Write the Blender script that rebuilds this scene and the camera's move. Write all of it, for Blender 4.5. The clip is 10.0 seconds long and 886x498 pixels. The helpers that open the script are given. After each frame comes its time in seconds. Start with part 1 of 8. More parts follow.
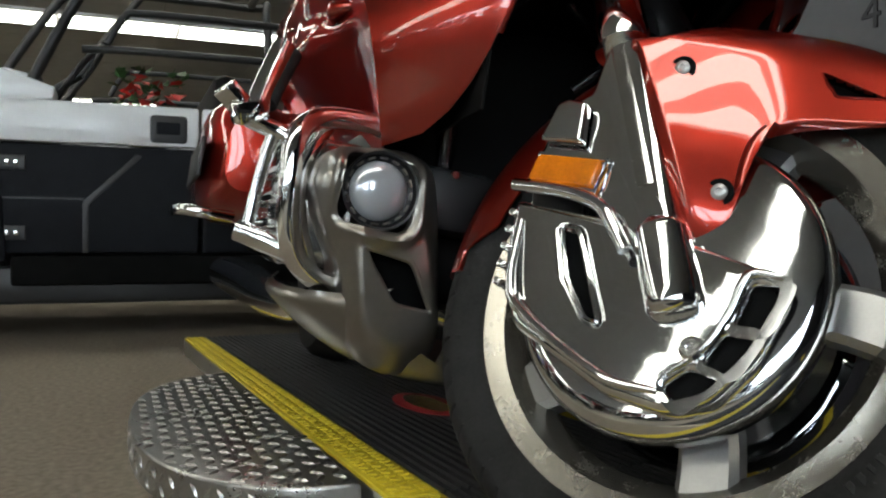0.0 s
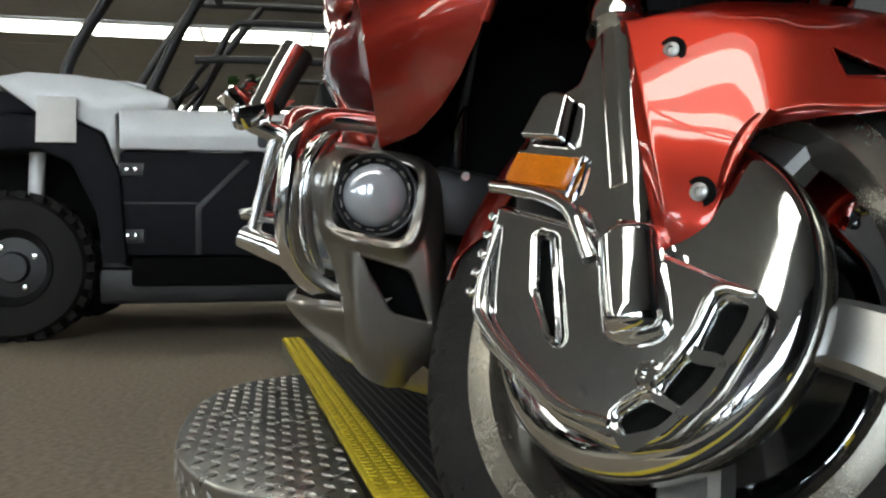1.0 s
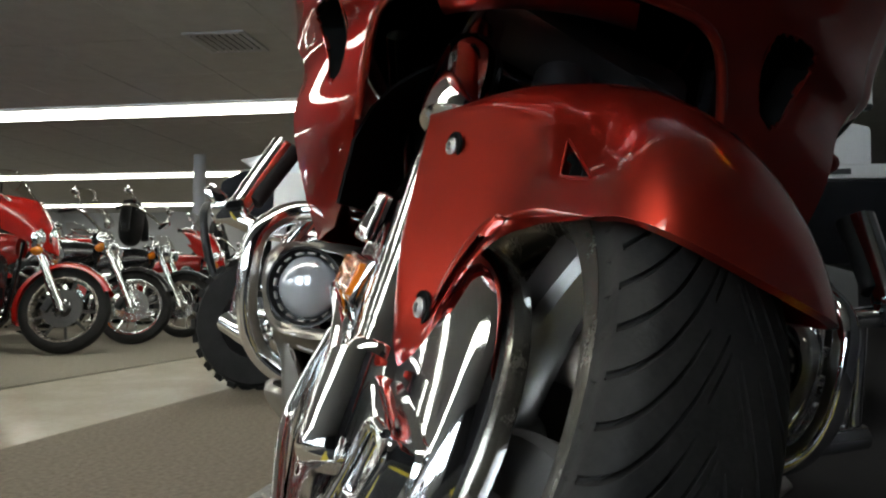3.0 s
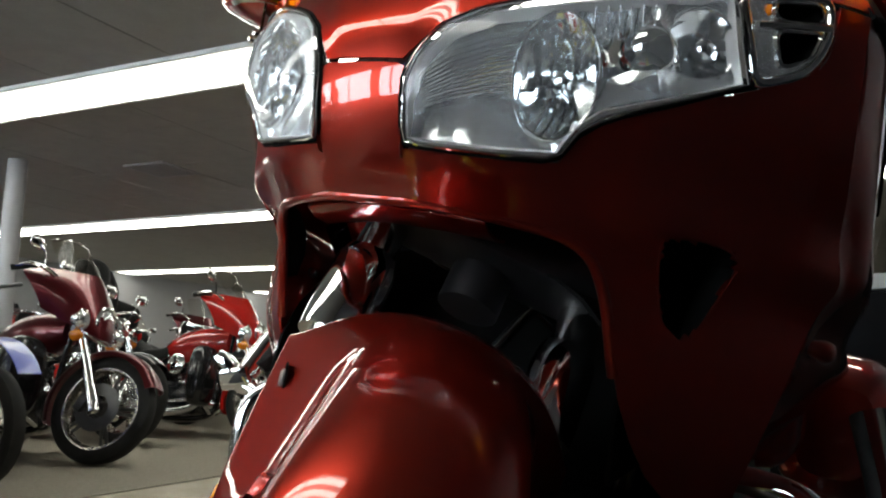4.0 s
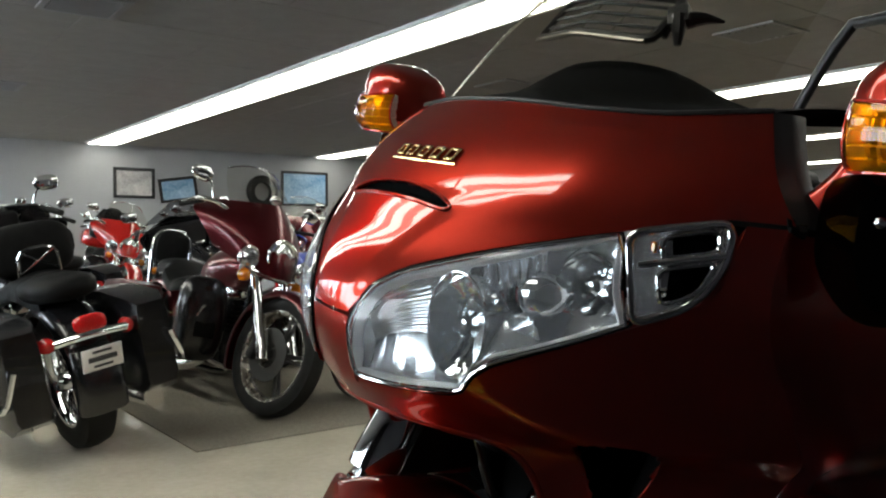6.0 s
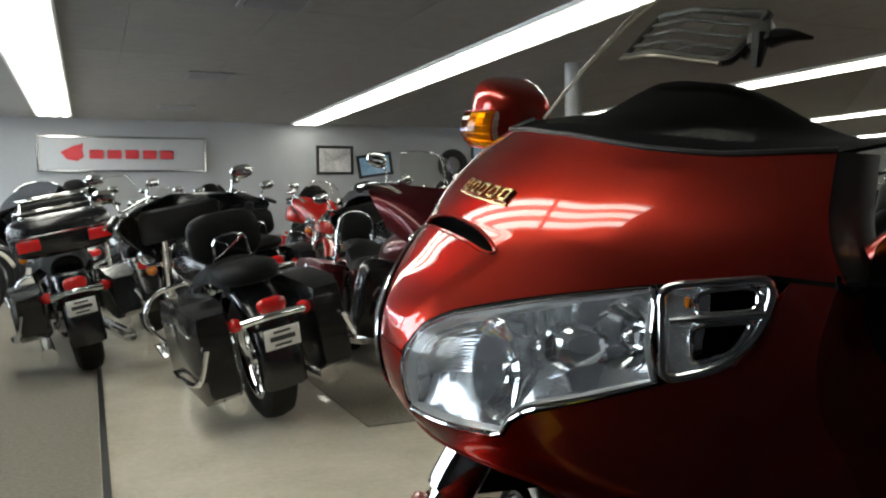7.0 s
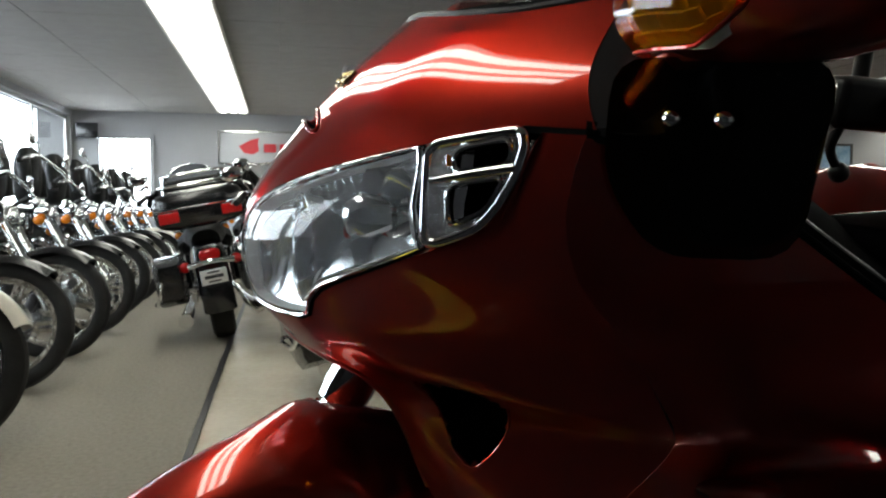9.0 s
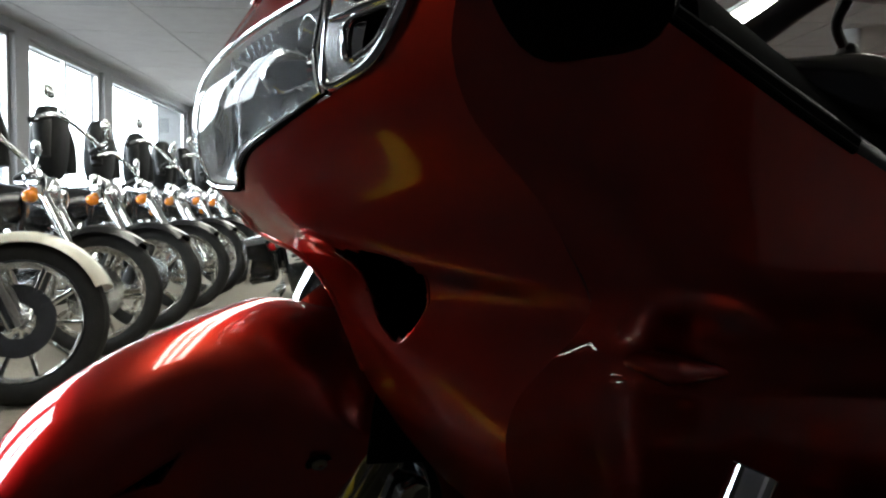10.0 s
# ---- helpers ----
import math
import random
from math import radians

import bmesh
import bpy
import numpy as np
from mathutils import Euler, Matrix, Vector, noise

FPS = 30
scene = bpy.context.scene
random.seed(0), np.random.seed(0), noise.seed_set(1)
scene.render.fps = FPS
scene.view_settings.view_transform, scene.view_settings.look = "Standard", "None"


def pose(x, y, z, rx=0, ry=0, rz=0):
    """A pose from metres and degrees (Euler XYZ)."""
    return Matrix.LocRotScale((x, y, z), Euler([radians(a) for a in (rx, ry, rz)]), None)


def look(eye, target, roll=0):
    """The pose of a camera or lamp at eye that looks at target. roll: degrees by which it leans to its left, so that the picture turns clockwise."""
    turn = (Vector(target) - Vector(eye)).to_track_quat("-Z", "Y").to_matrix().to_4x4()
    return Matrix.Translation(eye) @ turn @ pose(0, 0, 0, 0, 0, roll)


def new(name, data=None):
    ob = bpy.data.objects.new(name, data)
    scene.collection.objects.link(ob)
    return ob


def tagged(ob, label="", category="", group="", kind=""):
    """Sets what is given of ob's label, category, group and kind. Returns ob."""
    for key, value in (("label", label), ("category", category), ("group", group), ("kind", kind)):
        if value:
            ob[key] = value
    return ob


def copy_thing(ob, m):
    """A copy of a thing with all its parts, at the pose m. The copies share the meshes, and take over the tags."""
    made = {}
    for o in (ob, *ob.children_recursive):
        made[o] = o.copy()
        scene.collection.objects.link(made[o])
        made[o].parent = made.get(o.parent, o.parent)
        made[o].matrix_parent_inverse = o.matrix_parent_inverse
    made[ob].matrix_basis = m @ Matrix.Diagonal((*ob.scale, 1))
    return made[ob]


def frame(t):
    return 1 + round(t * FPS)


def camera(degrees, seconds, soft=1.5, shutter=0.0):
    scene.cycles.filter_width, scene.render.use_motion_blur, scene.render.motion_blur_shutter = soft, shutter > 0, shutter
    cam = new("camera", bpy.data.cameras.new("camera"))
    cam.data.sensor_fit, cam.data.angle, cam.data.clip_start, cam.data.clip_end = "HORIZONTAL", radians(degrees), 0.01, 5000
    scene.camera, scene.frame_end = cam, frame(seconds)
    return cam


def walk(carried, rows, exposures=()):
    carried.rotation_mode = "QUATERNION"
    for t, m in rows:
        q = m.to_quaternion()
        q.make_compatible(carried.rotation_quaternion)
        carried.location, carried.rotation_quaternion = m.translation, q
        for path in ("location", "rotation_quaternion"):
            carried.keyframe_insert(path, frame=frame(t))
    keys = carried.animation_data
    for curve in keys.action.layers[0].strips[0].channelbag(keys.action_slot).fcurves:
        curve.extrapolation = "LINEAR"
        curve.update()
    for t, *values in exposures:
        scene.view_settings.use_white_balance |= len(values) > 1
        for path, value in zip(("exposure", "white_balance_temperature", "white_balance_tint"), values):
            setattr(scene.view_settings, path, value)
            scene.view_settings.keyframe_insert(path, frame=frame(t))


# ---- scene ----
# The camera: carried round the nose of the motorcycle, from its right side to its left
PATH = [
    (0, (0.744, -0.576, 0.422), (-1.113, 0.167, 0.406), 0.2),
    (0.5, (0.759, -0.487, 0.42), (-1.155, 0.093, 0.402), 0.1),
    (1, (0.733, -0.367, 0.433), (-1.226, 0.036, 0.412), -0.2),
    (1.5, (0.756, -0.258, 0.446), (-1.228, -0.01, 0.438), 0.3),
    (2, (0.775, -0.12, 0.425), (-1.223, -0.025, 0.441), 0.9),
    (2.2, (0.774, -0.062, 0.429), (-1.225, -0.048, 0.45), 0.7),
    (3.3, (0.686, 0.212, 0.522), (-1.253, -0.254, 0.675), 0.9),
    (3.5, (0.672, 0.264, 0.541), (-1.245, -0.269, 0.738), 1.1),
    (3.7, (0.648, 0.336, 0.555), (-1.226, -0.304, 0.838), 0.3),
    (4, (0.594, 0.471, 0.634), (-1.183, -0.4, 0.922), 1.6),
    (4.3, (0.563, 0.522, 0.705), (-1.202, -0.366, 1.015), 0.4),
    (4.5, (0.55, 0.59, 0.741), (-1.167, -0.38, 1.073), 0.9),
    (5, (0.542, 0.756, 0.828), (-1.04, -0.436, 1.102), 0.1),
    (5.5, (0.558, 0.88, 0.917), (-0.848, -0.54, 0.997), -0.3),
    (6, (0.483, 0.934, 0.98), (-0.73, -0.656, 0.945), -0.2),
    (6.2, (0.451, 0.951, 1.016), (-0.668, -0.705, 0.944), -0.8),
    (7.3, (0.307, 1.067, 1.064), (-0.398, -0.802, 0.955), -0.7),
    (7.5, (0.277, 1.091, 1.063), (-0.374, -0.797, 0.951), -0.8),
    (8.4, (0.109, 1.135, 0.984), (-0.354, -0.808, 0.883), 0.0),
    (8.8, (0.034, 1.127, 0.951), (-0.389, -0.825, 0.857), 0.6),
    (9, (-0.025, 1.119, 0.926), (-0.417, -0.84, 0.824), 0.1),
    (9.3, (-0.107, 1.102, 0.883), (-0.436, -0.869, 0.8), 0.7),
    (9.6, (-0.162, 1.1, 0.853), (-0.4, -0.883, 0.751), 0.1),
    (9.8, (-0.185, 1.1, 0.828), (-0.367, -0.889, 0.72), -0.2),
    (10, (-0.206, 1.102, 0.794), (-0.333, -0.892, 0.692), 0.5),
]
cam = camera(57.2, 10.0, soft=2.2)
walk(cam, [(t, look(eye, target, roll)) for t, eye, target, roll in PATH],
     exposures=[(0, -0.22), (2.2, -0.12), (3.3, 0.03), (5.5, 0.0), (7.3, -0.2), (8.5, -0.2), (9.3, -0.02), (10, 0.35)])

# Daylight outside the windows
world = bpy.data.worlds.new("sky")
scene.world = world
world.use_nodes = True
wn = world.node_tree.nodes
sky = wn.new("ShaderNodeTexSky")
sky.sky_type, sky.sun_disc = "NISHITA", False
sky.sun_elevation, sky.sun_rotation = radians(38), radians(60)
world.node_tree.links.new(sky.outputs[0], wn["Background"].inputs[0])
wn["Background"].inputs[1].default_value = 0.12


# ---- materials ----
def mat(name, color, rough=0.5, metal=0.0, var=0.15, scale=6.0, bump=0.0, bscale=80.0, coat=0.0, second=None, rvar=0.1, emit=0.0, spec=0.5):
    """A surface with colour and gloss varied at two scales and a fine relief."""
    m = bpy.data.materials.new(name)
    m.use_nodes = True
    nt = m.node_tree
    b = nt.nodes["Principled BSDF"]
    tc = nt.nodes.new("ShaderNodeTexCoord")
    n1 = nt.nodes.new("ShaderNodeTexNoise")
    n1.inputs["Scale"].default_value, n1.inputs["Detail"].default_value = scale, 6.0
    n2 = nt.nodes.new("ShaderNodeTexNoise")
    n2.inputs["Scale"].default_value, n2.inputs["Detail"].default_value = scale * 11, 3.0
    nt.links.new(tc.outputs["Object"], n1.inputs["Vector"])
    nt.links.new(tc.outputs["Object"], n2.inputs["Vector"])
    add = nt.nodes.new("ShaderNodeMath")
    add.operation = "MULTIPLY_ADD"
    add.inputs[1].default_value = 0.35
    nt.links.new(n2.outputs["Fac"], add.inputs[0])
    half = nt.nodes.new("ShaderNodeMath")
    half.operation = "MULTIPLY"
    half.inputs[1].default_value = 0.65
    nt.links.new(n1.outputs["Fac"], half.inputs[0])
    nt.links.new(half.outputs[0], add.inputs[2])
    ramp = nt.nodes.new("ShaderNodeValToRGB")
    ramp.color_ramp.elements[0].position, ramp.color_ramp.elements[1].position = 0.32, 0.68
    lo = tuple(c * (1 - var) for c in color)
    hi = second or tuple(min(1.0, c * (1 + var)) for c in color)
    ramp.color_ramp.elements[0].color, ramp.color_ramp.elements[1].color = (*lo, 1), (*hi, 1)
    nt.links.new(add.outputs[0], ramp.inputs[0])
    nt.links.new(ramp.outputs[0], b.inputs["Base Color"])
    rr = nt.nodes.new("ShaderNodeMapRange")
    rr.inputs["To Min"].default_value, rr.inputs["To Max"].default_value = max(0.0, rough * (1 - rvar)), min(1.0, rough * (1 + rvar))
    nt.links.new(add.outputs[0], rr.inputs["Value"])
    nt.links.new(rr.outputs[0], b.inputs["Roughness"])
    b.inputs["Metallic"].default_value = metal
    b.inputs["Coat Weight"].default_value, b.inputs["Coat Roughness"].default_value = coat, 0.03
    b.inputs["Specular IOR Level"].default_value = spec
    if bump:
        n3 = nt.nodes.new("ShaderNodeTexNoise")
        n3.inputs["Scale"].default_value, n3.inputs["Detail"].default_value = bscale, 4.0
        nt.links.new(tc.outputs["Object"], n3.inputs["Vector"])
        bp = nt.nodes.new("ShaderNodeBump")
        bp.inputs["Strength"].default_value, bp.inputs["Distance"].default_value = bump, 0.004
        nt.links.new(n3.outputs["Fac"], bp.inputs["Height"])
        nt.links.new(bp.outputs[0], b.inputs["Normal"])
    if emit:
        b.inputs["Emission Color"].default_value = (*color, 1)
        b.inputs["Emission Strength"].default_value = emit
    return m


def clear(name, tint=(0.95, 0.97, 0.97), gloss=0.02, ior=1.45, edge=0.9):
    """A thin clear sheet: light passes straight on, the face mirrors by its angle."""
    m = bpy.data.materials.new(name)
    m.use_nodes = True
    nt = m.node_tree
    nt.nodes.clear()
    out = nt.nodes.new("ShaderNodeOutputMaterial")
    mix = nt.nodes.new("ShaderNodeMixShader")
    tr = nt.nodes.new("ShaderNodeBsdfTransparent")
    tr.inputs[0].default_value = (*tint, 1)
    gl = nt.nodes.new("ShaderNodeBsdfGlossy")
    gl.inputs["Roughness"].default_value = gloss
    lw = nt.nodes.new("ShaderNodeLayerWeight")
    lw.inputs["Blend"].default_value = 0.5
    pw = nt.nodes.new("ShaderNodeMath")
    pw.operation = "POWER"
    pw.inputs[1].default_value = 4.0
    nt.links.new(lw.outputs["Facing"], pw.inputs[0])
    f0 = ((ior - 1) / (ior + 1)) ** 2
    fr = nt.nodes.new("ShaderNodeMath")
    fr.operation, fr.use_clamp = "MULTIPLY_ADD", True
    fr.inputs[1].default_value, fr.inputs[2].default_value = edge - f0, f0
    nt.links.new(pw.outputs[0], fr.inputs[0])
    nt.links.new(fr.outputs[0], mix.inputs[0])
    nt.links.new(tr.outputs[0], mix.inputs[1])
    nt.links.new(gl.outputs[0], mix.inputs[2])
    nt.links.new(mix.outputs[0], out.inputs[0])
    return m


RED = mat("candy_red_paint", (0.345, 0.029, 0.0175), rough=0.33, metal=0.93, var=0.03, scale=60, coat=1.0, rvar=0.04)
RED.node_tree.nodes["Principled BSDF"].inputs["Specular Tint"].default_value = (0.4, 0.05, 0.03, 1)
RED.node_tree.nodes["Principled BSDF"].inputs["Coat IOR"].default_value = 1.62
RED.node_tree.nodes["Principled BSDF"].inputs["Coat Roughness"].default_value = 0.012
RED2 = mat("dark_red_paint", (0.075, 0.003, 0.006), rough=0.32, metal=0.7, var=0.1, scale=300, coat=0.5)
CHROME = mat("chrome", (0.86, 0.87, 0.88), rough=0.07, metal=1.0, var=0.06, scale=14, rvar=0.8, bump=0.025, bscale=22)
BRUSHED = mat("worn_chrome", (0.72, 0.72, 0.71), rough=0.14, metal=1.0, var=0.08, scale=20, rvar=0.5)
ALU = mat("silver_wheel_paint", (0.4, 0.395, 0.385), rough=0.35, metal=0.85, var=0.08, scale=30)
RIMLIP = mat("machined_rim_lip", (0.38, 0.355, 0.31), rough=0.27, metal=0.9, var=0.08, scale=25, rvar=0.1)
TITAN = mat("grey_metallic_paint", (0.24, 0.22, 0.195), rough=0.3, metal=0.88, var=0.06, scale=60, coat=0.8)
BLACK = mat("black_plastic", (0.012, 0.012, 0.013), rough=0.45, var=0.2, scale=30, bump=0.05, bscale=400)
GLOSSBLACK = mat("gloss_black_paint", (0.007, 0.007, 0.008), rough=0.25, var=0.2, scale=20, coat=0.45)
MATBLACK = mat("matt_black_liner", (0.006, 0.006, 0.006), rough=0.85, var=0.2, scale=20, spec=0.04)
RUBBER = mat("tyre_rubber", (0.013, 0.0125, 0.0125), rough=0.6, var=0.25, scale=18, spec=0.15, bump=0.12, bscale=260, second=(0.024, 0.023, 0.022))
DULLRUBBER = mat("worn_tyre_rubber", (0.016, 0.0155, 0.015), rough=0.7, spec=0.2, var=0.3, scale=12, bump=0.2, bscale=90)
AMBER = mat("amber_plastic", (0.58, 0.15, 0.004), rough=0.2, var=0.25, scale=25, coat=1.0, bump=0.06, bscale=200)
REDLENS = mat("red_lens_plastic", (0.5, 0.01, 0.01), rough=0.15, var=0.1, scale=40, coat=0.8)
GOLD = mat("gold_badge", (0.75, 0.58, 0.28), rough=0.18, metal=1.0, var=0.1, scale=60)
YELLOW = mat("yellow_edge_paint", (0.62, 0.46, 0.015), rough=0.55, var=0.22, scale=30, bump=0.25, bscale=200, second=(0.72, 0.56, 0.03))
MATRUB = mat("black_ribbed_rubber", (0.018, 0.018, 0.019), rough=0.55, var=0.3, scale=10, bump=0.1, bscale=150)
TREAD = mat("diamond_plate", (0.46, 0.455, 0.44), rough=0.3, metal=0.95, var=0.16, scale=9, rvar=0.4)
CARPET = mat("brown_grey_carpet", (0.24, 0.2, 0.15), rough=0.95, var=0.25, scale=60, bump=0.9, bscale=420, second=(0.33, 0.28, 0.22), spec=0.1)
CARPET2 = mat("taupe_carpet", (0.28, 0.25, 0.2), rough=0.95, var=0.22, scale=50, bump=0.9, bscale=420, second=(0.32, 0.29, 0.24), spec=0.1)
TILE = mat("polished_beige_floor", (0.6, 0.54, 0.42), rough=0.17, var=0.1, scale=3, second=(0.68, 0.62, 0.5), rvar=0.3)
WALL = mat("white_wall_paint", (0.3, 0.3, 0.305), rough=0.75, var=0.05, scale=2, bump=0.08, bscale=120)
WALLGREY = mat("grey_wall_paint", (0.3, 0.3, 0.31), rough=0.7, var=0.06, scale=2, bump=0.08, bscale=120)
CEIL = mat("grey_ceiling_tile", (0.31, 0.302, 0.285), rough=0.9, var=0.08, scale=5, bump=0.5, bscale=160)
TUBE = mat("lit_fluorescent_tube", (0.97, 0.98, 0.88), rough=0.5, var=0.02, scale=3, emit=11.5)
DIFFUSER = mat("lit_ribbed_diffuser", (0.98, 0.98, 0.9), rough=0.5, var=0.02, scale=3, emit=2.0)
LAMPFRAME = mat("white_lamp_housing", (0.7, 0.7, 0.68), rough=0.5, var=0.05, scale=10)
BLINDS = mat("white_blind", (0.75, 0.77, 0.78), rough=0.6, var=0.06, scale=4)
GLASS = clear("window_glass")
LENS = clear("headlamp_lens", (0.95, 0.96, 0.97), 0.012, 1.62)
# a milky veil in the lamp's plastic cover, raised to stand in for window reflections
lens_nodes = LENS.node_tree
lens_out = next(n for n in lens_nodes.nodes if n.type == "OUTPUT_MATERIAL")
veil_mix, veil = lens_nodes.nodes.new("ShaderNodeMixShader"), lens_nodes.nodes.new("ShaderNodeBsdfDiffuse")
veil.inputs[0].default_value, veil_mix.inputs[0].default_value = (0.9, 0.95, 1.0, 1), 0.11
lens_nodes.links.new(lens_out.inputs[0].links[0].from_socket, veil_mix.inputs[1])
lens_nodes.links.new(veil.outputs[0], veil_mix.inputs[2])
lens_nodes.links.new(veil_mix.outputs[0], lens_out.inputs[0])
SCREEN = clear("windscreen_plastic", (0.86, 0.85, 0.8), 0.02, 1.25, 0.3)
TINT = clear("smoked_windshield", (0.3, 0.31, 0.33), 0.03, 1.4, 0.4)
SMOKE = clear("smoked_plastic", (0.22, 0.15, 0.028), 0.04, 1.4)
AMBERGLASS = clear("amber_lens_plastic", (1.0, 0.5, 0.015), 0.02, 1.5)
RIBS = mat("ribbed_signal_reflector", (0.85, 0.83, 0.75), rough=0.25, metal=0.55, var=0.15, scale=40)
DASH = mat("black_dash_plastic", (0.009, 0.009, 0.0095), rough=0.8, var=0.2, scale=20, spec=0.02)
REFLECT = mat("headlamp_reflector", (0.93, 0.96, 1.0), rough=0.2, metal=0.9, var=0.03, scale=30, rvar=0.3)
MIRRORED = mat("mirror_bowl", (0.94, 0.97, 1.0), rough=0.11, metal=1.0, var=0.03, scale=20, rvar=0.5)
LAMPRIM = mat("silver_lamp_frame", (0.88, 0.88, 0.87), rough=0.4, metal=0.55, var=0.04, scale=20)
SATIN = mat("satin_chrome", (0.84, 0.85, 0.86), rough=0.22, metal=0.75, var=0.05, scale=20)
GUNMETAL = mat("dark_wheel_paint", (0.09, 0.088, 0.085), rough=0.4, metal=0.8, var=0.1, scale=30)
WHITE = mat("white_body_paint", (0.68, 0.69, 0.7), rough=0.3, var=0.05, scale=8, coat=0.4)
DARKGREY = mat("dark_grey_plastic", (0.010, 0.011, 0.014), rough=0.6, var=0.15, scale=14, spec=0.1, bump=0.08, bscale=300)
LEATHER = mat("black_leather", (0.008, 0.008, 0.008), rough=0.55, var=0.3, scale=25, bump=0.3, bscale=180, spec=0.12)
BRIGHTRED = mat("bright_red_paint", (0.36, 0.011, 0.008), rough=0.25, var=0.08, scale=60, coat=0.9)
BLUE = mat("blue_plastic", (0.02, 0.05, 0.42), rough=0.35, var=0.12, scale=20, coat=0.3)
CREAM = mat("cream_white_paint", (0.72, 0.68, 0.58), rough=0.3, var=0.06, scale=20, coat=0.7)
PAPER = mat("white_paper", (0.8, 0.79, 0.76), rough=0.8, var=0.05, scale=12)
SIGNRED = mat("sign_red", (0.5, 0.03, 0.04), rough=0.5, var=0.06, scale=10)
SIGNGREY = mat("sign_face", (0.38, 0.385, 0.39), rough=0.45, var=0.04, scale=2)
INK = mat("dark_print", (0.04, 0.04, 0.045), rough=0.6, var=0.1, scale=30)
SKYPOSTER = mat("blue_poster", (0.08, 0.26, 0.5), rough=0.5, var=0.35, scale=2, second=(0.4, 0.55, 0.68))


# ---- building helpers ----
def smooth(me, angle=38):
    me.polygons.foreach_set("use_smooth", [True] * len(me.polygons))
    me.set_sharp_from_angle(angle=radians(angle))


def part(name, bm, material, parent=None, label="", angle=38, at=None):
    """Links a bmesh as one mesh object under its thing."""
    me = bpy.data.meshes.new(name)
    bmesh.ops.recalc_face_normals(bm, faces=bm.faces)
    bm.to_mesh(me)
    bm.free()
    smooth(me, angle)
    me.materials.append(material)
    ob = new(name, me)
    ob.parent = parent
    if at is not None:
        ob.matrix_local = at
    if label:
        ob["label"] = label
    return ob


def raw(name, verts, faces, material, parent=None, label="", angle=38):
    bm = bmesh.new()
    vs = [bm.verts.new(v) for v in verts]
    for f in faces:
        bm.faces.new([vs[i] for i in f])
    return part(name, bm, material, parent, label, angle)


def thing(name, label, category, at=None, group="", kind=""):
    ob = new(name)
    ob.empty_display_size = 0.1
    if at is not None:
        ob.matrix_world = at
    return tagged(ob, label, category, group, kind)


def add_box(bm, size, at=None, bevel=0.0, segs=2):
    """A box of the given size round the origin of at."""
    g = bmesh.ops.create_cube(bm, size=1.0)
    vs = g["verts"]
    bmesh.ops.scale(bm, vec=size, verts=vs)
    if bevel:
        es = list({e for v in vs for e in v.link_edges})
        r = bmesh.ops.bevel(bm, geom=es, offset=bevel, segments=segs, profile=0.5, affect="EDGES")
        vs = list({v for f in r["faces"] for v in f.verts} | {v for v in vs if v.is_valid})
    if at is not None:
        bmesh.ops.transform(bm, matrix=at, verts=vs)
    return vs


def boxbm(size, at=None, bevel=0.0, segs=2):
    bm = bmesh.new()
    add_box(bm, size, at, bevel, segs)
    return bm


def add_lathe(bm, profile, segs=48, at=None, closed=False, arc=(0, 360)):
    """Turns (radius, height) pairs round the z axis."""
    full = arc == (0, 360)
    rings = []
    for i in range(segs if full else segs + 1):
        a = radians(arc[0] + (arc[1] - arc[0]) * i / segs)
        rings.append([bm.verts.new((r * math.cos(a), r * math.sin(a), h)) for r, h in profile])
    n = len(profile)
    for i in range(segs):
        p, q = rings[i], rings[(i + 1) % len(rings)]
        for j in range(n if closed else n - 1):
            k = (j + 1) % n
            bm.faces.new((p[j], q[j], q[k], p[k]))
    vs = [v for r in rings for v in r]
    if at is not None:
        bmesh.ops.transform(bm, matrix=at, verts=vs)
    bmesh.ops.remove_doubles(bm, verts=vs, dist=1e-5)
    return bm


def lathe(profile, segs=48, at=None, closed=False, arc=(0, 360)):
    return add_lathe(bmesh.new(), profile, segs, at, closed, arc)


def curve(points, n=8, loop=False):
    """Points on a smooth curve through the given ones."""
    ps = [Vector(p) for p in points]
    m = len(ps)
    out = []
    for i in range(m if loop else m - 1):
        if loop:
            a, b, c, d = (ps[(i + k) % m] for k in (-1, 0, 1, 2))
        else:
            b, c = ps[i], ps[i + 1]
            a = ps[i - 1] if i else b * 2 - c
            d = ps[i + 2] if i + 2 < m else c * 2 - b
        for k in range(n):
            t = k / n
            out.append(0.5 * (2 * b + (c - a) * t + (2 * a - 5 * b + 4 * c - d) * t * t + (3 * b - a - 3 * c + d) * t ** 3))
    if not loop:
        out.append(ps[-1])
    return out


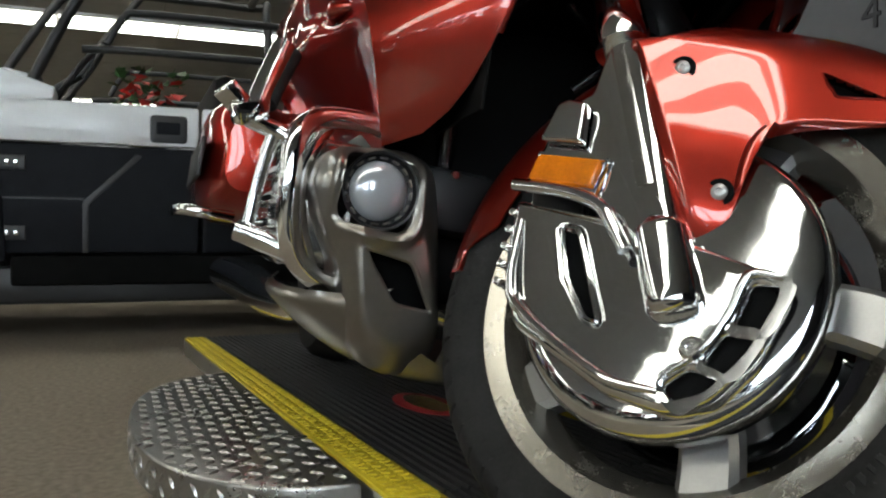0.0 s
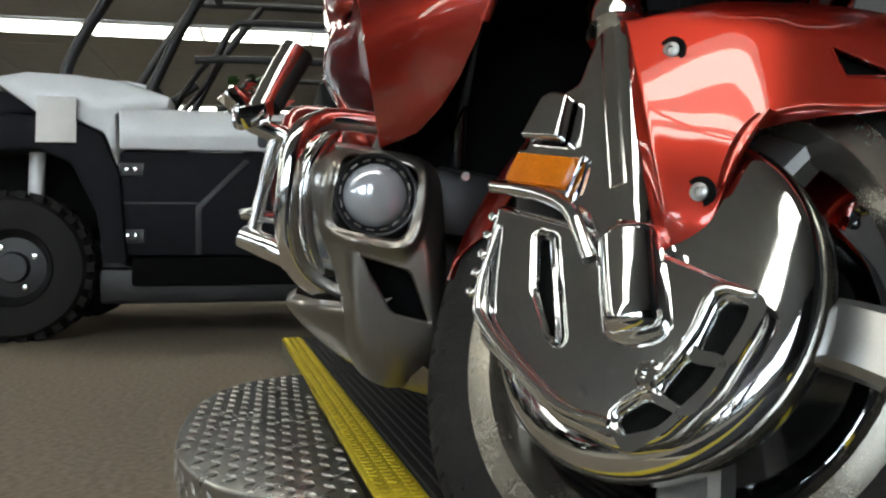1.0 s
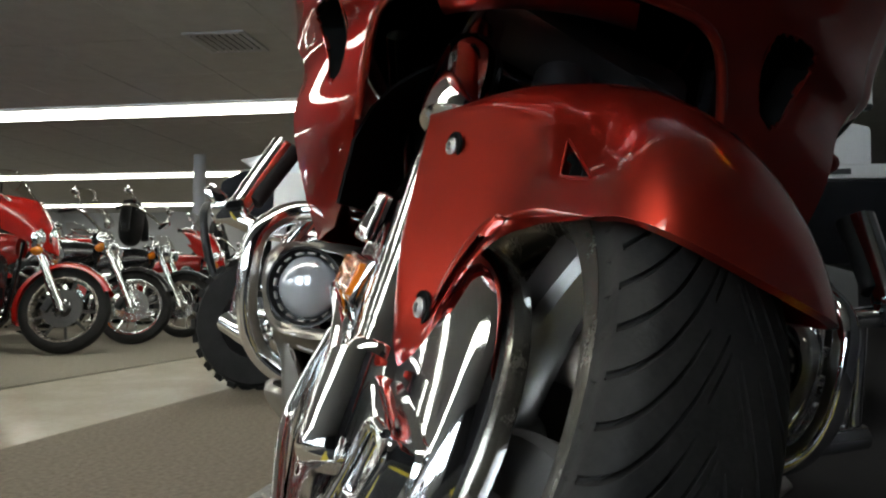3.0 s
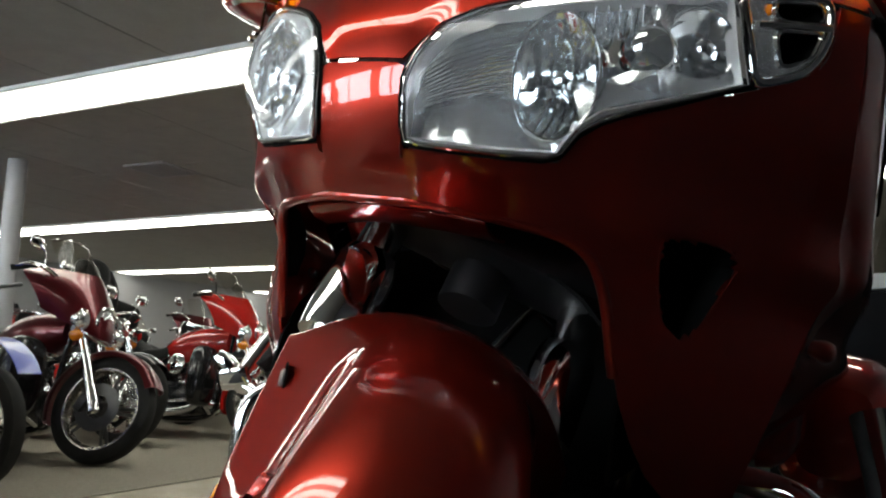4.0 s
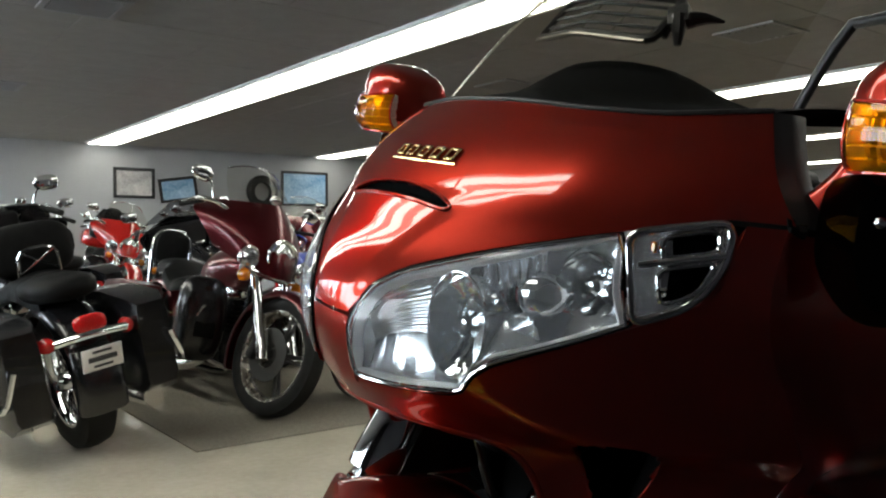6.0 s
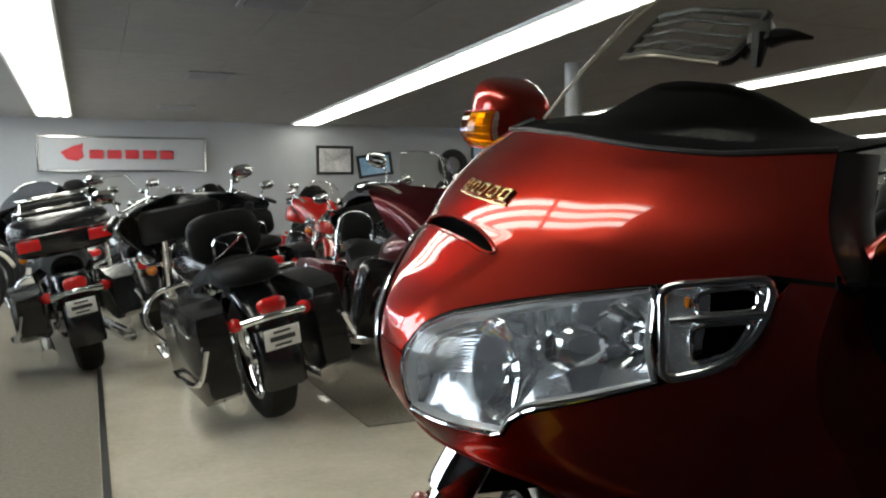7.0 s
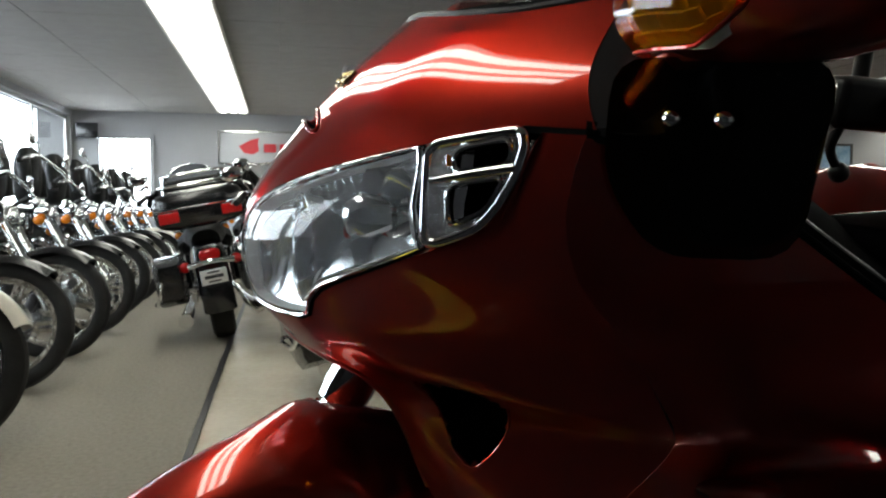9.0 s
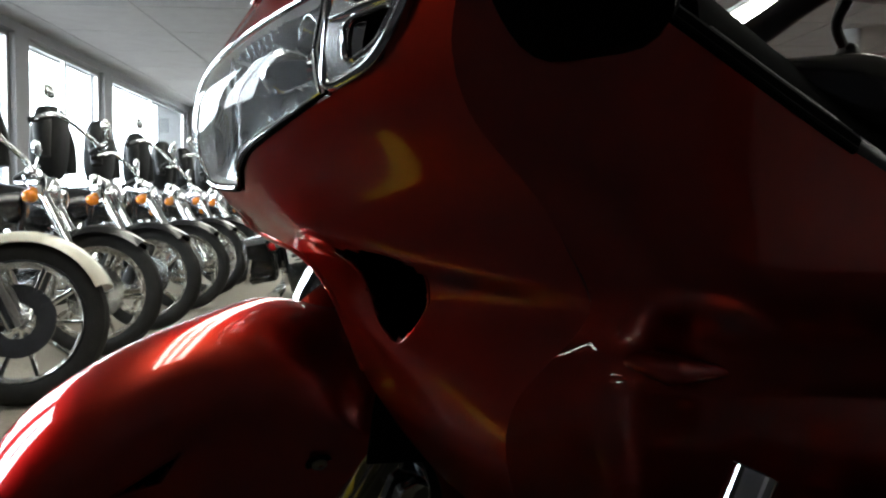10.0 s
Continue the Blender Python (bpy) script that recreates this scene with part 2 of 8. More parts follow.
def add_tube(bm, points, radius, segs=12, n=6, loop=False, caps=True, flat=1.0):
    """A tube along a smooth curve; radius may be a list, one for each point given."""
    path = curve(points, n, loop) if n > 1 else [Vector(p) for p in points]
    m = len(path)
    if isinstance(radius, (list, tuple)):
        xs = np.linspace(0, len(radius) - 1, m)
        rad = [float(v) for v in np.interp(xs, range(len(radius)), radius)]
    else:
        rad = [radius] * m
    tang = []
    for i in range(m):
        a = path[(i - 1) % m] if loop or i else path[0]
        b = path[(i + 1) % m] if loop or i < m - 1 else path[-1]
        t = b - a
        tang.append(t.normalized() if t.length > 1e-9 else Vector((0, 0, 1)))
    up = Vector((0, 0, 1)) if abs(tang[0].z) < 0.9 else Vector((1, 0, 0))
    nrm = (up - tang[0] * up.dot(tang[0])).normalized()
    rings = []
    for i in range(m):
        nrm = nrm - tang[i] * nrm.dot(tang[i])
        nrm = nrm.normalized() if nrm.length > 1e-9 else tang[i].orthogonal().normalized()
        side = tang[i].cross(nrm)
        rings.append([bm.verts.new(path[i] + rad[i] * (math.cos(2 * math.pi * k / segs) * nrm + flat * math.sin(2 * math.pi * k / segs) * side)) for k in range(segs)])
    for i in range(m if loop else m - 1):
        p, q = rings[i], rings[(i + 1) % m]
        for k in range(segs):
            bm.faces.new((p[k], p[(k + 1) % segs], q[(k + 1) % segs], q[k]))
    if caps and not loop:
        bm.faces.new(rings[0])
        bm.faces.new(rings[-1])
    return bm


def tube(points, radius, segs=12, n=6, loop=False, caps=True, flat=1.0):
    return add_tube(bmesh.new(), points, radius, segs, n, loop, caps, flat)


def grid(rows, loop_u=False, loop_v=False, cap=False):
    """A sheet through rows of points, all of one length."""
    bm = bmesh.new()
    vs = [[bm.verts.new(p) for p in r] for r in rows]
    nu, nv = len(vs), len(vs[0])
    for i in range(nu if loop_u else nu - 1):
        for j in range(nv if loop_v else nv - 1):
            a, b = vs[i], vs[(i + 1) % nu]
            k = (j + 1) % nv
            bm.faces.new((a[j], b[j], b[k], a[k]))
    if cap and loop_v:
        bm.faces.new(vs[0])
        bm.faces.new(vs[-1])
    bmesh.ops.remove_doubles(bm, verts=bm.verts, dist=1e-6)
    return bm


def thicken(bm, depth, towards=None):
    """Gives an open sheet a thickness, inwards along its normals; towards: a way that its outer side faces."""
    bmesh.ops.dissolve_degenerate(bm, dist=1e-6, edges=bm.edges)
    bmesh.ops.recalc_face_normals(bm, faces=bm.faces)
    if towards is not None and sum(f.normal.dot(Vector(towards)) * f.calc_area() for f in bm.faces) < 0:
        bmesh.ops.reverse_faces(bm, faces=bm.faces)
    bm.normal_update()
    twin = {v: bm.verts.new(v.co - v.normal * depth) for v in list(bm.verts)}
    rim = [(l.vert, l.link_loop_next.vert) for e in bm.edges if len(e.link_loops) == 1 for l in e.link_loops]
    for f in list(bm.faces):
        bm.faces.new([twin[v] for v in reversed(f.verts)])
    for p, q in rim:
        bm.faces.new((q, p, twin[p], twin[q]))
    return bm


def add_plate(bm, outline, thick, holes=(), bevel=0.0, segs=2, at=None):
    """A plate of an outline in x and y, from z = 0 up to thick, with holes through it."""
    loops = [outline, *holes]
    edges, top = [], []
    for lp in loops:
        vs = [bm.verts.new((p[0], p[1], thick)) for p in lp]
        top += vs
        edges += [bm.edges.new((vs[i], vs[(i + 1) % len(vs)])) for i in range(len(vs))]
    r = bmesh.ops.triangle_fill(bm, use_beauty=True, use_dissolve=False, edges=edges)
    faces = [f for f in r["geom"] if isinstance(f, bmesh.types.BMFace)]
    for f in faces:
        if f.normal.z < 0:
            f.normal_flip()
    ex = bmesh.ops.extrude_face_region(bm, geom=faces)
    low = [v for v in ex["geom"] if isinstance(v, bmesh.types.BMVert)]
    bmesh.ops.translate(bm, vec=(0, 0, -thick), verts=low)
    bmesh.ops.reverse_faces(bm, faces=[f for f in ex["geom"] if isinstance(f, bmesh.types.BMFace)])
    vs = top + low
    bmesh.ops.recalc_face_normals(bm, faces=bm.faces)
    if bevel:
        rim = [e for e in edges if e.is_valid]
        b = bmesh.ops.bevel(bm, geom=rim, offset=bevel, segments=segs, profile=0.5, affect="EDGES")
        vs = list({v for f in b["faces"] for v in f.verts} | {v for v in vs if v.is_valid})
    if at is not None:
        bmesh.ops.transform(bm, matrix=at, verts=[v for v in bm.verts if v in set(vs)])
    return bm


def plate(outline, thick, holes=(), bevel=0.0, segs=2, at=None):
    return add_plate(bmesh.new(), outline, thick, holes, bevel, segs, at)


def rounded(points, radius, n=4):
    """An outline with its corners rounded."""
    ps = [Vector((p[0], p[1])) for p in points]
    out = []
    m = len(ps)
    for i in range(m):
        a, b, c = ps[i - 1], ps[i], ps[(i + 1) % m]
        r1, r2 = min(radius, (a - b).length * 0.45), min(radius, (c - b).length * 0.45)
        p, q = b + (a - b).normalized() * r1, b + (c - b).normalized() * r2
        for k in range(n + 1):
            t = k / n
            v = (1 - t) ** 2 * p + 2 * t * (1 - t) * b + t * t * q
            out.append((v.x, v.y))
    return out


def merge(*bms):
    """One bmesh of several."""
    out = bmesh.new()
    for b in bms:
        me = bpy.data.meshes.new("tmp")
        b.to_mesh(me)
        b.free()
        out.from_mesh(me)
        bpy.data.meshes.remove(me)
    return out


def inside(p, poly):
    x, y = p
    c = False
    for i in range(len(poly)):
        (x1, y1), (x2, y2) = poly[i - 1], poly[i]
        if (y1 > y) != (y2 > y) and x < (x2 - x1) * (y - y1) / (y2 - y1) + x1:
            c = not c
    return c


def lerp(a, b, t):
    return a + (b - a) * t


def along(points, n):
    """n points evenly along a polyline of tuples."""
    ps = np.array(points, float)
    d = np.r_[0, np.cumsum(np.linalg.norm(np.diff(ps, axis=0), axis=1))]
    s = np.linspace(0, d[-1], n)
    return np.stack([np.interp(s, d, ps[:, k]) for k in range(ps.shape[1])], 1)


# ---- the showroom ----
def slab(name, x0, x1, y0, y1, z0, z1, material, label, category, bevel=0.0):
    ob = part(name, boxbm((x1 - x0, y1 - y0, z1 - z0), pose((x0 + x1) / 2, (y0 + y1) / 2, (z0 + z1) / 2), bevel), material)
    return tagged(ob, label, category, kind="structure")


# near-black surface for added walls and floors that keep the paint's reflections dark
SHADESIDE = mat("shade_surface", (0.02, 0.0195, 0.022), rough=0.8, var=0.15, scale=2, spec=0.15)
slab("floor", -22, 4.6, -16.2, 7.2, -0.2, -0.004, TILE, "polished beige composition floor of the showroom", "floor")
# the dark coverings south and in front are added to dim the fairing
slab("floor_dark_south", -22, 4.4, 0.46, 7.0, -0.003, 0.002, SHADESIDE, "dark floor covering added to keep the south side dim", "carpet")
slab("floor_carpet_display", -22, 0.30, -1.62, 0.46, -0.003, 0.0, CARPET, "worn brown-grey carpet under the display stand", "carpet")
slab("floor_dark_front", 0.34, 4.4, -0.75, 0.46, -0.003, 0.002, SHADESIDE, "dark floor covering added in front of the stand to dim reflections", "carpet")
slab("floor_carpet_window", 0.34, 4.4, -15.9, -0.75, -0.003, 0.0, CARPET2, "taupe carpet along the window side", "carpet")
slab("floor_carpet_row", -22, -0.85, -15.9, -2.66, -0.003, 0.003, CARPET2, "taupe carpet under the row of motorcycles", "carpet")
slab("trim_floor_seam", 0.305, 0.335, -15.9, -1.0, -0.003, 0.004, BLACK, "dark metal strip between carpet and floor", "trim")

DARKWALL = mat("dark_grey_partition", (0.13, 0.13, 0.138), rough=0.6, var=0.08, scale=2)
slab("wall_north", -22.2, 4.6, -16.2, -16.0, -0.2, 3.0, WALL, "white painted showroom wall", "wall")
# the south wall is coloured dark so that this side stays dim
slab("wall_south", -22.2, 4.6, 7.0, 7.2, -0.2, 3.0, SHADESIDE, "showroom wall coloured dark to keep the south side dim", "wall")
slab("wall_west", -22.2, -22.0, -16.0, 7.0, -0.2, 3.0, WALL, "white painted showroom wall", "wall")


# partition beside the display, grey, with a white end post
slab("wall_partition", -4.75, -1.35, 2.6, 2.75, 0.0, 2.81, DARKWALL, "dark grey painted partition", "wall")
# unseen dark walls, added to close off light from the bike's left side
slab("wall_south_near", -0.75, 4.4, 1.8, 1.95, 0.0, 2.81, SHADESIDE, "unseen dark wall added beside the display to dim reflections", "wall")
slab("wall_south_return", -0.9, -0.75, 1.8, 2.6, 0.0, 2.81, SHADESIDE, "unseen dark return of the added wall", "wall")
slab("wall_south_rear", -1.35, -0.75, 2.6, 2.75, 0.0, 2.81, SHADESIDE, "unseen dark wall added beside the partition", "wall")
slab("trim_partition_end", -4.95, -4.75, 2.57, 2.78, 0.0, 2.81, WALL, "white painted end post of the partition", "trim")
num = bpy.data.curves.new("wall_number", "FONT")
num.body, num.size, num.extrude = "4", 0.22, 0.003
digit = tagged(new("wall_number", num), "black number four on the grey partition", "number")
digit.data.materials.append(INK)
digit.matrix_world = pose(-2.02, 2.596, 1.4, 90, 0, 0)


def ceiling():
    """Lay-in tiles, each a little proud of the grid between them."""
    bm = boxbm((26.8, 23.6, 0.15), pose(-8.8, -4.5, 2.893))
    ob = part("ceiling", bm, CEIL)
    tagged(ob, "grey textured ceiling of the showroom", "ceiling", kind="structure")
    vs, fs = [], []
    for i in range(22):
        for j in range(20):
            x, y = -22 + i * 1.22, -16 + j * 1.22
            b = len(vs)
            e, z0, z1 = 0.0045, 2.817, 2.811
            x1, y1 = min(x + 1.22, 4.4), min(y + 1.22, 7.0)
            if x1 - x < 0.05 or y1 - y < 0.05:
                continue
            vs += [(x + e, y + e, z0), (x1 - e, y + e, z0), (x1 - e, y1 - e, z0), (x + e, y1 - e, z0)]
            vs += [(x + 2 * e, y + 2 * e, z1), (x1 - 2 * e, y + 2 * e, z1), (x1 - 2 * e, y1 - 2 * e, z1), (x + 2 * e, y1 - 2 * e, z1)]
            fs += [(b + 7, b + 6, b + 5, b + 4)] + [(b + k, b + (k + 1) % 4, b + 4 + (k + 1) % 4, b + 4 + k) for k in range(4)]
    tiles = raw("ceiling_tiles", vs, fs, CEIL)
    tagged(tiles, "grey textured ceiling tiles", "ceiling", kind="structure")


ceiling()


def ceiling_light():
    lamp = thing("ceiling_light", "long white fluorescent ceiling light, switched on", "ceiling light", pose(0, 0, 2.81), group="ceiling light rows")
    bm = bmesh.new()
    add_plate(bm, [(-0.31, -0.61), (0.31, -0.61), (0.31, 0.61), (-0.31, 0.61)], 0.035, holes=[[(-0.285, -0.6), (0.285, -0.6), (0.285, 0.6), (-0.285, 0.6)]], at=pose(0, 0, -0.035))
    part("frame", bm, LAMPFRAME, lamp)
    rows = []
    for i in range(19):
        u = -0.283 + 0.566 * i / 18
        z = -0.024 - 0.012 * abs(math.sin(math.pi * 3 * i / 18)) ** 0.7
        rows.append([(u, -0.6, z), (u, 0.6, z)])
    part("diffuser", grid(rows), DIFFUSER, lamp, "glowing ribbed diffuser")
    for k in (-1, 0, 1):
        part("lamp_tube", boxbm((0.095, 1.17, 0.012), pose(k * 0.19, 0, -0.038), 0.004, 1), TUBE, lamp, "bright fluorescent tube")
    return lamp


first = ceiling_light()
made = False
for rx, j0, j1 in ((0.86, 0, 13), (-3.88, 0, 14), (-8.85, 0, 14), (-14.3, 0, 13), (-19.6, 0, 13)):
    for j in range(j0, j1):
        m = pose(rx, -15.2 + j * 1.22 + (0.42 if rx > 0 else 0.0), 2.81)
        if not made:
            first.matrix_world = m
            made = True
        else:
            copy_thing(first, m)


def ceiling_vent(x, y):
    v = thing("ceiling_vent", "grey metal air vent in the ceiling", "ceiling vent", pose(x, y, 2.81), group="ceiling vents")
    part("frame", plate([(-0.3, -0.3), (0.3, -0.3), (0.3, 0.3), (-0.3, 0.3)], 0.02, holes=[[(-0.25, -0.25), (0.25, -0.25), (0.25, 0.25), (-0.25, 0.25)]], bevel=0.004, at=pose(0, 0, -0.02)), WALLGREY, v)
    part("backing", boxbm((0.5, 0.5, 0.004), pose(0, 0, -0.006)), MATBLACK, v)
    for i in range(7):
        part("slat", boxbm((0.48, 0.05, 0.004), pose(0, -0.21 + i * 0.07, -0.012, 35, 0, 0)), WALLGREY, v)
    return v


for vx, vy in ((-1.18, -10.1), (-1.18, -5.9), (-1.1, -13.7), (-6.2, -6.5), (-6.3, -3.2)):
    ceiling_vent(vx, vy)

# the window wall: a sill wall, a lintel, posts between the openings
# dark unseen stretch added at the corner, so no window lights the lower cowl
slab("wall_east_corner", 3.95, 4.15, -0.25, 7.0, -0.2, 3.0, SHADESIDE, "unseen dark wall added beside the windows to dim reflections", "wall")
slab("wall_east_sill", 3.95, 4.15, -16.0, -0.25, -0.2, 0.75, WALL, "white painted wall below the shop windows", "wall")
slab("wall_east_lintel", 3.95, 4.15, -16.0, -0.25, 2.7, 3.0, WALL, "white painted lintel over the shop windows", "wall")
POSTS = [-16.0, -11.4, -8.6, -5.3, -2.0, -0.6]
STEPS = [0.12] + [0.35] * 5
for i, py in enumerate(POSTS):
    slab(f"wall_east_post_{i}", 3.95, 4.15, py, py + STEPS[i], 0.75, 2.7, WALL, "white painted post between shop windows", "wall")


def window(i, y0, y1, h=1.95):
    w = thing(f"window_{i}", "tall shop window full of daylight", "window", pose(4.05, (y0 + y1) / 2, 0.75), kind="structure")
    l = y1 - y0
    fr = plate([(-l / 2, 0.003), (l / 2, 0.003), (l / 2, h - 0.003), (-l / 2, h - 0.003)], 0.06, bevel=0.006,
               holes=[[(-l / 2 + 0.06, 0.06), (-0.03, 0.06), (-0.03, h - 0.06), (-l / 2 + 0.06, h - 0.06)], [(0.03, 0.06), (l / 2 - 0.06, 0.06), (l / 2 - 0.06, h - 0.06), (0.03, h - 0.06)]])
    part("window_frame", fr, ALU, w, at=pose(0.03, 0, 0, 90, 0, 90) @ pose(0, 0, -0.06))
    for s in (-1, 1):
        p = part("pane", boxbm((0.006, l / 2 - 0.09, h - 0.12), pose(0, s * (l / 4), h / 2)), GLASS, w)
        p.visible_shadow = False
    part("window_sill", boxbm((0.16, l, 0.03), pose(-0.11, 0, 0.018), 0.006), WALL, w)


for i in range(len(POSTS) - 1):
    window(i + 1, POSTS[i] + STEPS[i], POSTS[i + 1])

ground = slab("ground", -400, 400, -400, 400, -0.5, -0.25, mat("asphalt", (0.06, 0.06, 0.06), rough=0.9, var=0.3, scale=8, bump=0.4), "grey asphalt car park outside the windows", "ground")

# bright sky seen through the windows
glow = mat("bright_overcast_sky", (0.85, 0.93, 1.0), rough=1.0, var=0.1, scale=0.2, emit=13.0)
tagged(part("backdrop", boxbm((0.1, 320, 14), pose(16, -120, 6.7)), glow), "bright hazy sky outside the windows", "sky", kind="structure")

# daylight that the window openings let in
day = bpy.data.lights.new("window_daylight", "AREA")
day.shape, day.size, day.size_y, day.energy, day.color = "RECTANGLE", 1.7, 9.8, 80, (0.82, 0.9, 1.0)
dl = new("window_daylight", day)
dl.matrix_world = look((3.9, -10.2, 1.75), (0, -10.2, 1.4)) @ pose(0, 0, 0, 0, 0, 90)

# ---- display stand ----
def lug_mesh():
    """A raised lens-shaped lug along x, standing on z = 0."""
    me = bpy.data.meshes.new("lug")
    vs = [(-0.0138, 0, 0), (0, -0.0052, 0), (0.0138, 0, 0), (0, 0.0052, 0), (-0.006, 0, 0.0034), (0.006, 0, 0.0034)]
    me.from_pydata(vs, [], [(0, 1, 4), (1, 5, 4), (1, 2, 5), (2, 3, 5), (3, 4, 5), (3, 0, 4)])
    me.materials.append(TREAD)
    return me


def display_stand():
    st = thing("display_stand", "low metal display stand with diamond plate wing and yellow edges", "display stand", pose(0, 0, 0))
    # ramp deck under the motorcycle
    mrot = pose(-0.21, 0.0845, 0, 0, 0, 3.445)
    X0, X1 = -2.21, 1.21
    part("deck", boxbm((X1 - X0, 0.6, 0.056), mrot @ pose((X0 + X1) / 2, 0, 0.029), 0.004), TREAD, st, "grey steel deck")
    # rubber mats and tread strips in three lengths
    for x0, x1 in ((X0 + 0.002, -1.354), (-1.348, -0.138), (-0.132, X1 - 0.002)):
        ribs = [(-0.223, 0.0572), (-0.223, 0.0632)]
        for k in range(23):
            y = -0.2134 + k * 0.0194
            ribs += [(y - 0.0045, 0.0632), (y - 0.0038, 0.068), (y + 0.0038, 0.068), (y + 0.0045, 0.0632)]
        ribs += [(0.223, 0.0632), (0.223, 0.0572)]
        bm = grid([[mrot @ Vector((x, y, z)) for y, z in ribs] for x in (x0, x1)], loop_v=True, cap=True)
        part("mat", bm, MATRUB, st, "black ribbed rubber mat")
        for s in (-1, 1):
            bm = boxbm((x1 - x0, 0.075, 0.009), mrot @ pose((x0 + x1) / 2, s * 0.2625, 0.0615), 0.002)
            for k in range(int((x1 - x0) / 0.02)):
                for q in range(3):
                    add_box(bm, (0.009, 0.014, 0.003), mrot @ pose(x0 + 0.012 + k * 0.02, s * 0.2625 - 0.022 + q * 0.022, 0.0672, 0, 0, 20 if k % 2 else -20))
            part("edge_strip", bm, YELLOW, st, "yellow painted tread strip")
    # rounded diamond plate wing at the side
    def wing(x, y, m=0.0):
        dx, dy = (x + 0.98) / (0.56 - m), (y + 0.24) / (0.315 - m)
        return y < -0.222 - m * 0.6 + 0.0602 * (x + 0.21) and abs(dx) ** 2.4 + abs(dy) ** 2.4 < 1
    out = []
    for k in range(41):
        a = math.pi + math.pi * k / 40
        c, s = math.cos(a), math.sin(a)
        x = -0.98 + 0.56 * math.copysign(abs(c) ** (2 / 2.4), c)
        y = -0.24 - 0.315 * abs(s) ** (2 / 2.4)
        out.append((x, min(y, -0.2165 + 0.0602 * (x + 0.21))))
    bm = plate(out, 0.062, bevel=0.006, segs=3, at=pose(0, 0, 0.002))
    plate_wing = part("wing", bm, TREAD, st, "round-ended diamond plate wing")
    lug = lug_mesh()

    def set_lug(m):
        ob = new("lug", lug)
        ob.parent = plate_wing
        ob.matrix_local = m
    step = 0.0295
    for i in range(44):
        for j in range(14):
            x, y = -1.6 + (i + 0.5) * step, -0.6 + (j + 0.5) * step
            if wing(x, y, 0.012):
                set_lug(pose(x, y, 0.0638, 0, 0, 45 if (i + j) % 2 else -45))
    # the same pattern on the folded rim
    for k in range(1, 40):
        p0, p1 = Vector(out[k - 1]), Vector(out[k])
        if (p1 - p0).length < 0.016 or p0.y > -0.25 + 0.0602 * (p0.x + 0.21):
            continue
        m = p0.lerp(p1, 0.5)
        t = (p1 - p0).normalized()
        for r in (0.018, 0.042):
            nn = Vector((t.y, -t.x, 0))
            if nn.dot(Vector((m.x + 0.98, m.y + 0.3, 0))) < 0:
                nn = -nn
            tx = Vector((t.x, t.y, 0))
            a = radians(50 if (k + (r > 0.03)) % 2 else -50)
            ux = math.cos(a) * tx + math.sin(a) * Vector((0, 0, 1))
            uy = nn.cross(ux)
            set_lug(Matrix(((ux.x, uy.x, nn.x, m.x), (ux.y, uy.y, nn.y, m.y), (ux.z, uy.z, nn.z, r), (0, 0, 0, 1))))
    # badge printed on the mat
    oval = [(0.13 * math.cos(k * math.pi / 16), 0.06 * math.sin(k * math.pi / 16)) for k in range(32)]
    part("badge", plate(oval, 0.0015, bevel=0.0005, at=pose(-0.92, 0.05, 0.0685, 0, 0, 3)), SIGNRED, st, "red oval badge on the mat")
    oval = [(0.1 * math.cos(k * math.pi / 16), 0.035 * math.sin(k * math.pi / 16)) for k in range(32)]
    part("badge_stripe", plate(oval, 0.0012, at=pose(-0.92, 0.05, 0.0703, 0, 0, 3)), GOLD, st, "gold oval on the badge")
    return st


display_stand()


# ---- the touring motorcycle ----
BIKE = Matrix(((0.9995, 0.0303, 0.0046, 0.0), (-0.0307, 0.9884, 0.1487, -0.0205), (0.0, -0.1488, 0.9889, 0.065), (0, 0, 0, 1)))
WHEEL = Matrix(((0.8898, -0.4515, -0.0663, -0.0203), (0.4345, 0.7938, 0.4256, 0.0357), (-0.1395, -0.4075, 0.9025, 0.3448), (0, 0, 0, 1)))
FRONT = BIKE.inverted() @ WHEEL
SIDEWAYS = Matrix.Rotation(radians(-90), 4, "X")     # turns z into y
FORWARD = Matrix.Rotation(radians(90), 4, "Y")       # turns z into x

NOSE_Z = (0.42, 0.5, 0.56, 0.62, 0.68, 0.73, 0.76, 0.79, 0.83, 0.87, 0.91, 0.95, 0.99, 1.03, 1.07, 1.11, 1.16)
NOSE_X = (-0.22, -0.165, -0.13, -0.096, -0.062, -0.03, -0.005, 0.008, 0.015, 0.009, -0.012, -0.043, -0.074, -0.11, -0.154, -0.2, -0.26)
ROUND_Z = (0.42, 0.62, 0.72, 0.79, 0.87, 0.95, 1.03, 1.11, 1.16)
ROUND_K = (1.9, 1.95, 2.6, 2.5, 1.99, 1.56, 1.36, 1.45, 1.5)


def spline(xs, ys):
    xs, ys = np.array(xs), np.array(ys)
    m = np.gradient(ys, xs)

    def at(x):
        i = int(np.clip(np.searchsorted(xs, x) - 1, 0, len(xs) - 2))
        h = xs[i + 1] - xs[i]
        s = (x - xs[i]) / h
        return float((2 * s ** 3 - 3 * s ** 2 + 1) * ys[i] + (s ** 3 - 2 * s ** 2 + s) * h * m[i] + (3 * s ** 2 - 2 * s ** 3) * ys[i + 1] + (s ** 3 - s ** 2) * h * m[i + 1])
    return at


nose_at, round_at = spline(NOSE_Z, NOSE_X), spline(ROUND_Z, ROUND_K)


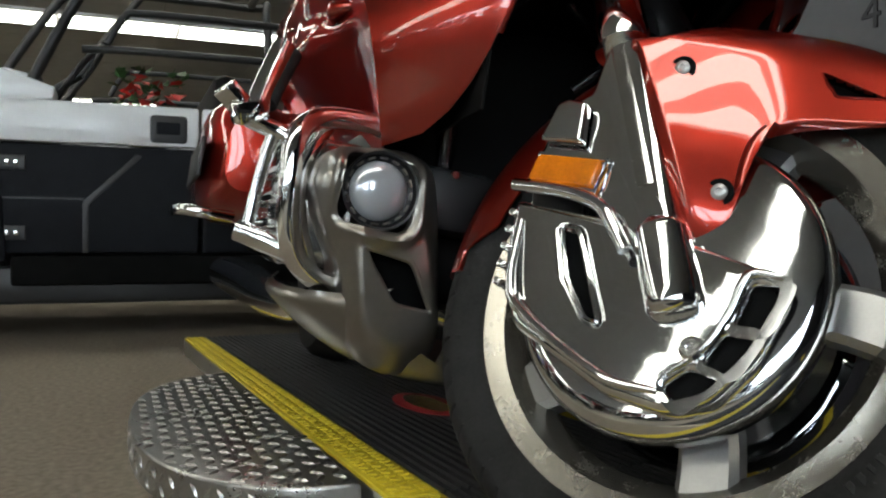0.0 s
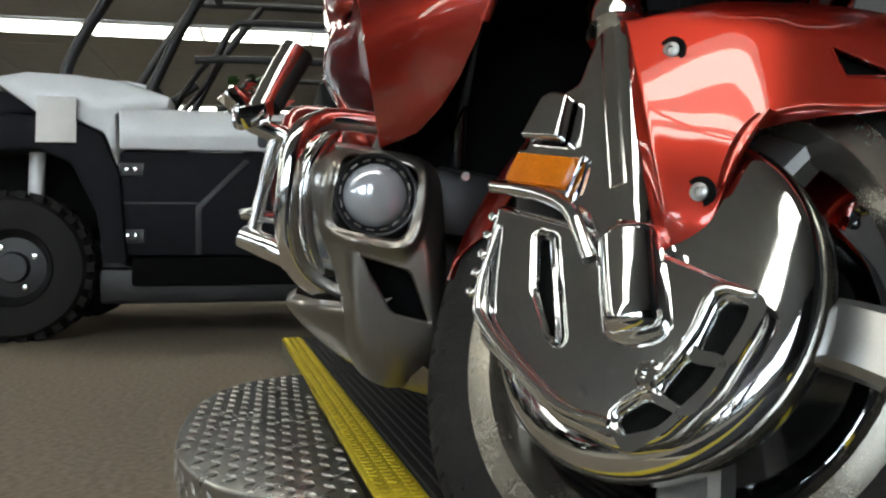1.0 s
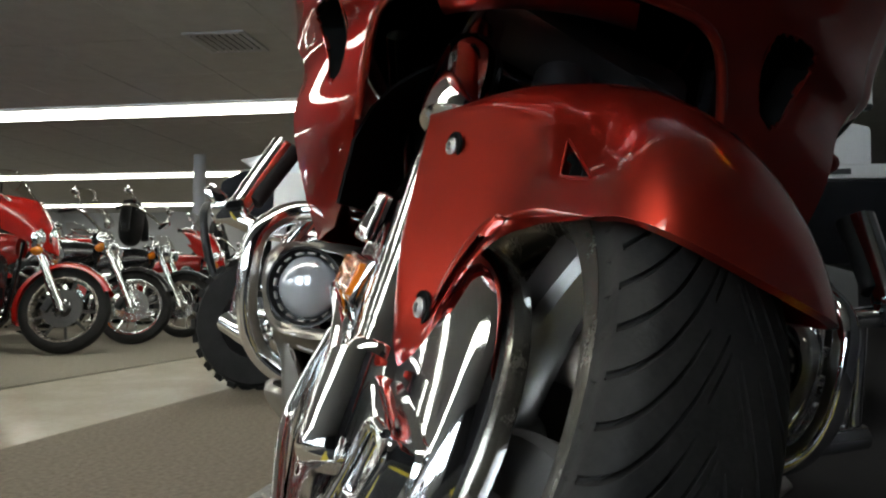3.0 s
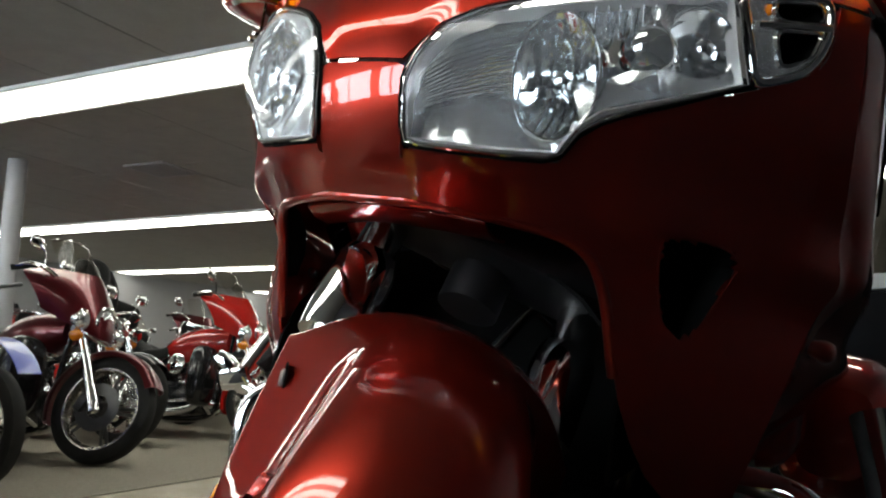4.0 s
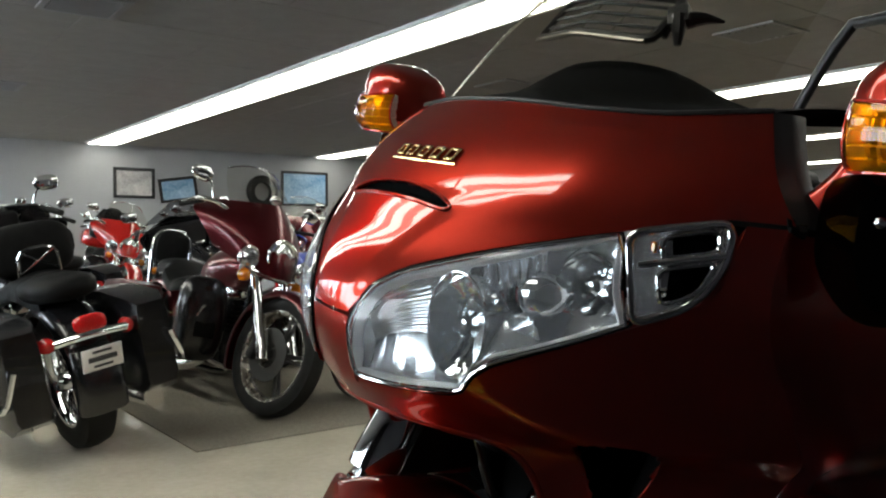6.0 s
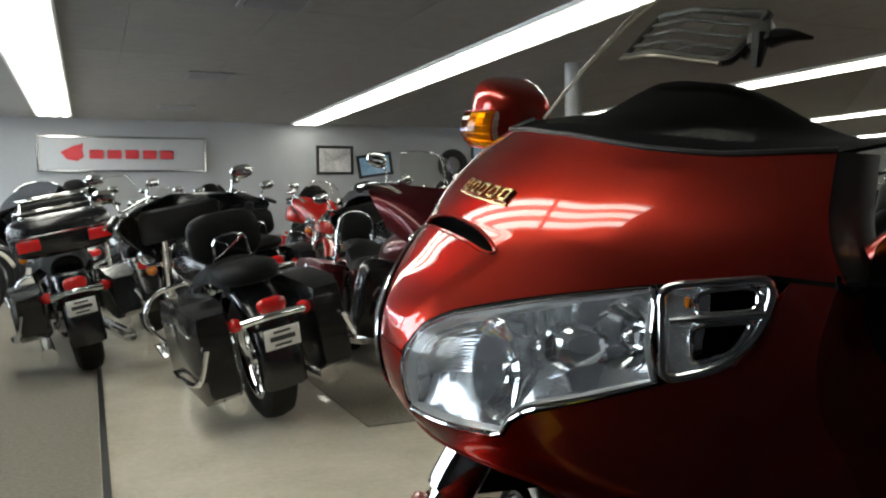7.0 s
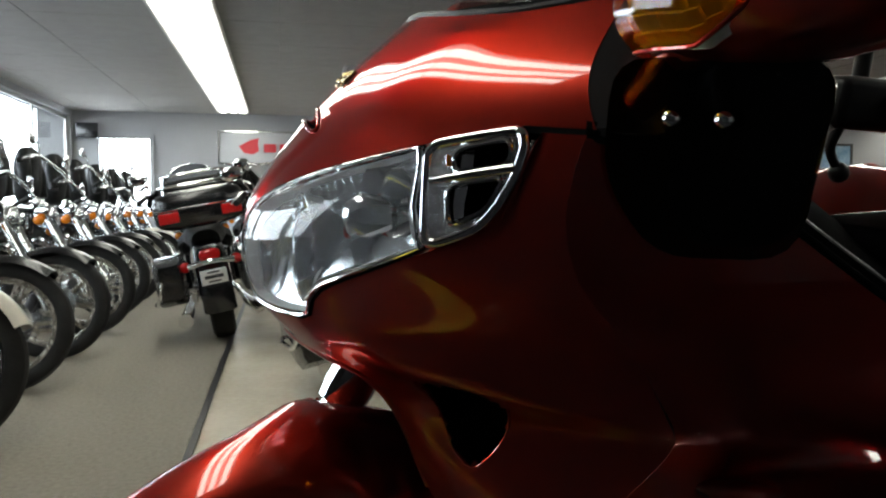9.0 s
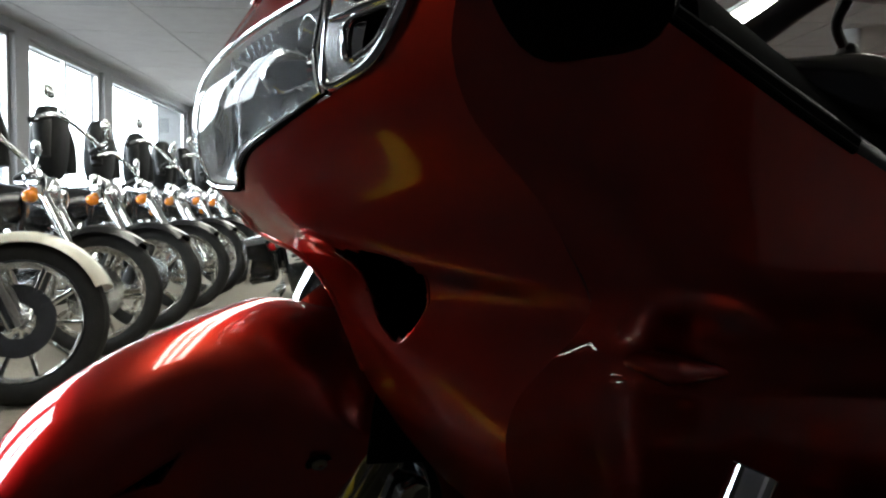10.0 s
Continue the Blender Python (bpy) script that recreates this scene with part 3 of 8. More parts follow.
def cowl_x(y, z):
    return nose_at(z) - round_at(z) * y * y


def skin(y, z, off=0.0):
    """A point on the fairing's skin at that height and distance from the middle, moved outwards by off."""
    e = 0.004
    dy = (cowl_x(y + e, z) - cowl_x(y - e, z)) / (2 * e)
    dz = (cowl_x(y, z + e) - cowl_x(y, z - e)) / (2 * e)
    n = Vector((1, -dy, -dz)).normalized()
    return Vector((cowl_x(y, z), y, z)) + n * off


def pairs_to_rows(pairs, sub=5, nv=20):
    """Columns between two edges of a panel, given as (y, z, y, z) from the inside out."""
    ps = along_cols(pairs, sub)
    return [[(lerp(p[0], p[2], v / nv), lerp(p[1], p[3], v / nv)) for v in range(nv + 1)] for p in ps]


def along_cols(pairs, sub):
    out = []
    for a, b in zip(pairs[:-1], pairs[1:]):
        for k in range(sub):
            out.append(tuple(lerp(a[i], b[i], k / sub) for i in range(4)))
    out.append(tuple(pairs[-1]))
    return out


def panel(cols, off=0.0, holes=(), thick=0.003, bulge=None):
    """A sheet on the fairing's skin, with the holes cut out of it."""
    bm = bmesh.new()
    vs = []
    for i, c in enumerate(cols):
        row = []
        for j, (y, z) in enumerate(c):
            o = off if bulge is None else off + bulge(i / (len(cols) - 1), j / (len(c) - 1))
            row.append(bm.verts.new(skin(y, z, o)))
        vs.append(row)
    for i in range(len(cols) - 1):
        for j in range(len(cols[0]) - 1):
            my = (cols[i][j][0] + cols[i + 1][j + 1][0]) / 2
            mz = (cols[i][j][1] + cols[i + 1][j + 1][1]) / 2
            if any(inside((my, mz), h) for h in holes):
                continue
            bm.faces.new((vs[i][j], vs[i + 1][j], vs[i + 1][j + 1], vs[i][j + 1]))
    bmesh.ops.remove_doubles(bm, verts=bm.verts, dist=1e-6)
    for v in [v for v in bm.verts if not v.link_faces]:
        bm.verts.remove(v)
    if thick:
        thicken(bm, thick, (1, 0, 0))
    return bm


def flip(poly, s):
    return [(s * p[0], p[1]) for p in poly]


def rim_tube(poly, r, off=0.0, segs=8, n=4):
    return tube([skin(y, z, off) for y, z in poly], r, segs, n, loop=True)


def pocket(poly, depth, wall=True):
    """The dark hollow behind a hole in the skin."""
    c = (sum(p[0] for p in poly) / len(poly), sum(p[1] for p in poly) / len(poly))
    rows = []
    for sc, d in ((1.06, -0.002), (1.0, -0.012), (0.9, -depth), (0.45, -depth * 1.15), (0.02, -depth * 1.2)):
        rows.append([skin(c[0] + (p[0] - c[0]) * sc, c[1] + (p[1] - c[1]) * sc, d) for p in poly])
    return grid(rows, loop_v=True)


bike = thing("touring_motorcycle", "candy red touring motorcycle with chrome trim leaning on its stand", "motorcycle", BIKE)

# upper cowl
HOOD = [(0, 0.844, 0, 1.098), (0.04, 0.8445, 0.04, 1.098), (0.049, 0.857, 0.065, 1.098), (0.068, 0.884, 0.09, 1.097), (0.098, 0.9055, 0.12, 1.095),
        (0.143, 0.9235, 0.16, 1.092), (0.223, 0.9535, 0.23, 1.091), (0.275, 0.9705, 0.262, 1.095), (0.34, 0.9905, 0.289, 1.0985), (0.384, 0.990, 0.312, 1.1025)]
SCOOP = curve([(-0.1, 0.973, 0), (-0.06, 0.986, 0), (0.0, 0.991, 0), (0.06, 0.986, 0), (0.1, 0.973, 0), (0.094, 0.9665, 0), (0.05, 0.9715, 0), (0.0, 0.973, 0), (-0.05, 0.9715, 0), (-0.094, 0.9665, 0)], 4, True)
SCOOP = [(p.x, p.y) for p in SCOOP]
half = pairs_to_rows(HOOD, 9, 84)
cols = [[(-y, z) for y, z in c] for c in reversed(half[1:])] + half


def plateau(y, z):
    """The raised middle of the nose, under the slot."""
    edge = float(np.interp(z, [0.84, 0.87, 0.93, 0.967, 0.985, 1.01], [0.03, 0.046, 0.076, 0.104, 0.104, 0.104]))
    q = min(1.0, max(0.0, (edge - abs(y)) / 0.03 + 0.5))
    fade = min(1.0, max(0.0, (z - 0.845) / 0.03)) * min(1.0, max(0.0, (0.99 - z) / 0.016))
    roll = 0.0035 * math.exp(-((abs(y) - 0.2) / 0.045) ** 2) * min(1.0, max(0.0, (z - 0.965) / 0.03)) * min(1.0, max(0.0, (1.09 - z) / 0.02))
    return 0.0028 * q * q * (3 - 2 * q) * fade + roll


base_skin = skin


def skin(y, z, off=0.0):
    return base_skin(y, z, off + plateau(y, z))


hood = part("upper_cowl", panel(cols, 0.0, holes=[SCOOP]), RED, bike, "glossy candy red upper cowl", angle=50)
part("scoop", pocket(SCOOP, 0.02), MATBLACK, hood, "dark air slot")
part("scoop_lip", tube([skin(p[0], p[1], 0.001) for p in SCOOP], 0.0022, 8, 1, loop=True), RED, hood, "red lip round the slot")



def skin(y, z, off=0.0):
    """The lower cowl, with the rounded ridge that runs back from under the lamps."""
    a = abs(y)
    fade = min(1.0, max(0.0, (a - 0.17) / 0.07))
    middle = 0.752 - 0.12 * (a - 0.2)
    swell = 0.012 * math.exp(-((z - middle) / 0.026) ** 2) - 0.004 * math.exp(-((z - middle + 0.065) / 0.04) ** 2)
    return base_skin(y, z, off + swell * fade * fade * (3 - 2 * fade))


# lower cowl with the lip over the front wheel and the legs at its sides
LOWER = [(0, 0.8405, 0, 0.727), (0.036, 0.8405, 0.03, 0.727), (0.0425, 0.838, 0.036, 0.727), (0.0435, 0.806, 0.042, 0.727), (0.0437, 0.7695, 0.048, 0.727), (0.1, 0.7705, 0.1, 0.725),
         (0.135, 0.7735, 0.135, 0.723), (0.1645, 0.7775, 0.16, 0.721), (0.179, 0.802, 0.174, 0.714), (0.192, 0.816, 0.186, 0.70), (0.219, 0.8295, 0.194, 0.68), (0.244, 0.8435, 0.199, 0.655),
         (0.271, 0.8595, 0.203, 0.62), (0.298, 0.8755, 0.208, 0.58), (0.338, 0.905, 0.217, 0.54), (0.352, 0.945, 0.230, 0.505), (0.3535, 0.9855, 0.25, 0.475), (0.38, 0.9855, 0.29, 0.455)]
VENT = [(0.234, 0.70), (0.233, 0.735), (0.245, 0.742), (0.268, 0.744), (0.283, 0.738), (0.287, 0.722), (0.279, 0.685), (0.265, 0.652), (0.253, 0.645), (0.24, 0.66)]
half = pairs_to_rows(LOWER, 6, 40)
for i, c in enumerate(half):
    s = i / (len(half) - 1)
    half[i] = [(y + 0.03 * math.sin(math.pi * j / 40) * max(0.0, (s - 0.55) / 0.45) ** 2, z) for j, (y, z) in enumerate(c)]
EDGE = half[-1]
cols = [[(-y, z) for y, z in c] for c in reversed(half[1:])] + half
lower = part("lower_cowl", panel(cols, 0.0, holes=[VENT, flip(VENT, -1)]), RED, bike, "candy red lower cowl with oval air vents", angle=50)
for s in (-1, 1):
    v = flip(VENT, s)
    part("vent", pocket(v, 0.03), MATBLACK, lower, "dark air vent")
    part("vent_lip", rim_tube(v, 0.0014, -0.001), RED, lower)
lip = [(-0.205, 0.60)] + [(s * y, z) for s, y, z in ((-1, 0.194, 0.68), (-1, 0.174, 0.714), (-1, 0.13, 0.723), (-1, 0.06, 0.727), (1, 0.0, 0.727), (1, 0.06, 0.727), (1, 0.13, 0.723), (1, 0.174, 0.714), (1, 0.194, 0.68), (1, 0.205, 0.6))]
part("cowl_lip", tube([skin(y, z, -0.004) for y, z in lip], 0.006, 10, 8), RED, lower)


def side_panel(s):
    """The side of the fairing, from the front corner back past the rider's knee."""
    def top(x):
        return float(np.interp(-x, [0.2, 0.285, 0.37, 0.465, 0.607, 0.8, 1.05], [0.986, 0.986, 0.967, 0.905, 0.812, 0.748, 0.73]))

    def low(x):
        return float(np.interp(-x, [0.2, 0.3, 0.5, 0.8, 1.05], [0.455, 0.455, 0.45, 0.44, 0.44]))
    nj, ni = len(EDGE) - 1, 44
    rows = []
    for i in range(ni + 1):
        r = i / ni
        row = []
        for j in range(nj + 1):
            y0, z0 = EDGE[j]
            p0 = skin(y0, z0)
            v = j / nj
            tuck = max(0.0, 0.83 - z0)
            tgt = Vector((-0.44, 0.402 - 0.45 * tuck * tuck / (tuck + 0.05), z0))
            if r < 0.4:
                q = r / 0.4
                mid = Vector((p0.x - 0.075, min(y0 + 0.035, tgt.y + 0.004), z0))
                p = (1 - q) ** 2 * p0 + 2 * q * (1 - q) * mid + q * q * tgt
            else:
                q = (r - 0.4) / 0.6
                p = Vector((lerp(-0.44, -1.05, q), tgt.y - 0.05 * q * q, z0))
            t, b = top(p.x), low(p.x)
            f0 = (EDGE[0][1] - z0) / (EDGE[0][1] - EDGE[-1][1])
            p.z = lerp(lerp(t, b, f0), z0, max(0.0, 1 - r * 6))
            w = min(1.0, r * 3)
            p.y += w * (0.012 * math.exp(-((p.z - 0.735) / 0.026) ** 2) - 0.014 * math.exp(-((p.z - 0.685) / 0.03) ** 2) + 0.010 * math.exp(-((p.z - 0.642) / 0.014) ** 2) * min(1, r * 2))
            row.append((p.x, s * p.y, p.z))
        rows.append(row)
    arr = np.array(rows)
    for _ in range(10):
        arr[2:-1] = 0.25 * arr[1:-2] + 0.5 * arr[2:-1] + 0.25 * arr[3:]
    return grid([[tuple(p) for p in r] for r in arr])


for s in (-1, 1):
    bm = side_panel(s)
    bm.verts.ensure_lookup_table()
    seam = [bm.verts[i * len(EDGE)].co.copy() for i in range(0, 24)]
    thicken(bm, 0.003, (0, s, 0))
    sp = part("side_fairing", bm, RED, bike, "candy red side fairing with a pressed ridge", angle=60)
    part("panel_seam", tube([p + Vector((0, s * 0.0005, 0.001)) for p in seam], 0.0035, 8, 1), MATBLACK, sp, "dark seam under the upper cowl")
    # added black filler that stops light showing through the seam
    part("seam_backing", tube([p + Vector((-0.002, -s * 0.008, 0.004)) for p in seam], 0.009, 8, 1), MATBLACK, sp, "black strip added to keep the seam dark")
    edge = [Vector((-0.45, s * 0.386, 0.925)), Vector((-0.53, s * 0.384, 0.868)), Vector((-0.607, s * 0.38, 0.82)), Vector((-0.7, s * 0.375, 0.786)), Vector((-0.8, s * 0.368, 0.757)), Vector((-1.02, s * 0.34, 0.738))]
    part("top_moulding", tube(edge, [0.008, 0.013, 0.014, 0.014, 0.013, 0.01], 10, 6), BLACK, sp, "black edge moulding")
    part("inner_panel", thicken(grid([[(p.x, p.y - s * a, p.z + b) for a, b in ((0.004, -0.01), (0.02, 0.025), (0.06, 0.05), (0.12, 0.06), (0.2, 0.05))] for p in edge]), 0.003), MATBLACK, sp, "black inner panel beside the tank")
    part("pocket_cover", tube([(-0.54, s * 0.315, 0.9), (-0.6, s * 0.318, 0.882), (-0.68, s * 0.316, 0.858), (-0.75, s * 0.31, 0.834), (-0.79, s * 0.3, 0.822)], [0.012, 0.036, 0.042, 0.036, 0.01], 18, 6), GLOSSBLACK, sp, "rounded black pocket cover")
    # added black filler that gives the gap beside the grille its shade
    part("gap_backing", tube([base_skin(s * y, z, -0.008) for y, z in ((0.338, 0.99), (0.35, 0.987), (0.365, 0.988), (0.378, 0.988), (0.392, 0.987))], 0.008, 8, 2), MATBLACK, sp, "black strip added to keep the gap dark")
    part("signal_stub", tube([(-0.4, s * 0.33, 0.664), (-0.45, s * 0.366, 0.66), (-0.51, s * 0.352, 0.652)], [0.003, 0.014, 0.003], 20, 10), RED, sp)

skin = base_skin
# headlamps and the chrome grilles beside them
LAMP = [(0.0465, 0.828, 0.0465, 0.776), (0.0525, 0.85, 0.06, 0.7745), (0.07, 0.8795, 0.09, 0.7745), (0.098, 0.9005, 0.12, 0.776), (0.143, 0.9185, 0.1625, 0.781), (0.17, 0.9295, 0.1775, 0.805),
        (0.2, 0.941, 0.196, 0.8225), (0.223, 0.949, 0.243, 0.8475), (0.25, 0.9585, 0.27, 0.8635), (0.273, 0.966, 0.293, 0.8785)]
LAMP_LINE = [(a[0], a[1]) for a in LAMP] + [(a[2], a[3]) for a in reversed(LAMP)]
GRILLE = [(0.277, 0.9675, 0.2975, 0.881), (0.30, 0.975, 0.315, 0.891), (0.325, 0.982, 0.33, 0.902), (0.34, 0.986, 0.341, 0.92), (0.347, 0.975, 0.3475, 0.945)]
SLOT_A = [(0.3, 0.9665), (0.337, 0.979), (0.3425, 0.9575), (0.306, 0.946)]
SLOT_B = [(0.3065, 0.936), (0.3425, 0.948), (0.336, 0.918), (0.313, 0.901)]


def headlamp(s):
    cols = [[(s * y, z) for y, z in c] for c in pairs_to_rows(LAMP, 26, 190)]

    def fold(x):
        return abs((x % 1.0) - 0.5)

    def bowl(u, v):
        # three hollow cells side by side; v runs from the top edge down
        lo, hi, deep = (0.0, 0.52, 0.034) if u < 0.52 else (0.52, 0.76, 0.028) if u < 0.76 else (0.76, 1.0, 0.022)
        q = (u - lo) / (hi - lo)
        dish = (max(0.0, 1 - (2 * q - 1) ** 2) * max(0.0, 1 - (2 * v - 1) ** 2)) ** 0.8
        w = 0.0
        if u < 0.4 and 0.1 < v < 0.58:
            w = 0.0007 * abs(math.sin(math.pi * v * 25))             # fine level ribs at the inner top
        elif u < 0.52 and v >= 0.58:
            w = 0.003 * fold(q * 4.5 + 0.7 * v)                      # broad leaning facets below
        elif 0.52 <= u < 0.76:
            w = 0.001 * abs(math.sin(math.pi * u * 42)) if v < 0.45 else 0.006 * fold(v * 4 + q)
        return -0.004 - deep * dish + w * min(1.0, 10 * min(u, 1 - u, v, 1 - v))
    BOWLS = ((0.163, 0.852, 0.057, 0.036, 13, 0.62), (0.222, 0.897, 0.027, 0.024, 0, 0.9), (0.262, 0.913, 0.035, 0.028, 0, 0.8))
    cut = [[(s * (cy + 0.97 * sy * r * math.cos(k * math.pi / 20)), cz + 0.97 * r * math.sin(k * math.pi / 20)) for k in range(40)] for cy, cz, r, d, nf, sy in BOWLS]
    head = part("headlamp", panel(cols, 0.0, holes=cut, thick=0, bulge=bowl), REFLECT, bike, "stepped silver headlamp reflector", angle=24)
    lcols = [[(s * y, z) for y, z in c] for c in pairs_to_rows(LAMP, 5, 24)]
    lens = part("lens", panel(lcols, 0.003, thick=0, bulge=lambda u, v: 0.006 * math.sin(math.pi * u) * math.sin(math.pi * v)), LENS, head, "clear headlamp lens")
    lens.visible_shadow = False
    mid = (0.165, 0.868)

    def inset(p, by):
        d = math.hypot(p[0] - mid[0], p[1] - mid[1])
        return (s * (p[0] + (mid[0] - p[0]) * by / d), p[1] + (mid[1] - p[1]) * by / d)
    loop = [p for k, a in enumerate(LAMP_LINE) for p in along([a, LAMP_LINE[(k + 1) % len(LAMP_LINE)]], 6)[:-1]]
    wide = [0.009 if p[1] > 0.83 + 0.6 * (p[0] - 0.047) - 0.02 and p[0] < 0.262 else 0.0045 for p in loop]
    part("bezel", tube([skin(s * y, z, 0.0035) for y, z in loop[::2]], 0.0016, 6, 1, loop=True), CHROME, head, "thin bright rim")
    strip = [[skin(*inset(p, b * w), o) for p, w in zip(loop, wide)] for b, o in ((0.0, -0.005), (0.5, -0.001), (0.9, 0.0012), (1.0, 0.0), (1.0, -0.014))]
    part("inner_frame", grid(strip, loop_v=True), LAMPRIM, head, "bright inner frame of the lamp")
    part("lamp_seam", tube([skin(*inset(p, -0.0035), 0.0008) for p in loop[::2]], 0.0021, 6, 1, loop=True), MATBLACK, head, "dark seam round the lamp")
    # round bowls with upright flutes, their rings and silvered bulbs
    for cy, cz, r, d, nf, sy in BOWLS:
        c = base_skin(s * cy, cz, -0.016)
        rows = []
        for i in range(13):
            q = i / 12
            rr = r * q
            row = []
            for k in range(72):
                a = 2 * math.pi * k / 72
                yy, zz = rr * math.cos(a) * sy, rr * math.sin(a)
                x = c.x - d * (1 - q * q) + (0.0018 * math.cos(2 * math.pi * nf * (yy + r) / (2 * r)) * (1 - q ** 6) if nf else 0.0)
                x -= (1.9 * ((abs(c.y) + s * yy * (1 if c.y > 0 else 1) * (1 if s > 0 else 1)) ** 2 - c.y * c.y) if s > 0 else 1.9 * ((c.y + yy) ** 2 - c.y * c.y)) * 0.55 * q
                row.append((x, c.y + yy, c.z + zz))
            rows.append(row)
        if r < 0.03:
            ball = lathe([(0.0, 0.027), (0.008, 0.0258), (0.016, 0.0215), (0.0225, 0.014), (0.0262, 0.004), (0.0262, -0.02)], 40, Matrix.Translation((c.x - 0.014, c.y, c.z)) @ FORWARD)
            part("bulb_shield", ball, CHROME, head, "round chrome bulb shield")
            continue
        rim = [Vector(p) for p in rows[-1][::3]]
        rows.append([(x - 0.03, y, z) for x, y, z in rows[-1]])
        part("bowl", grid(rows, loop_v=True), MIRRORED, head, "fluted reflector bowl", angle=22)
        part("ring", tube(rim, 0.0014, 8, 2, loop=True), CHROME, head, "chrome ring")
        m = Matrix.Translation((c.x - d + 0.004, c.y, c.z)) @ FORWARD
        bulb = lathe([(0.0, 0.024), (0.006, 0.022), (0.0105, 0.016), (0.0125, 0.006), (0.0125, -0.006)], 8 if r > 0.05 else 16, m)
        part("bulb", bulb, CHROME, head, "silvered bulb cap", angle=20)
    # upright fins over the outer bowl
    for k in range(6):
        c = base_skin(s * (0.182 + k * 0.0085), 0.914 + k * 0.0033, -0.016)
        part("fin", boxbm((0.016, 0.0016, 0.03), Matrix.Translation(c) @ pose(0, 0, 0, 0, 15, 0), 0.0005, 1), REFLECT, head)
    # bright tray under the round shield
    tray = []
    for k in range(9):
        y = lerp(0.18, 0.236, k / 8)
        z = float(np.interp(y, [0.1775, 0.196, 0.243], [0.805, 0.8225, 0.8475])) + 0.006
        tray.append([skin(s * y, z + 0.034 * q, -0.002 - 0.026 * q - 0.002 * fold(k * 0.5)) for q in (0.0, 0.25, 0.5, 0.75, 1.0)])
    part("tray", grid(tray), REFLECT, head, "bright sloping tray", angle=20)
    gcols = [[(s * y, z) for y, z in c] for c in pairs_to_rows(GRILLE, 12, 48)]
    gr = part("grille", panel(gcols, 0.002, holes=[flip(SLOT_A, s), flip(SLOT_B, s)], thick=0.002), SATIN, bike, "chrome grille with two dark slots", angle=50)
    for sl in (SLOT_A, SLOT_B):
        r = rounded(flip(sl, s), 0.009)
        part("slot", pocket(r, 0.03), MATBLACK, gr, "dark slot")
        a, b, c, d = [(s * p[0], p[1]) for p in sl]
        slope = [[skin(lerp(p[0], q[0], t), lerp(p[1], q[1], t), -0.002 - 0.02 * t ** 0.7) for p, q in ((a, b), ((lerp(a[0], d[0], 0.5), lerp(a[1], d[1], 0.5)), (lerp(b[0], c[0], 0.5), lerp(b[1], c[1], 0.5))), (d, c))] for t in (0.04, 0.1, 0.16, 0.22)]
        part("slot_slope", grid(slope), CHROME, gr, "bright sloping side of the slot")
        part("slot_rim", rim_tube(r, 0.0026, 0.003, 8, 1), CHROME, gr)
    part("crossbar", tube([skin(s * y, z, 0.003) for y, z in ((0.292, 0.9375), (0.31, 0.943), (0.328, 0.949), (0.346, 0.955))], [0.003, 0.0045, 0.005, 0.0045], 10, 3), CHROME, gr, "chrome crossbar")
    part("side_marker", boxbm((0.003, 0.006, 0.010), Matrix.Translation(skin(s * 0.2975, 0.9565, 0.003)), 0.001, 1), AMBER, gr, "small amber marker")
    gl = [(a[0], a[1]) for a in GRILLE] + [(a[2], a[3]) for a in reversed(GRILLE)]
    part("grille_rim", rim_tube(flip(rounded(gl, 0.01), s), 0.0052, 0.001, 10, 1), CHROME, gr)


headlamp(1)
headlamp(-1)

# badge on the nose: five gold letter-sized shapes
badge = part("nose_badge", tube([skin(-0.066, 1.0165, 0.001), skin(0.0, 1.0165, 0.001), skin(0.066, 1.0165, 0.001)], 0.0016, 6, 6), GOLD, bike, "gold metal badge")
for k in range(5):
    y = -0.052 + k * 0.026
    p, up = skin(y, 1.026, 0.002), (skin(y, 1.032) - skin(y, 1.02)).normalized()
    side = (skin(y + 0.006, 1.026) - skin(y - 0.006, 1.026)).normalized()
    out = side.cross(up).normalized()
    turn = Matrix(((out.x, side.x, up.x, p.x), (out.y, side.y, up.y, p.y), (out.z, side.z, up.z, p.z), (0, 0, 0, 1)))
    block = boxbm((0.005, 0.0185, 0.004), turn @ pose(0, 0, 0.0075), 0.0008, 1)
    add_box(block, (0.005, 0.0185, 0.004), turn @ pose(0, 0, -0.0075), 0.0008, 1)
    add_box(block, (0.005, 0.0045, 0.019), turn @ pose(0, -0.007, 0), 0.0008, 1)
    add_box(block, (0.005, 0.0045, 0.019), turn @ pose(0, 0.007, 0), 0.0008, 1)
    part("badge_block", block, GOLD, badge)

# black top of the dash between the cowl and the windscreen
rows = []
for i in range(25):
    y = -0.312 + 0.624 * i / 24
    z0 = float(np.interp(abs(y), [0, 0.06, 0.16, 0.23, 0.262, 0.312], [1.098, 1.098, 1.092, 1.091, 1.095, 1.1025]))
    a = skin(y, z0, -0.002)
    row = []
    for k in range(13):
        q = k / 12
        row.append((a.x - 0.30 * q, y * (1 - 0.05 * q), a.z + (0.028 - 0.012 * (abs(y) / 0.312)) * math.sin(math.pi * min(1, q * 1.2) * 0.75) + 0.05 * math.exp(-((q - 0.72) / 0.2) ** 2) * math.exp(-(y / 0.17) ** 4)))
    rows.append(row)
part("dash_top", thicken(grid(rows), 0.004), DASH, bike, "black textured dash top")
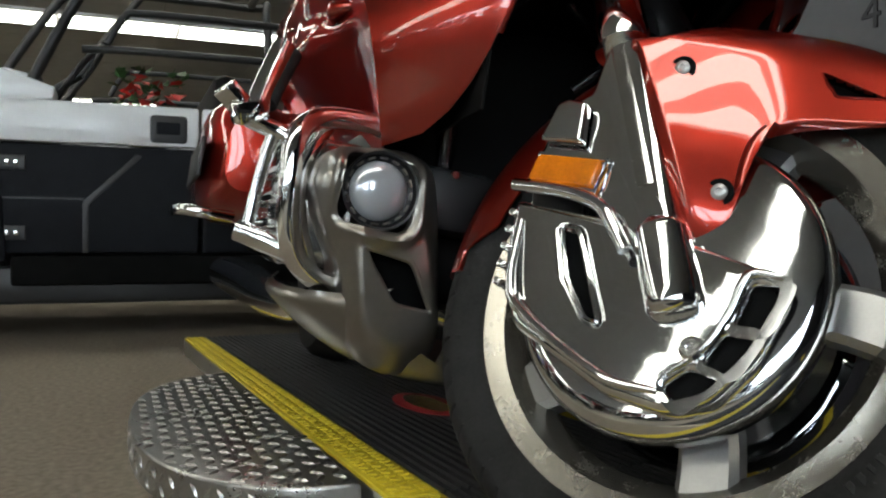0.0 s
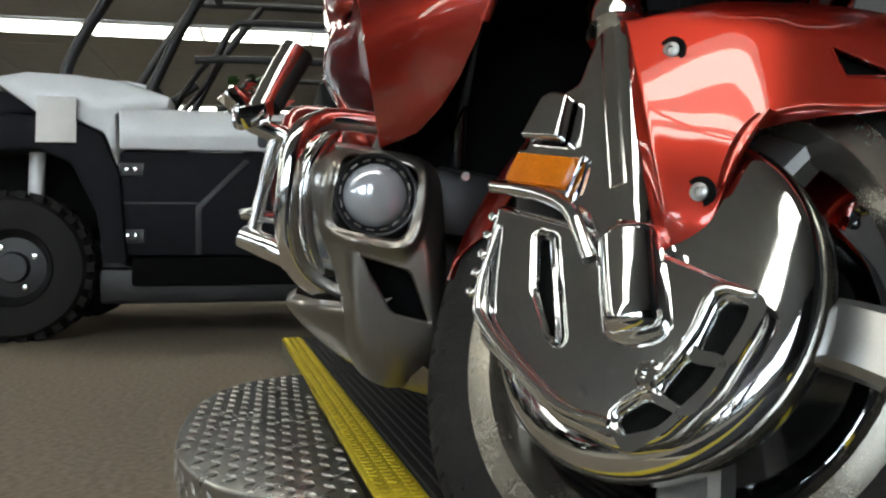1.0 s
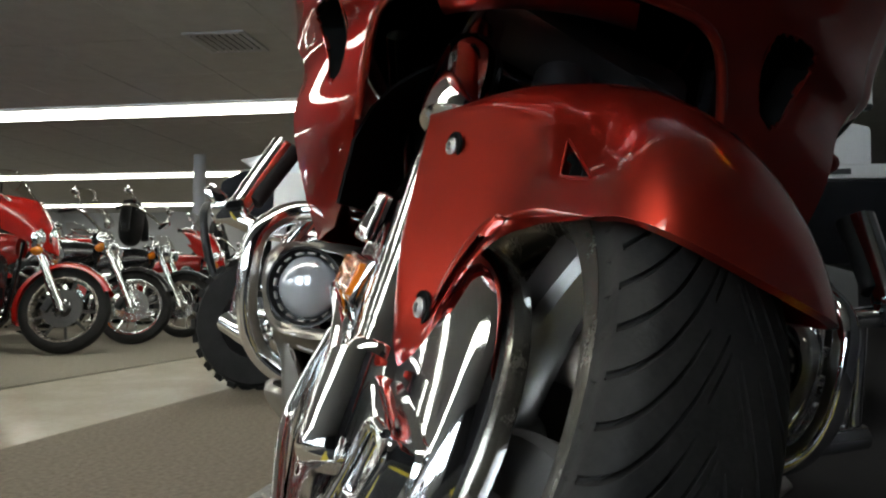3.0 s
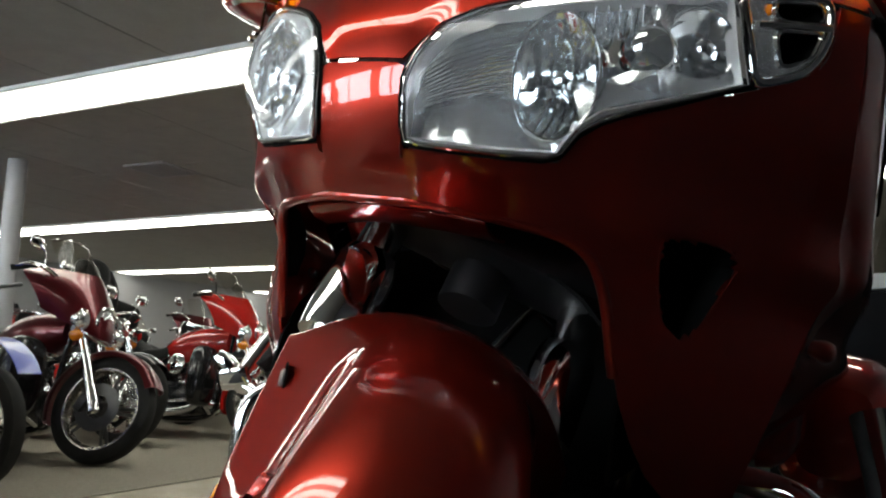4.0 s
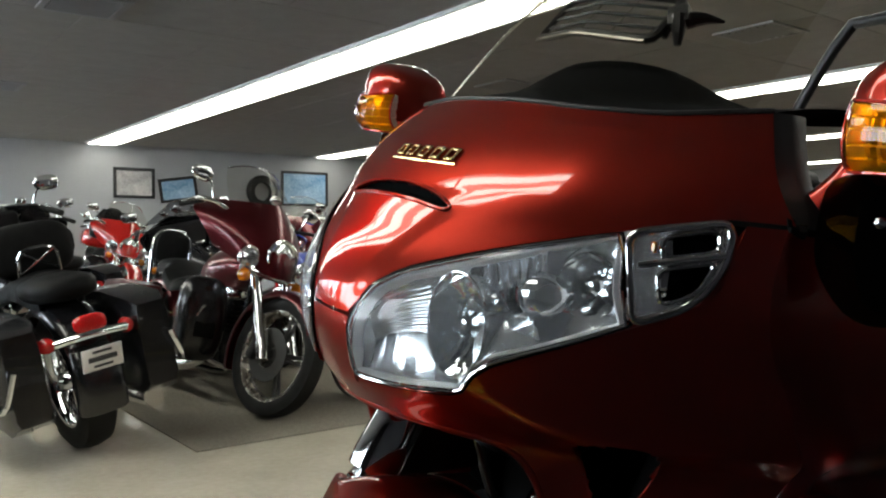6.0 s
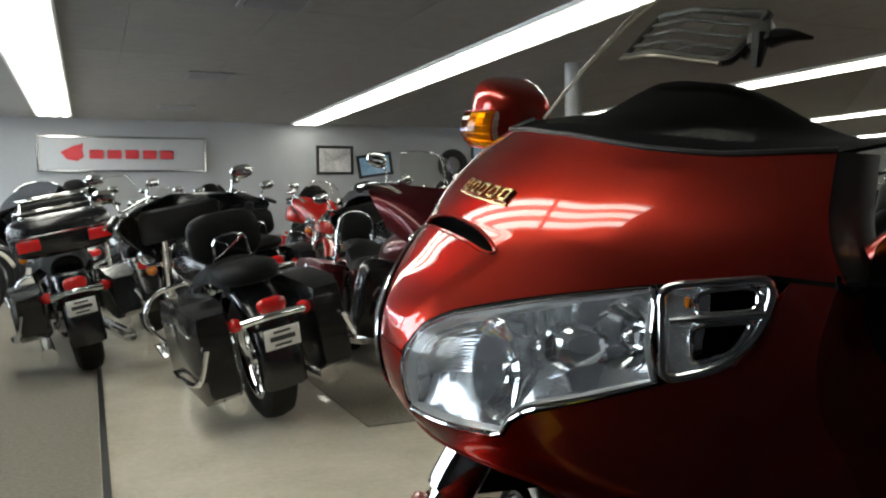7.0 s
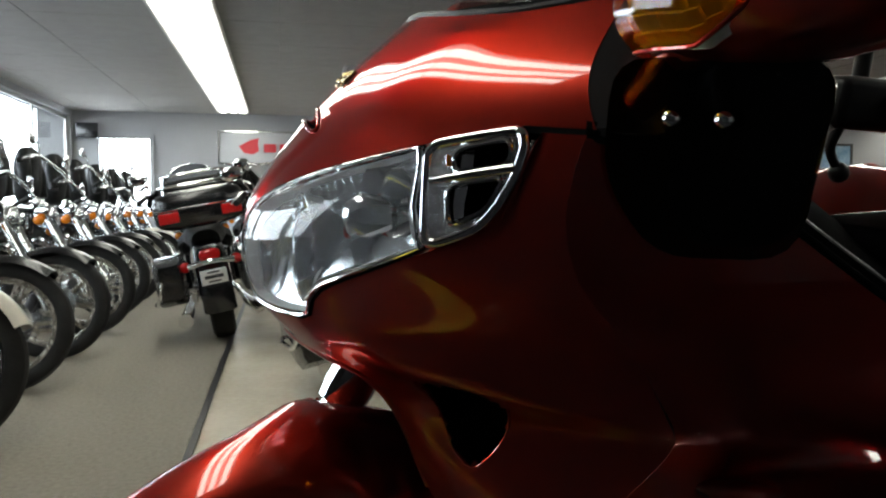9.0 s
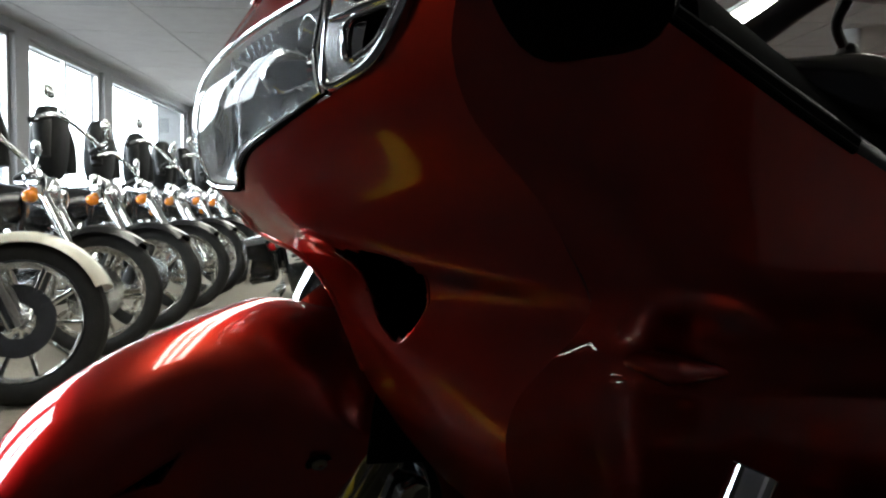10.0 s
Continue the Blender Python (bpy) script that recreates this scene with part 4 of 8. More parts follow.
part("dash_edge", tube([skin(-0.312 + 0.624 * k / 24, float(np.interp(abs(-0.312 + 0.624 * k / 24), [0, 0.06, 0.16, 0.23, 0.262, 0.312], [1.0985, 1.0985, 1.0925, 1.0915, 1.0955, 1.103])), 0.0) for k in range(25)], 0.0035, 8, 2), BLACK, bike, "black rubber seal")

# windscreen
rows = []
for i in range(29):
    u = -1 + 2 * i / 28
    row = []
    for k in range(17):
        q = k / 16
        w = lerp(0.285, 0.25, q ** 2)
        y = u * w
        x = -0.235 - 0.33 * q - 0.05 * q * q - 1.25 * y * y * (1 - 0.3 * q)
        z = 1.105 + 0.35 * q + 0.02 * math.sin(math.pi * q) - 0.05 * q * u ** 4
        row.append((x, y, z))
    rows.append(row)
ws = part("windscreen", grid(rows), SCREEN, bike, "tall clear windscreen")
ws.visible_shadow = False
# right and top edges only: cream colour stands in for the lamps' gleam there
edge = [rows[0][k] for k in range(17)] + [r[16] for r in rows[1:]]
part("screen_edge", tube(edge, 0.0024, 6, 1), CREAM, ws, "cream strip for the gleam on the polished edge")
# ventilator in the screen
def on_vent(y, d):
    return Vector((float(np.interp(y, [-0.092, 0.0, 0.1], [-0.352, -0.341, -0.373])) - d * 0.95, y, float(np.interp(y, [-0.092, 0.0, 0.1], [1.2, 1.203, 1.192])) + d))


outline = [on_vent(y, 0.0) for y in (-0.086, -0.04, 0.0, 0.05, 0.092)] + [on_vent(0.1, 0.012), on_vent(0.1, 0.046)] + [on_vent(y, 0.058) for y in (0.092, 0.05, 0.0, -0.04, -0.086)] + [on_vent(-0.092, 0.046), on_vent(-0.092, 0.012)]
vent = part("ventilator", tube(outline, [0.0056] * 4 + [0.007] * 4 + [0.0045] * 6, 8, 3, loop=True), BLACK, bike, "dark slatted ventilator in the windscreen")
part("sill", tube([on_vent(y, -0.004) + Vector((0.004, 0, 0)) for y in (-0.088, -0.04, 0.0, 0.05, 0.094)], 0.0034, 8, 4), TITAN, vent, "grey sill")
for k in range(3):
    d = 0.015 + k * 0.0145
    part("slat", tube([on_vent(y, d) for y in (-0.09, -0.04, 0.0, 0.05, 0.098)], 0.0022, 6, 4), BLACK, vent)
    part("slat_edge", tube([on_vent(y, d + 0.003) for y in (-0.088, -0.04, 0.0, 0.05, 0.096)], 0.0007, 5, 4), TITAN, vent)
for y in (-0.05, -0.005, 0.04):
    part("divider", tube([on_vent(y, 0.004), on_vent(y + 0.003, 0.055)], 0.0009, 5, 2), TITAN, vent)
part("pivot", boxbm((0.018, 0.03, 0.034), pose(-0.405, 0.112, 1.224, 20, -35, 15), 0.006), BLACK, vent)
part("lever", tube([(-0.4, 0.116, 1.224), (-0.395, 0.122, 1.202), (-0.393, 0.124, 1.186)], [0.011, 0.008, 0.0045], 8, 4), BLACK, vent)
part("catch", tube([(-0.398, 0.104, 1.214), (-0.39, 0.104, 1.196)], [0.006, 0.004], 8, 2), BLACK, vent)
part("knob", tube([(-0.41, 0.12, 1.22), (-0.428, 0.134, 1.224), (-0.45, 0.148, 1.222)], [0.012, 0.008, 0.002], 8, 3), BLACK, vent)


def mirror(s):
    """A painted housing with an amber signal in its nose, on a short arm."""
    rows = []
    n, m = 30, 28
    for i in range(n + 1):
        a = math.pi * i / n
        row = []
        for k in range(m):
            b = 2 * math.pi * k / m
            ca, sa = math.cos(a), math.sin(a)
            e = 0.62
            X = math.copysign(abs(math.cos(b)) ** e, math.cos(b)) * sa ** 0.6
            Z = math.copysign(abs(math.sin(b)) ** e, math.sin(b)) * sa ** 0.6
            y = 0.5 - 0.115 * ca
            x = -0.341 + 0.07 * X - 0.45 * max(0, (y - 0.43)) - 0.03 * (ca if ca > 0 else 0)
            z = 1.108 + 0.066 * Z * (1 - 0.2 * max(0.0, -ca)) + 0.01 * (y - 0.5) / 0.1
            row.append((x, s * y, z))
        rows.append(row)
    mi = part("mirror", grid(rows, loop_v=True), RED, bike, "candy red mirror housing")
    # amber lens over the front
    shell, ribs = [], []
    for i in range(73):
        u = i / 72
        y = lerp(0.408, 0.542, u)
        t = lerp(1.113, 1.103, u)
        b = lerp(1.046, 1.05, u) + 0.047 * max(0.0, (u - 0.7) / 0.3) ** 1.4
        xf = float(np.interp(u, [0, 0.05, 0.12, 0.25, 0.5, 0.75, 1.0], [-0.3, -0.287, -0.277, -0.27, -0.271, -0.286, -0.315]))
        row, low = [], []
        for k in range(33):
            v = k / 32
            x = xf - (0.018 if v < 0.5 else 0.008) * abs(2 * v - 1) ** 2.3
            row.append((x, s * y, lerp(b, t, v)))
            step = 0.0035 * (((v * 5) % 1.0) - 0.5) + 0.002 * math.cos(2 * math.pi * 14 * u) * (1 if 0.15 < v < 0.85 and u > 0.25 else 0)
            low.append((x - 0.012 + step, s * (y - 0.002), lerp(b, t, v) - 0.0005))
        shell.append(row)
        ribs.append(low)
    lens = part("signal_lens", grid(shell), AMBERGLASS, mi, "amber turn signal lens")
    lens.visible_shadow = False
    part("signal_reflector", thicken(grid(ribs), 0.04, (1, 0, 0)), RIBS, mi, "ribbed reflector behind the lens", angle=25)
    edge = shell[0][::4] + [r[-1] for r in shell[4::4]] + shell[-1][::-4][1:] + [r[0] for r in shell[::-4][1:-1]]
    part("lens_rim", tube(edge, 0.0018, 8, 1, loop=True), RED, mi, "red rim round the lens")
    part("arm", tube([(-0.335, s * 0.43, 1.06), (-0.325, s * 0.405, 1.03), (-0.315, s * 0.385, 1.01)], [0.03, 0.02, 0.016], 14, 6, flat=0.7), RED, mi, "red mirror arm")
    # dark mounting behind the cowl's edge
    rows = []
    for k in range(12):
        q = k / 11
        a = skin(lerp(0.384, 0.312, q), lerp(0.99, 1.1025, q), -0.001)
        rows.append([(a.x - 0.09 * r ** 0.9, s * (a.y + 0.018 * math.sin(math.pi * min(1.0, r * 1.3)) - 0.03 * r * r), a.z - 0.004 * r) for r in (0, 0.15, 0.3, 0.5, 0.75, 1.0)])
    part("mount", thicken(grid(rows), 0.004), BLACK, mi, "black mirror mount")
    # dark wind deflector hung under the mirror, on two screws
    out = rounded([(-0.066, 0.06), (0.092, 0.06), (0.095, -0.03), (0.05, -0.086), (-0.05, -0.075)], 0.03)
    wd = plate(out, 0.004, bevel=0.0015, at=Matrix.Translation((-0.352, s * 0.47, 0.985)) @ pose(0, 0, 0, 90, 0, 0))
    bmesh.ops.rotate(wd, cent=(-0.352, s * 0.47, 0.985), matrix=Matrix.Rotation(radians(-s * 44), 3, "Z"), verts=wd.verts)
    # opaque bracket behind it, not quite as wide
    bracket = rounded([(-0.062, 0.062), (0.05, 0.062), (0.055, -0.015), (0.034, -0.078), (-0.046, -0.068)], 0.03)
    bk = plate(bracket, 0.005, bevel=0.0015, at=Matrix.Translation((-0.352, s * 0.456, 0.985)) @ pose(0, 0, 0, 90, 0, 0))
    bmesh.ops.rotate(bk, cent=(-0.352, s * 0.47, 0.985), matrix=Matrix.Rotation(radians(-s * 44), 3, "Z"), verts=bk.verts)
    part("deflector_bracket", bk, MATBLACK, mi, "black bracket behind the deflector")
    part("wind_deflector", wd, SMOKE, mi, "smoked plastic wind deflector")
    for p in ((-0.316, 0.447, 1.002), (-0.340, 0.478, 1.003)):
        part("screw", lathe([(0, 0.006), (0.004, 0.005), (0.0065, 0.002), (0.007, -0.004)], 12, Matrix.Translation((p[0], s * p[1], p[2])) @ pose(0, 0, 0, 0, 90, 0) @ pose(0, 0, 0, -s * 30, 0, 0)), CHROME, mi, "chrome screw")


mirror(1)
mirror(-1)

# ---- front wheel, fork and mudguard, in the frame of the turned wheel ----
def front(name, bm, material, label="", angle=38, parent=None):
    if parent is None:
        return part(name, bm, material, bike, label, angle, at=FRONT)
    return part(name, bm, material, parent, label, angle)


def tyre_mesh(r_out, width, r_rim, pitches=30, per=32, depth=0.006):
    """A road tyre; its columns follow the curved grooves."""
    prof = curve([(-width * 0.36, r_rim, 0), (-width * 0.43, r_rim + 0.014, 0), (-width * 0.49, lerp(r_rim, r_out, 0.5), 0), (-width * 0.476, lerp(r_rim, r_out, 0.7), 0), (-width * 0.395, lerp(r_rim, r_out, 0.875), 0), (-width * 0.26, lerp(r_rim, r_out, 0.958), 0), (-width * 0.12, lerp(r_rim, r_out, 0.99), 0), (0, r_out, 0)], 7)
    prof = [(p.x, p.y) for p in prof]
    prof = prof + [(-a, b) for a, b in reversed(prof[:-1])]
    edge = width * 0.5
    rows = []
    for i in range(pitches * per):
        row = []
        for y, r in prof:
            tread = r > lerp(r_rim, r_out, 0.42)
            w = min(1.0, abs(y) / edge) if tread else 1.0
            a = 2 * math.pi / pitches * (i / per + 1.9 * (1 - w) ** 1.5)
            k = (i + (per // 4 if y > 0 else 0)) % per
            d = 0.0
            if tread and ((k in (0, 1) and 0.07 < w < 0.983) or (k in (16, 17) and 0.3 < w < 0.975) or (k in (24, 25) and 0.05 < w < 0.22)):
                d = depth
            row.append(((r - d) * math.cos(a), y, (r - d) * math.sin(a)))
        rows.append(row)
    return grid(rows, loop_u=True)


tyre = front("front_tyre", tyre_mesh(0.3195, 0.132, 0.2445), RUBBER, "worn black road tyre with curved grooves", 30)
for s in (-1, 1):
    for k in range(11):
        for turn in (20, 200):
            m = Matrix.Rotation(radians(turn + k * 2.6 + (4 if k > 5 else 0)), 4, "Y") @ pose(0.267, s * 0.0602, 0, s * 18, 0, 0)
            front("print_bar", boxbm((0.012, 0.003, 0.007 if k % 3 else 0.0045), m, 0.0005, 1), RUBBER, parent=tyre)
rim = front("front_rim", lathe([(0.2475, -0.0505), (0.2475, -0.043), (0.238, -0.04), (0.228, -0.0385), (0.226, -0.036), (0.224, -0.03), (0.206, 0.0), (0.224, 0.03), (0.226, 0.036), (0.228, 0.0385), (0.238, 0.04), (0.2475, 0.043), (0.2475, 0.0505), (0.235, 0.0475), (0.222, 0.0435), (0.217, 0.03), (0.2, 0.008), (0.2, -0.008), (0.217, -0.03), (0.222, -0.0435), (0.235, -0.0475)], 128, SIDEWAYS, closed=True), RIMLIP, "machined silver rim")
for k in range(5):
    a = radians(6 + 72 * k)
    ca, sa = math.cos(a), math.sin(a)
    rows = []
    for q in range(9):
        r = lerp(0.045, 0.212, q / 8)
        w = lerp(0.026, 0.034, q / 8)
        sk = 0.012 * math.sin(math.pi * q / 8)
        h = lerp(0.03, 0.02, q / 8)
        ring = []
        for u, v in ((-1, -0.6), (-0.75, -1), (0.75, -1), (1, -0.6), (1, 0.6), (0.75, 1), (-0.75, 1), (-1, 0.6)):
            t = u * w + sk
            ring.append((r * ca - t * sa, v * h, r * sa + t * ca))
        rows.append(ring)
    front("spoke", grid(rows, loop_v=True, cap=True), ALU, "broad silver spoke", parent=rim)
front("hub", lathe([(0, -0.05), (0.05, -0.05), (0.056, -0.04), (0.056, 0.04), (0.05, 0.05), (0, 0.05)], 40, SIDEWAYS), ALU, "silver hub", parent=rim)
for s in (-1, 1):
    front("brake_disc", lathe([(0.085, s * 0.06), (0.148, s * 0.06), (0.148, s * 0.065), (0.085, s * 0.065)], 80, SIDEWAYS, closed=True), BRUSHED, "steel brake disc", parent=rim)
    front("disc_carrier", lathe([(0.05, s * 0.045), (0.09, s * 0.056), (0.09, s * 0.061), (0.05, s * 0.052)], 48, SIDEWAYS, closed=True), BLACK, "", parent=rim)


def guard_section(theta, n=28):
    a = radians(theta)
    rc = float(np.interp(theta, [30, 60, 100, 140, 190], [0.352, 0.357, 0.356, 0.346, 0.338]))
    w = float(np.interp(theta, [30, 40, 60, 95, 120, 190], [0.088, 0.098, 0.102, 0.1, 0.082, 0.07]))
    lowr = 0.206 / max(0.2, math.sin(a)) if theta < 95 else 0.27
    lowr = float(np.interp(theta, [100, 120, 172, 188], [0.255, 0.25, 0.255, 0.32])) if theta >= 100 else min(max(lowr, 0.252), rc - 0.006)
    row = []
    for k in range(n + 1):
        t = -1 + 2 * k / n
        m = abs(t)
        if m < 0.62:
            q = m / 0.62
            y, r = w * 0.93 * math.sin(q * math.pi / 2 * 0.92), rc - 0.055 * (1 - math.cos(q * math.pi / 2 * 0.92))
        else:
            q = (m - 0.62) / 0.38
            y, r = w * 0.93 * math.sin(math.pi / 2 * 0.92) + 0.006 * math.sin(q * math.pi / 2), rc - 0.055 * (1 - math.cos(math.pi / 2 * 0.92))
            r = lerp(r, min(r, lowr), q)
        row.append((r * math.cos(a), math.copysign(y, t) if m else 0.0, r * math.sin(a)))
    return row


# one skin from the crown over the shoulder to the outer edge and down the leg: angle on the crown, shoulder, edge
GUARD = [(36, (0.222, 0.078, 0.2075), (0.195, 0.093, 0.205)), (48, (0.195, 0.081, 0.235), (0.14, 0.099, 0.200)), (58, (0.165, 0.083, 0.25), (0.092, 0.102, 0.196)),
         (66, (0.13, 0.084, 0.262), (0.06, 0.103, 0.181)), (72, (0.10, 0.086, 0.27), (0.05, 0.102, 0.15)), (76, (0.08, 0.089, 0.274), (0.055, 0.100, 0.10)),
         (79, (0.065, 0.091, 0.277), (0.062, 0.102, 0.052)), (80.5, (0.052, 0.094, 0.278), (0.05, 0.112, 0.037)), (82, (0.04, 0.098, 0.279), (0.026, 0.140, 0.037)), (84, (0.028, 0.101, 0.28), (0.012, 0.149, 0.06)), (90, (0.0, 0.107, 0.281), (-0.028, 0.151, 0.14)),
         (98, (-0.04, 0.115, 0.281), (-0.07, 0.152, 0.213)), (105, (-0.075, 0.121, 0.279), (-0.096, 0.15, 0.262)), (110, (-0.098, 0.112, 0.275), (-0.108, 0.132, 0.268)), (116, (-0.125, 0.094, 0.269), (-0.13, 0.100, 0.25)), (124, (-0.16, 0.08, 0.255), (-0.168, 0.083, 0.225))]


def side_y(x, z):
    """The flat of the leg, running into the side of the mudguard."""
    low = max(0.0, 0.17 - z)
    leg, side = 0.1672 - 0.47 * x - 0.2335 * z - 2.0 * low * low, 0.081 + 0.08 * (0.265 - z)
    return 0.5 * (leg + side + math.sqrt((leg - side) ** 2 + 0.014 ** 2))


def guard_rows(s):
    th = curve([(g[0], 0, 0) for g in GUARD], 9)
    sh = curve([g[1] for g in GUARD], 9)
    ed = curve([g[2] for g in GUARD], 9)
    rows = []
    for t, p1, p2 in zip(th, sh, ed):
        a = radians(t.x)
        rc = float(np.interp(t.x, [30, 60, 100, 140], [0.351, 0.354, 0.353, 0.346]))
        p0 = Vector((rc * math.cos(a), 0, rc * math.sin(a)))
        roll = float(np.interp(t.x, [36, 50, 60, 80, 83, 90], [0.003, 0.006, 0.015, 0.017, 0.010, 0.0]))
        bevel = float(np.interp(t.x, [82, 86, 104, 108], [0.0, 0.008, 0.008, 0.0]))
        tail = min(1.0, max(0.0, (t.x - 106) / 8))
        outer = []
        for k in range(41):
            q = k / 40
            p = p1.lerp(p2, q)
            y = lerp(side_y(p.x, p.z), p.y, tail)
            p.y = y - (roll * ((q - 0.8) / 0.2) ** 2 if q > 0.8 else 0.0) - (bevel * (q - 0.87) / 0.13 if q > 0.87 else 0.0)
            outer.append(p)
        d = (outer[3] - outer[0]).normalized()
        p1 = outer[0]
        l0 = (p1 - p0).length
        row = []
        for k in range(22):
            q = k / 22
            h00, h10, h01, h11 = 2 * q ** 3 - 3 * q * q + 1, q ** 3 - 2 * q * q + q, 3 * q * q - 2 * q ** 3, q ** 3 - q * q
            row.append(h00 * p0 + h10 * Vector((0, 1, 0)) * l0 * 1.35 + h01 * p1 + h11 * d * l0 * 1.2)
        rows.append([Vector((p.x, s * p.y, p.z)) for p in row + outer])
    # even out the run from row to row
    arr = np.array([[tuple(p) for p in r] for r in rows])
    for _ in range(10):
        arr[1:-1] = 0.25 * arr[:-2] + 0.5 * arr[1:-1] + 0.25 * arr[2:]
    return [[Vector(p) for p in r] for r in arr]


VENT3 = [(0.094, 0.268), (0.119, 0.2345), (0.171, 0.2335)]
right, left = guard_rows(-1), guard_rows(1)
sheet = [list(reversed(r))[:-1] + l for r, l in zip(right, left)]
bm = grid(sheet)
bmesh.ops.delete(bm, geom=[f for f in bm.faces if inside((f.calc_center_median().x, f.calc_center_median().z), VENT3) and abs(f.calc_center_median().y) > 0.06], context="FACES")
guard = front("front_mudguard", thicken(bm, 0.006, (0, 0, 1)), RED, "candy red front mudguard with long side legs", 50)
front("guard_tail", thicken(grid([guard_section(121 + (186 - 121) * i / 40) for i in range(41)]), 0.003), RED, "rear part of the mudguard", 50, parent=guard)


def on_guard(x, z):
    """The distance from the wheel's middle plane at which the guard's side stands there."""
    return min((abs(p.x - x) + abs(p.z - z), p.y) for r in left for p in r[16:])[1]


def ear(s):
    """Edge, screws and vent of the mudguard's side leg."""
    for x, z in ((-0.039, 0.241), (0.044, 0.1)):
        m = Matrix.Translation((x, s * (on_guard(x, z) - 0.002), z)) @ (SIDEWAYS if s > 0 else SIDEWAYS.inverted()) @ pose(0, 0, 0, -14 * s, 12, 0)
        # matt black disc on the surface stands for the shaded recess round the bolt
        front("well_shade", lathe([(0.0150, 0.0005), (0.0146, 0.0025), (0.0125, 0.0025), (0.010, 0.0022), (0.0, 0.0022)], 20, m), MATBLACK, "", parent=guard)
        front("bolt", lathe([(0.0085, 0.001), (0.0085, 0.0045), (0.0055, 0.0065), (0.004, 0.0065), (0.0036, 0.0035), (0.0, 0.0035)], 16, m), ALU, "steel socket bolt", parent=guard)
    tri = rounded(VENT3, 0.005, 3)
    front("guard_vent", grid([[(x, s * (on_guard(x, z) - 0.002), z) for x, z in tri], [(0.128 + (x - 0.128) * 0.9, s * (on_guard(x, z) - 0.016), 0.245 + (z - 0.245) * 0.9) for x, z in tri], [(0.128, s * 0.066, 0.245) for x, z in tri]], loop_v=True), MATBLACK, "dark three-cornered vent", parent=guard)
    front("vent_rim", tube([(x, s * (on_guard(x, z) + 0.0005), z) for x, z in tri], 0.0014, 6, 1, loop=True), RED, "", parent=guard)


ear(-1)
ear(1)


def fork(s):
    """Fork leg with its chrome covers and the disc cover beside the wheel."""
    ax = Vector((-0.49, 0, 0.872))
    base = Vector((0.021, s * 0.118, 0.0))
    leg = front("fork_leg", tube([base + ax * 0.1, base + ax * 0.8], 0.0235, 24, 2), BRUSHED, "bright fork tube")
    front("slider_cover", tube([base + ax * 0.02, base + ax * 0.05, base + ax * 0.09, base + ax * 0.315], [0.028, 0.029, 0.017, 0.017], 28, 4), CHROME, "chrome slider cover", parent=leg)
    front("collar", tube([base + ax * 0.315, base + ax * 0.335, base + ax * 0.40, base + ax * 0.42], [0.034, 0.036, 0.035, 0.03], 24, 3), CHROME, "chrome fork collar", parent=leg)
    turn = Matrix.Rotation(radians(90), 4, "X")

    def flat(pts, y0, y1, bev, holes=(), r=0.006):
        # a plate between two distances from the wheel's middle plane
        th = abs(y1 - y0)
        m = Matrix.Translation((0, -y1 if s < 0 else y1 - th, 0)) @ turn
        if s < 0:
            m = Matrix.Translation((0, -y0, 0)) @ turn
            return plate(rounded(pts, r), th, holes=[rounded(h, 0.006, 3) for h in holes], bevel=bev, segs=3, at=m)
        m = Matrix.Translation((0, y0, 0)) @ Matrix.Rotation(radians(-90), 4, "X") @ Matrix.Diagonal((1, -1, 1, 1))
        return plate(rounded(pts, r), th, holes=[rounded(h, 0.006, 3) for h in holes], bevel=bev, segs=3, at=m)
    up = [(-0.142, 0.272), (-0.1, 0.272), (0.028, 0.035), (-0.016, 0.014), (-0.05, 0.052), (-0.19, 0.073), (-0.184, 0.125), (-0.18, 0.17), (-0.165, 0.19), (-0.138, 0.188)]
    rows = []
    for k in range(49):
        z = lerp(0.016, 0.274, k / 48)
        xr = 0.037 - (z - 0.035) * 0.54
        xl = float(np.interp(z, [0.014, 0.05, 0.066, 0.075, 0.125, 0.17, 0.188, 0.2, 0.272], [-0.012, -0.05, -0.12, -0.19, -0.184, -0.18, -0.165, -0.145, -0.142]))
        row = []
        for q in range(33):
            d = (xr - xl) * q / 32
            y = 0.136 + 0.004 * math.sin(math.pi * min(1.0, d / 0.09)) - 0.03 * max(0.0, 1 - d / 0.016) ** 2 - 0.014 * max(0.0, 1 - (xr - xl - d) / 0.008) ** 2
            row.append((xr - d, s * y, z))
        rows.append(row)
    front("upper_cover", thicken(grid(rows), 0.008, (0, s, 0)), CHROME, "chrome fork cover", 60, parent=leg)
    front("cover_step", flat([(-0.178, 0.128), (-0.172, 0.178), (-0.158, 0.186), (-0.132, 0.182), (-0.118, 0.128)], 0.14, 0.152, 0.005), CHROME, "", 60, parent=leg)
    front("cover_ridge", tube([(-0.195, s * 0.14, 0.07), (-0.12, s * 0.148, 0.066), (-0.07, s * 0.148, 0.056), (-0.045, s * 0.146, 0.035), (-0.022, s * 0.142, 0.01)], 0.008, 10, 6), CHROME, "rounded chrome ridge", parent=leg)
    if s < 0:
        rf = flat([(-0.171, 0.11), (-0.085, 0.109), (-0.087, 0.075), (-0.174, 0.076)], 0.138, 0.15, 0.002)
        front("reflector", rf, AMBER, "amber side reflector", parent=leg)
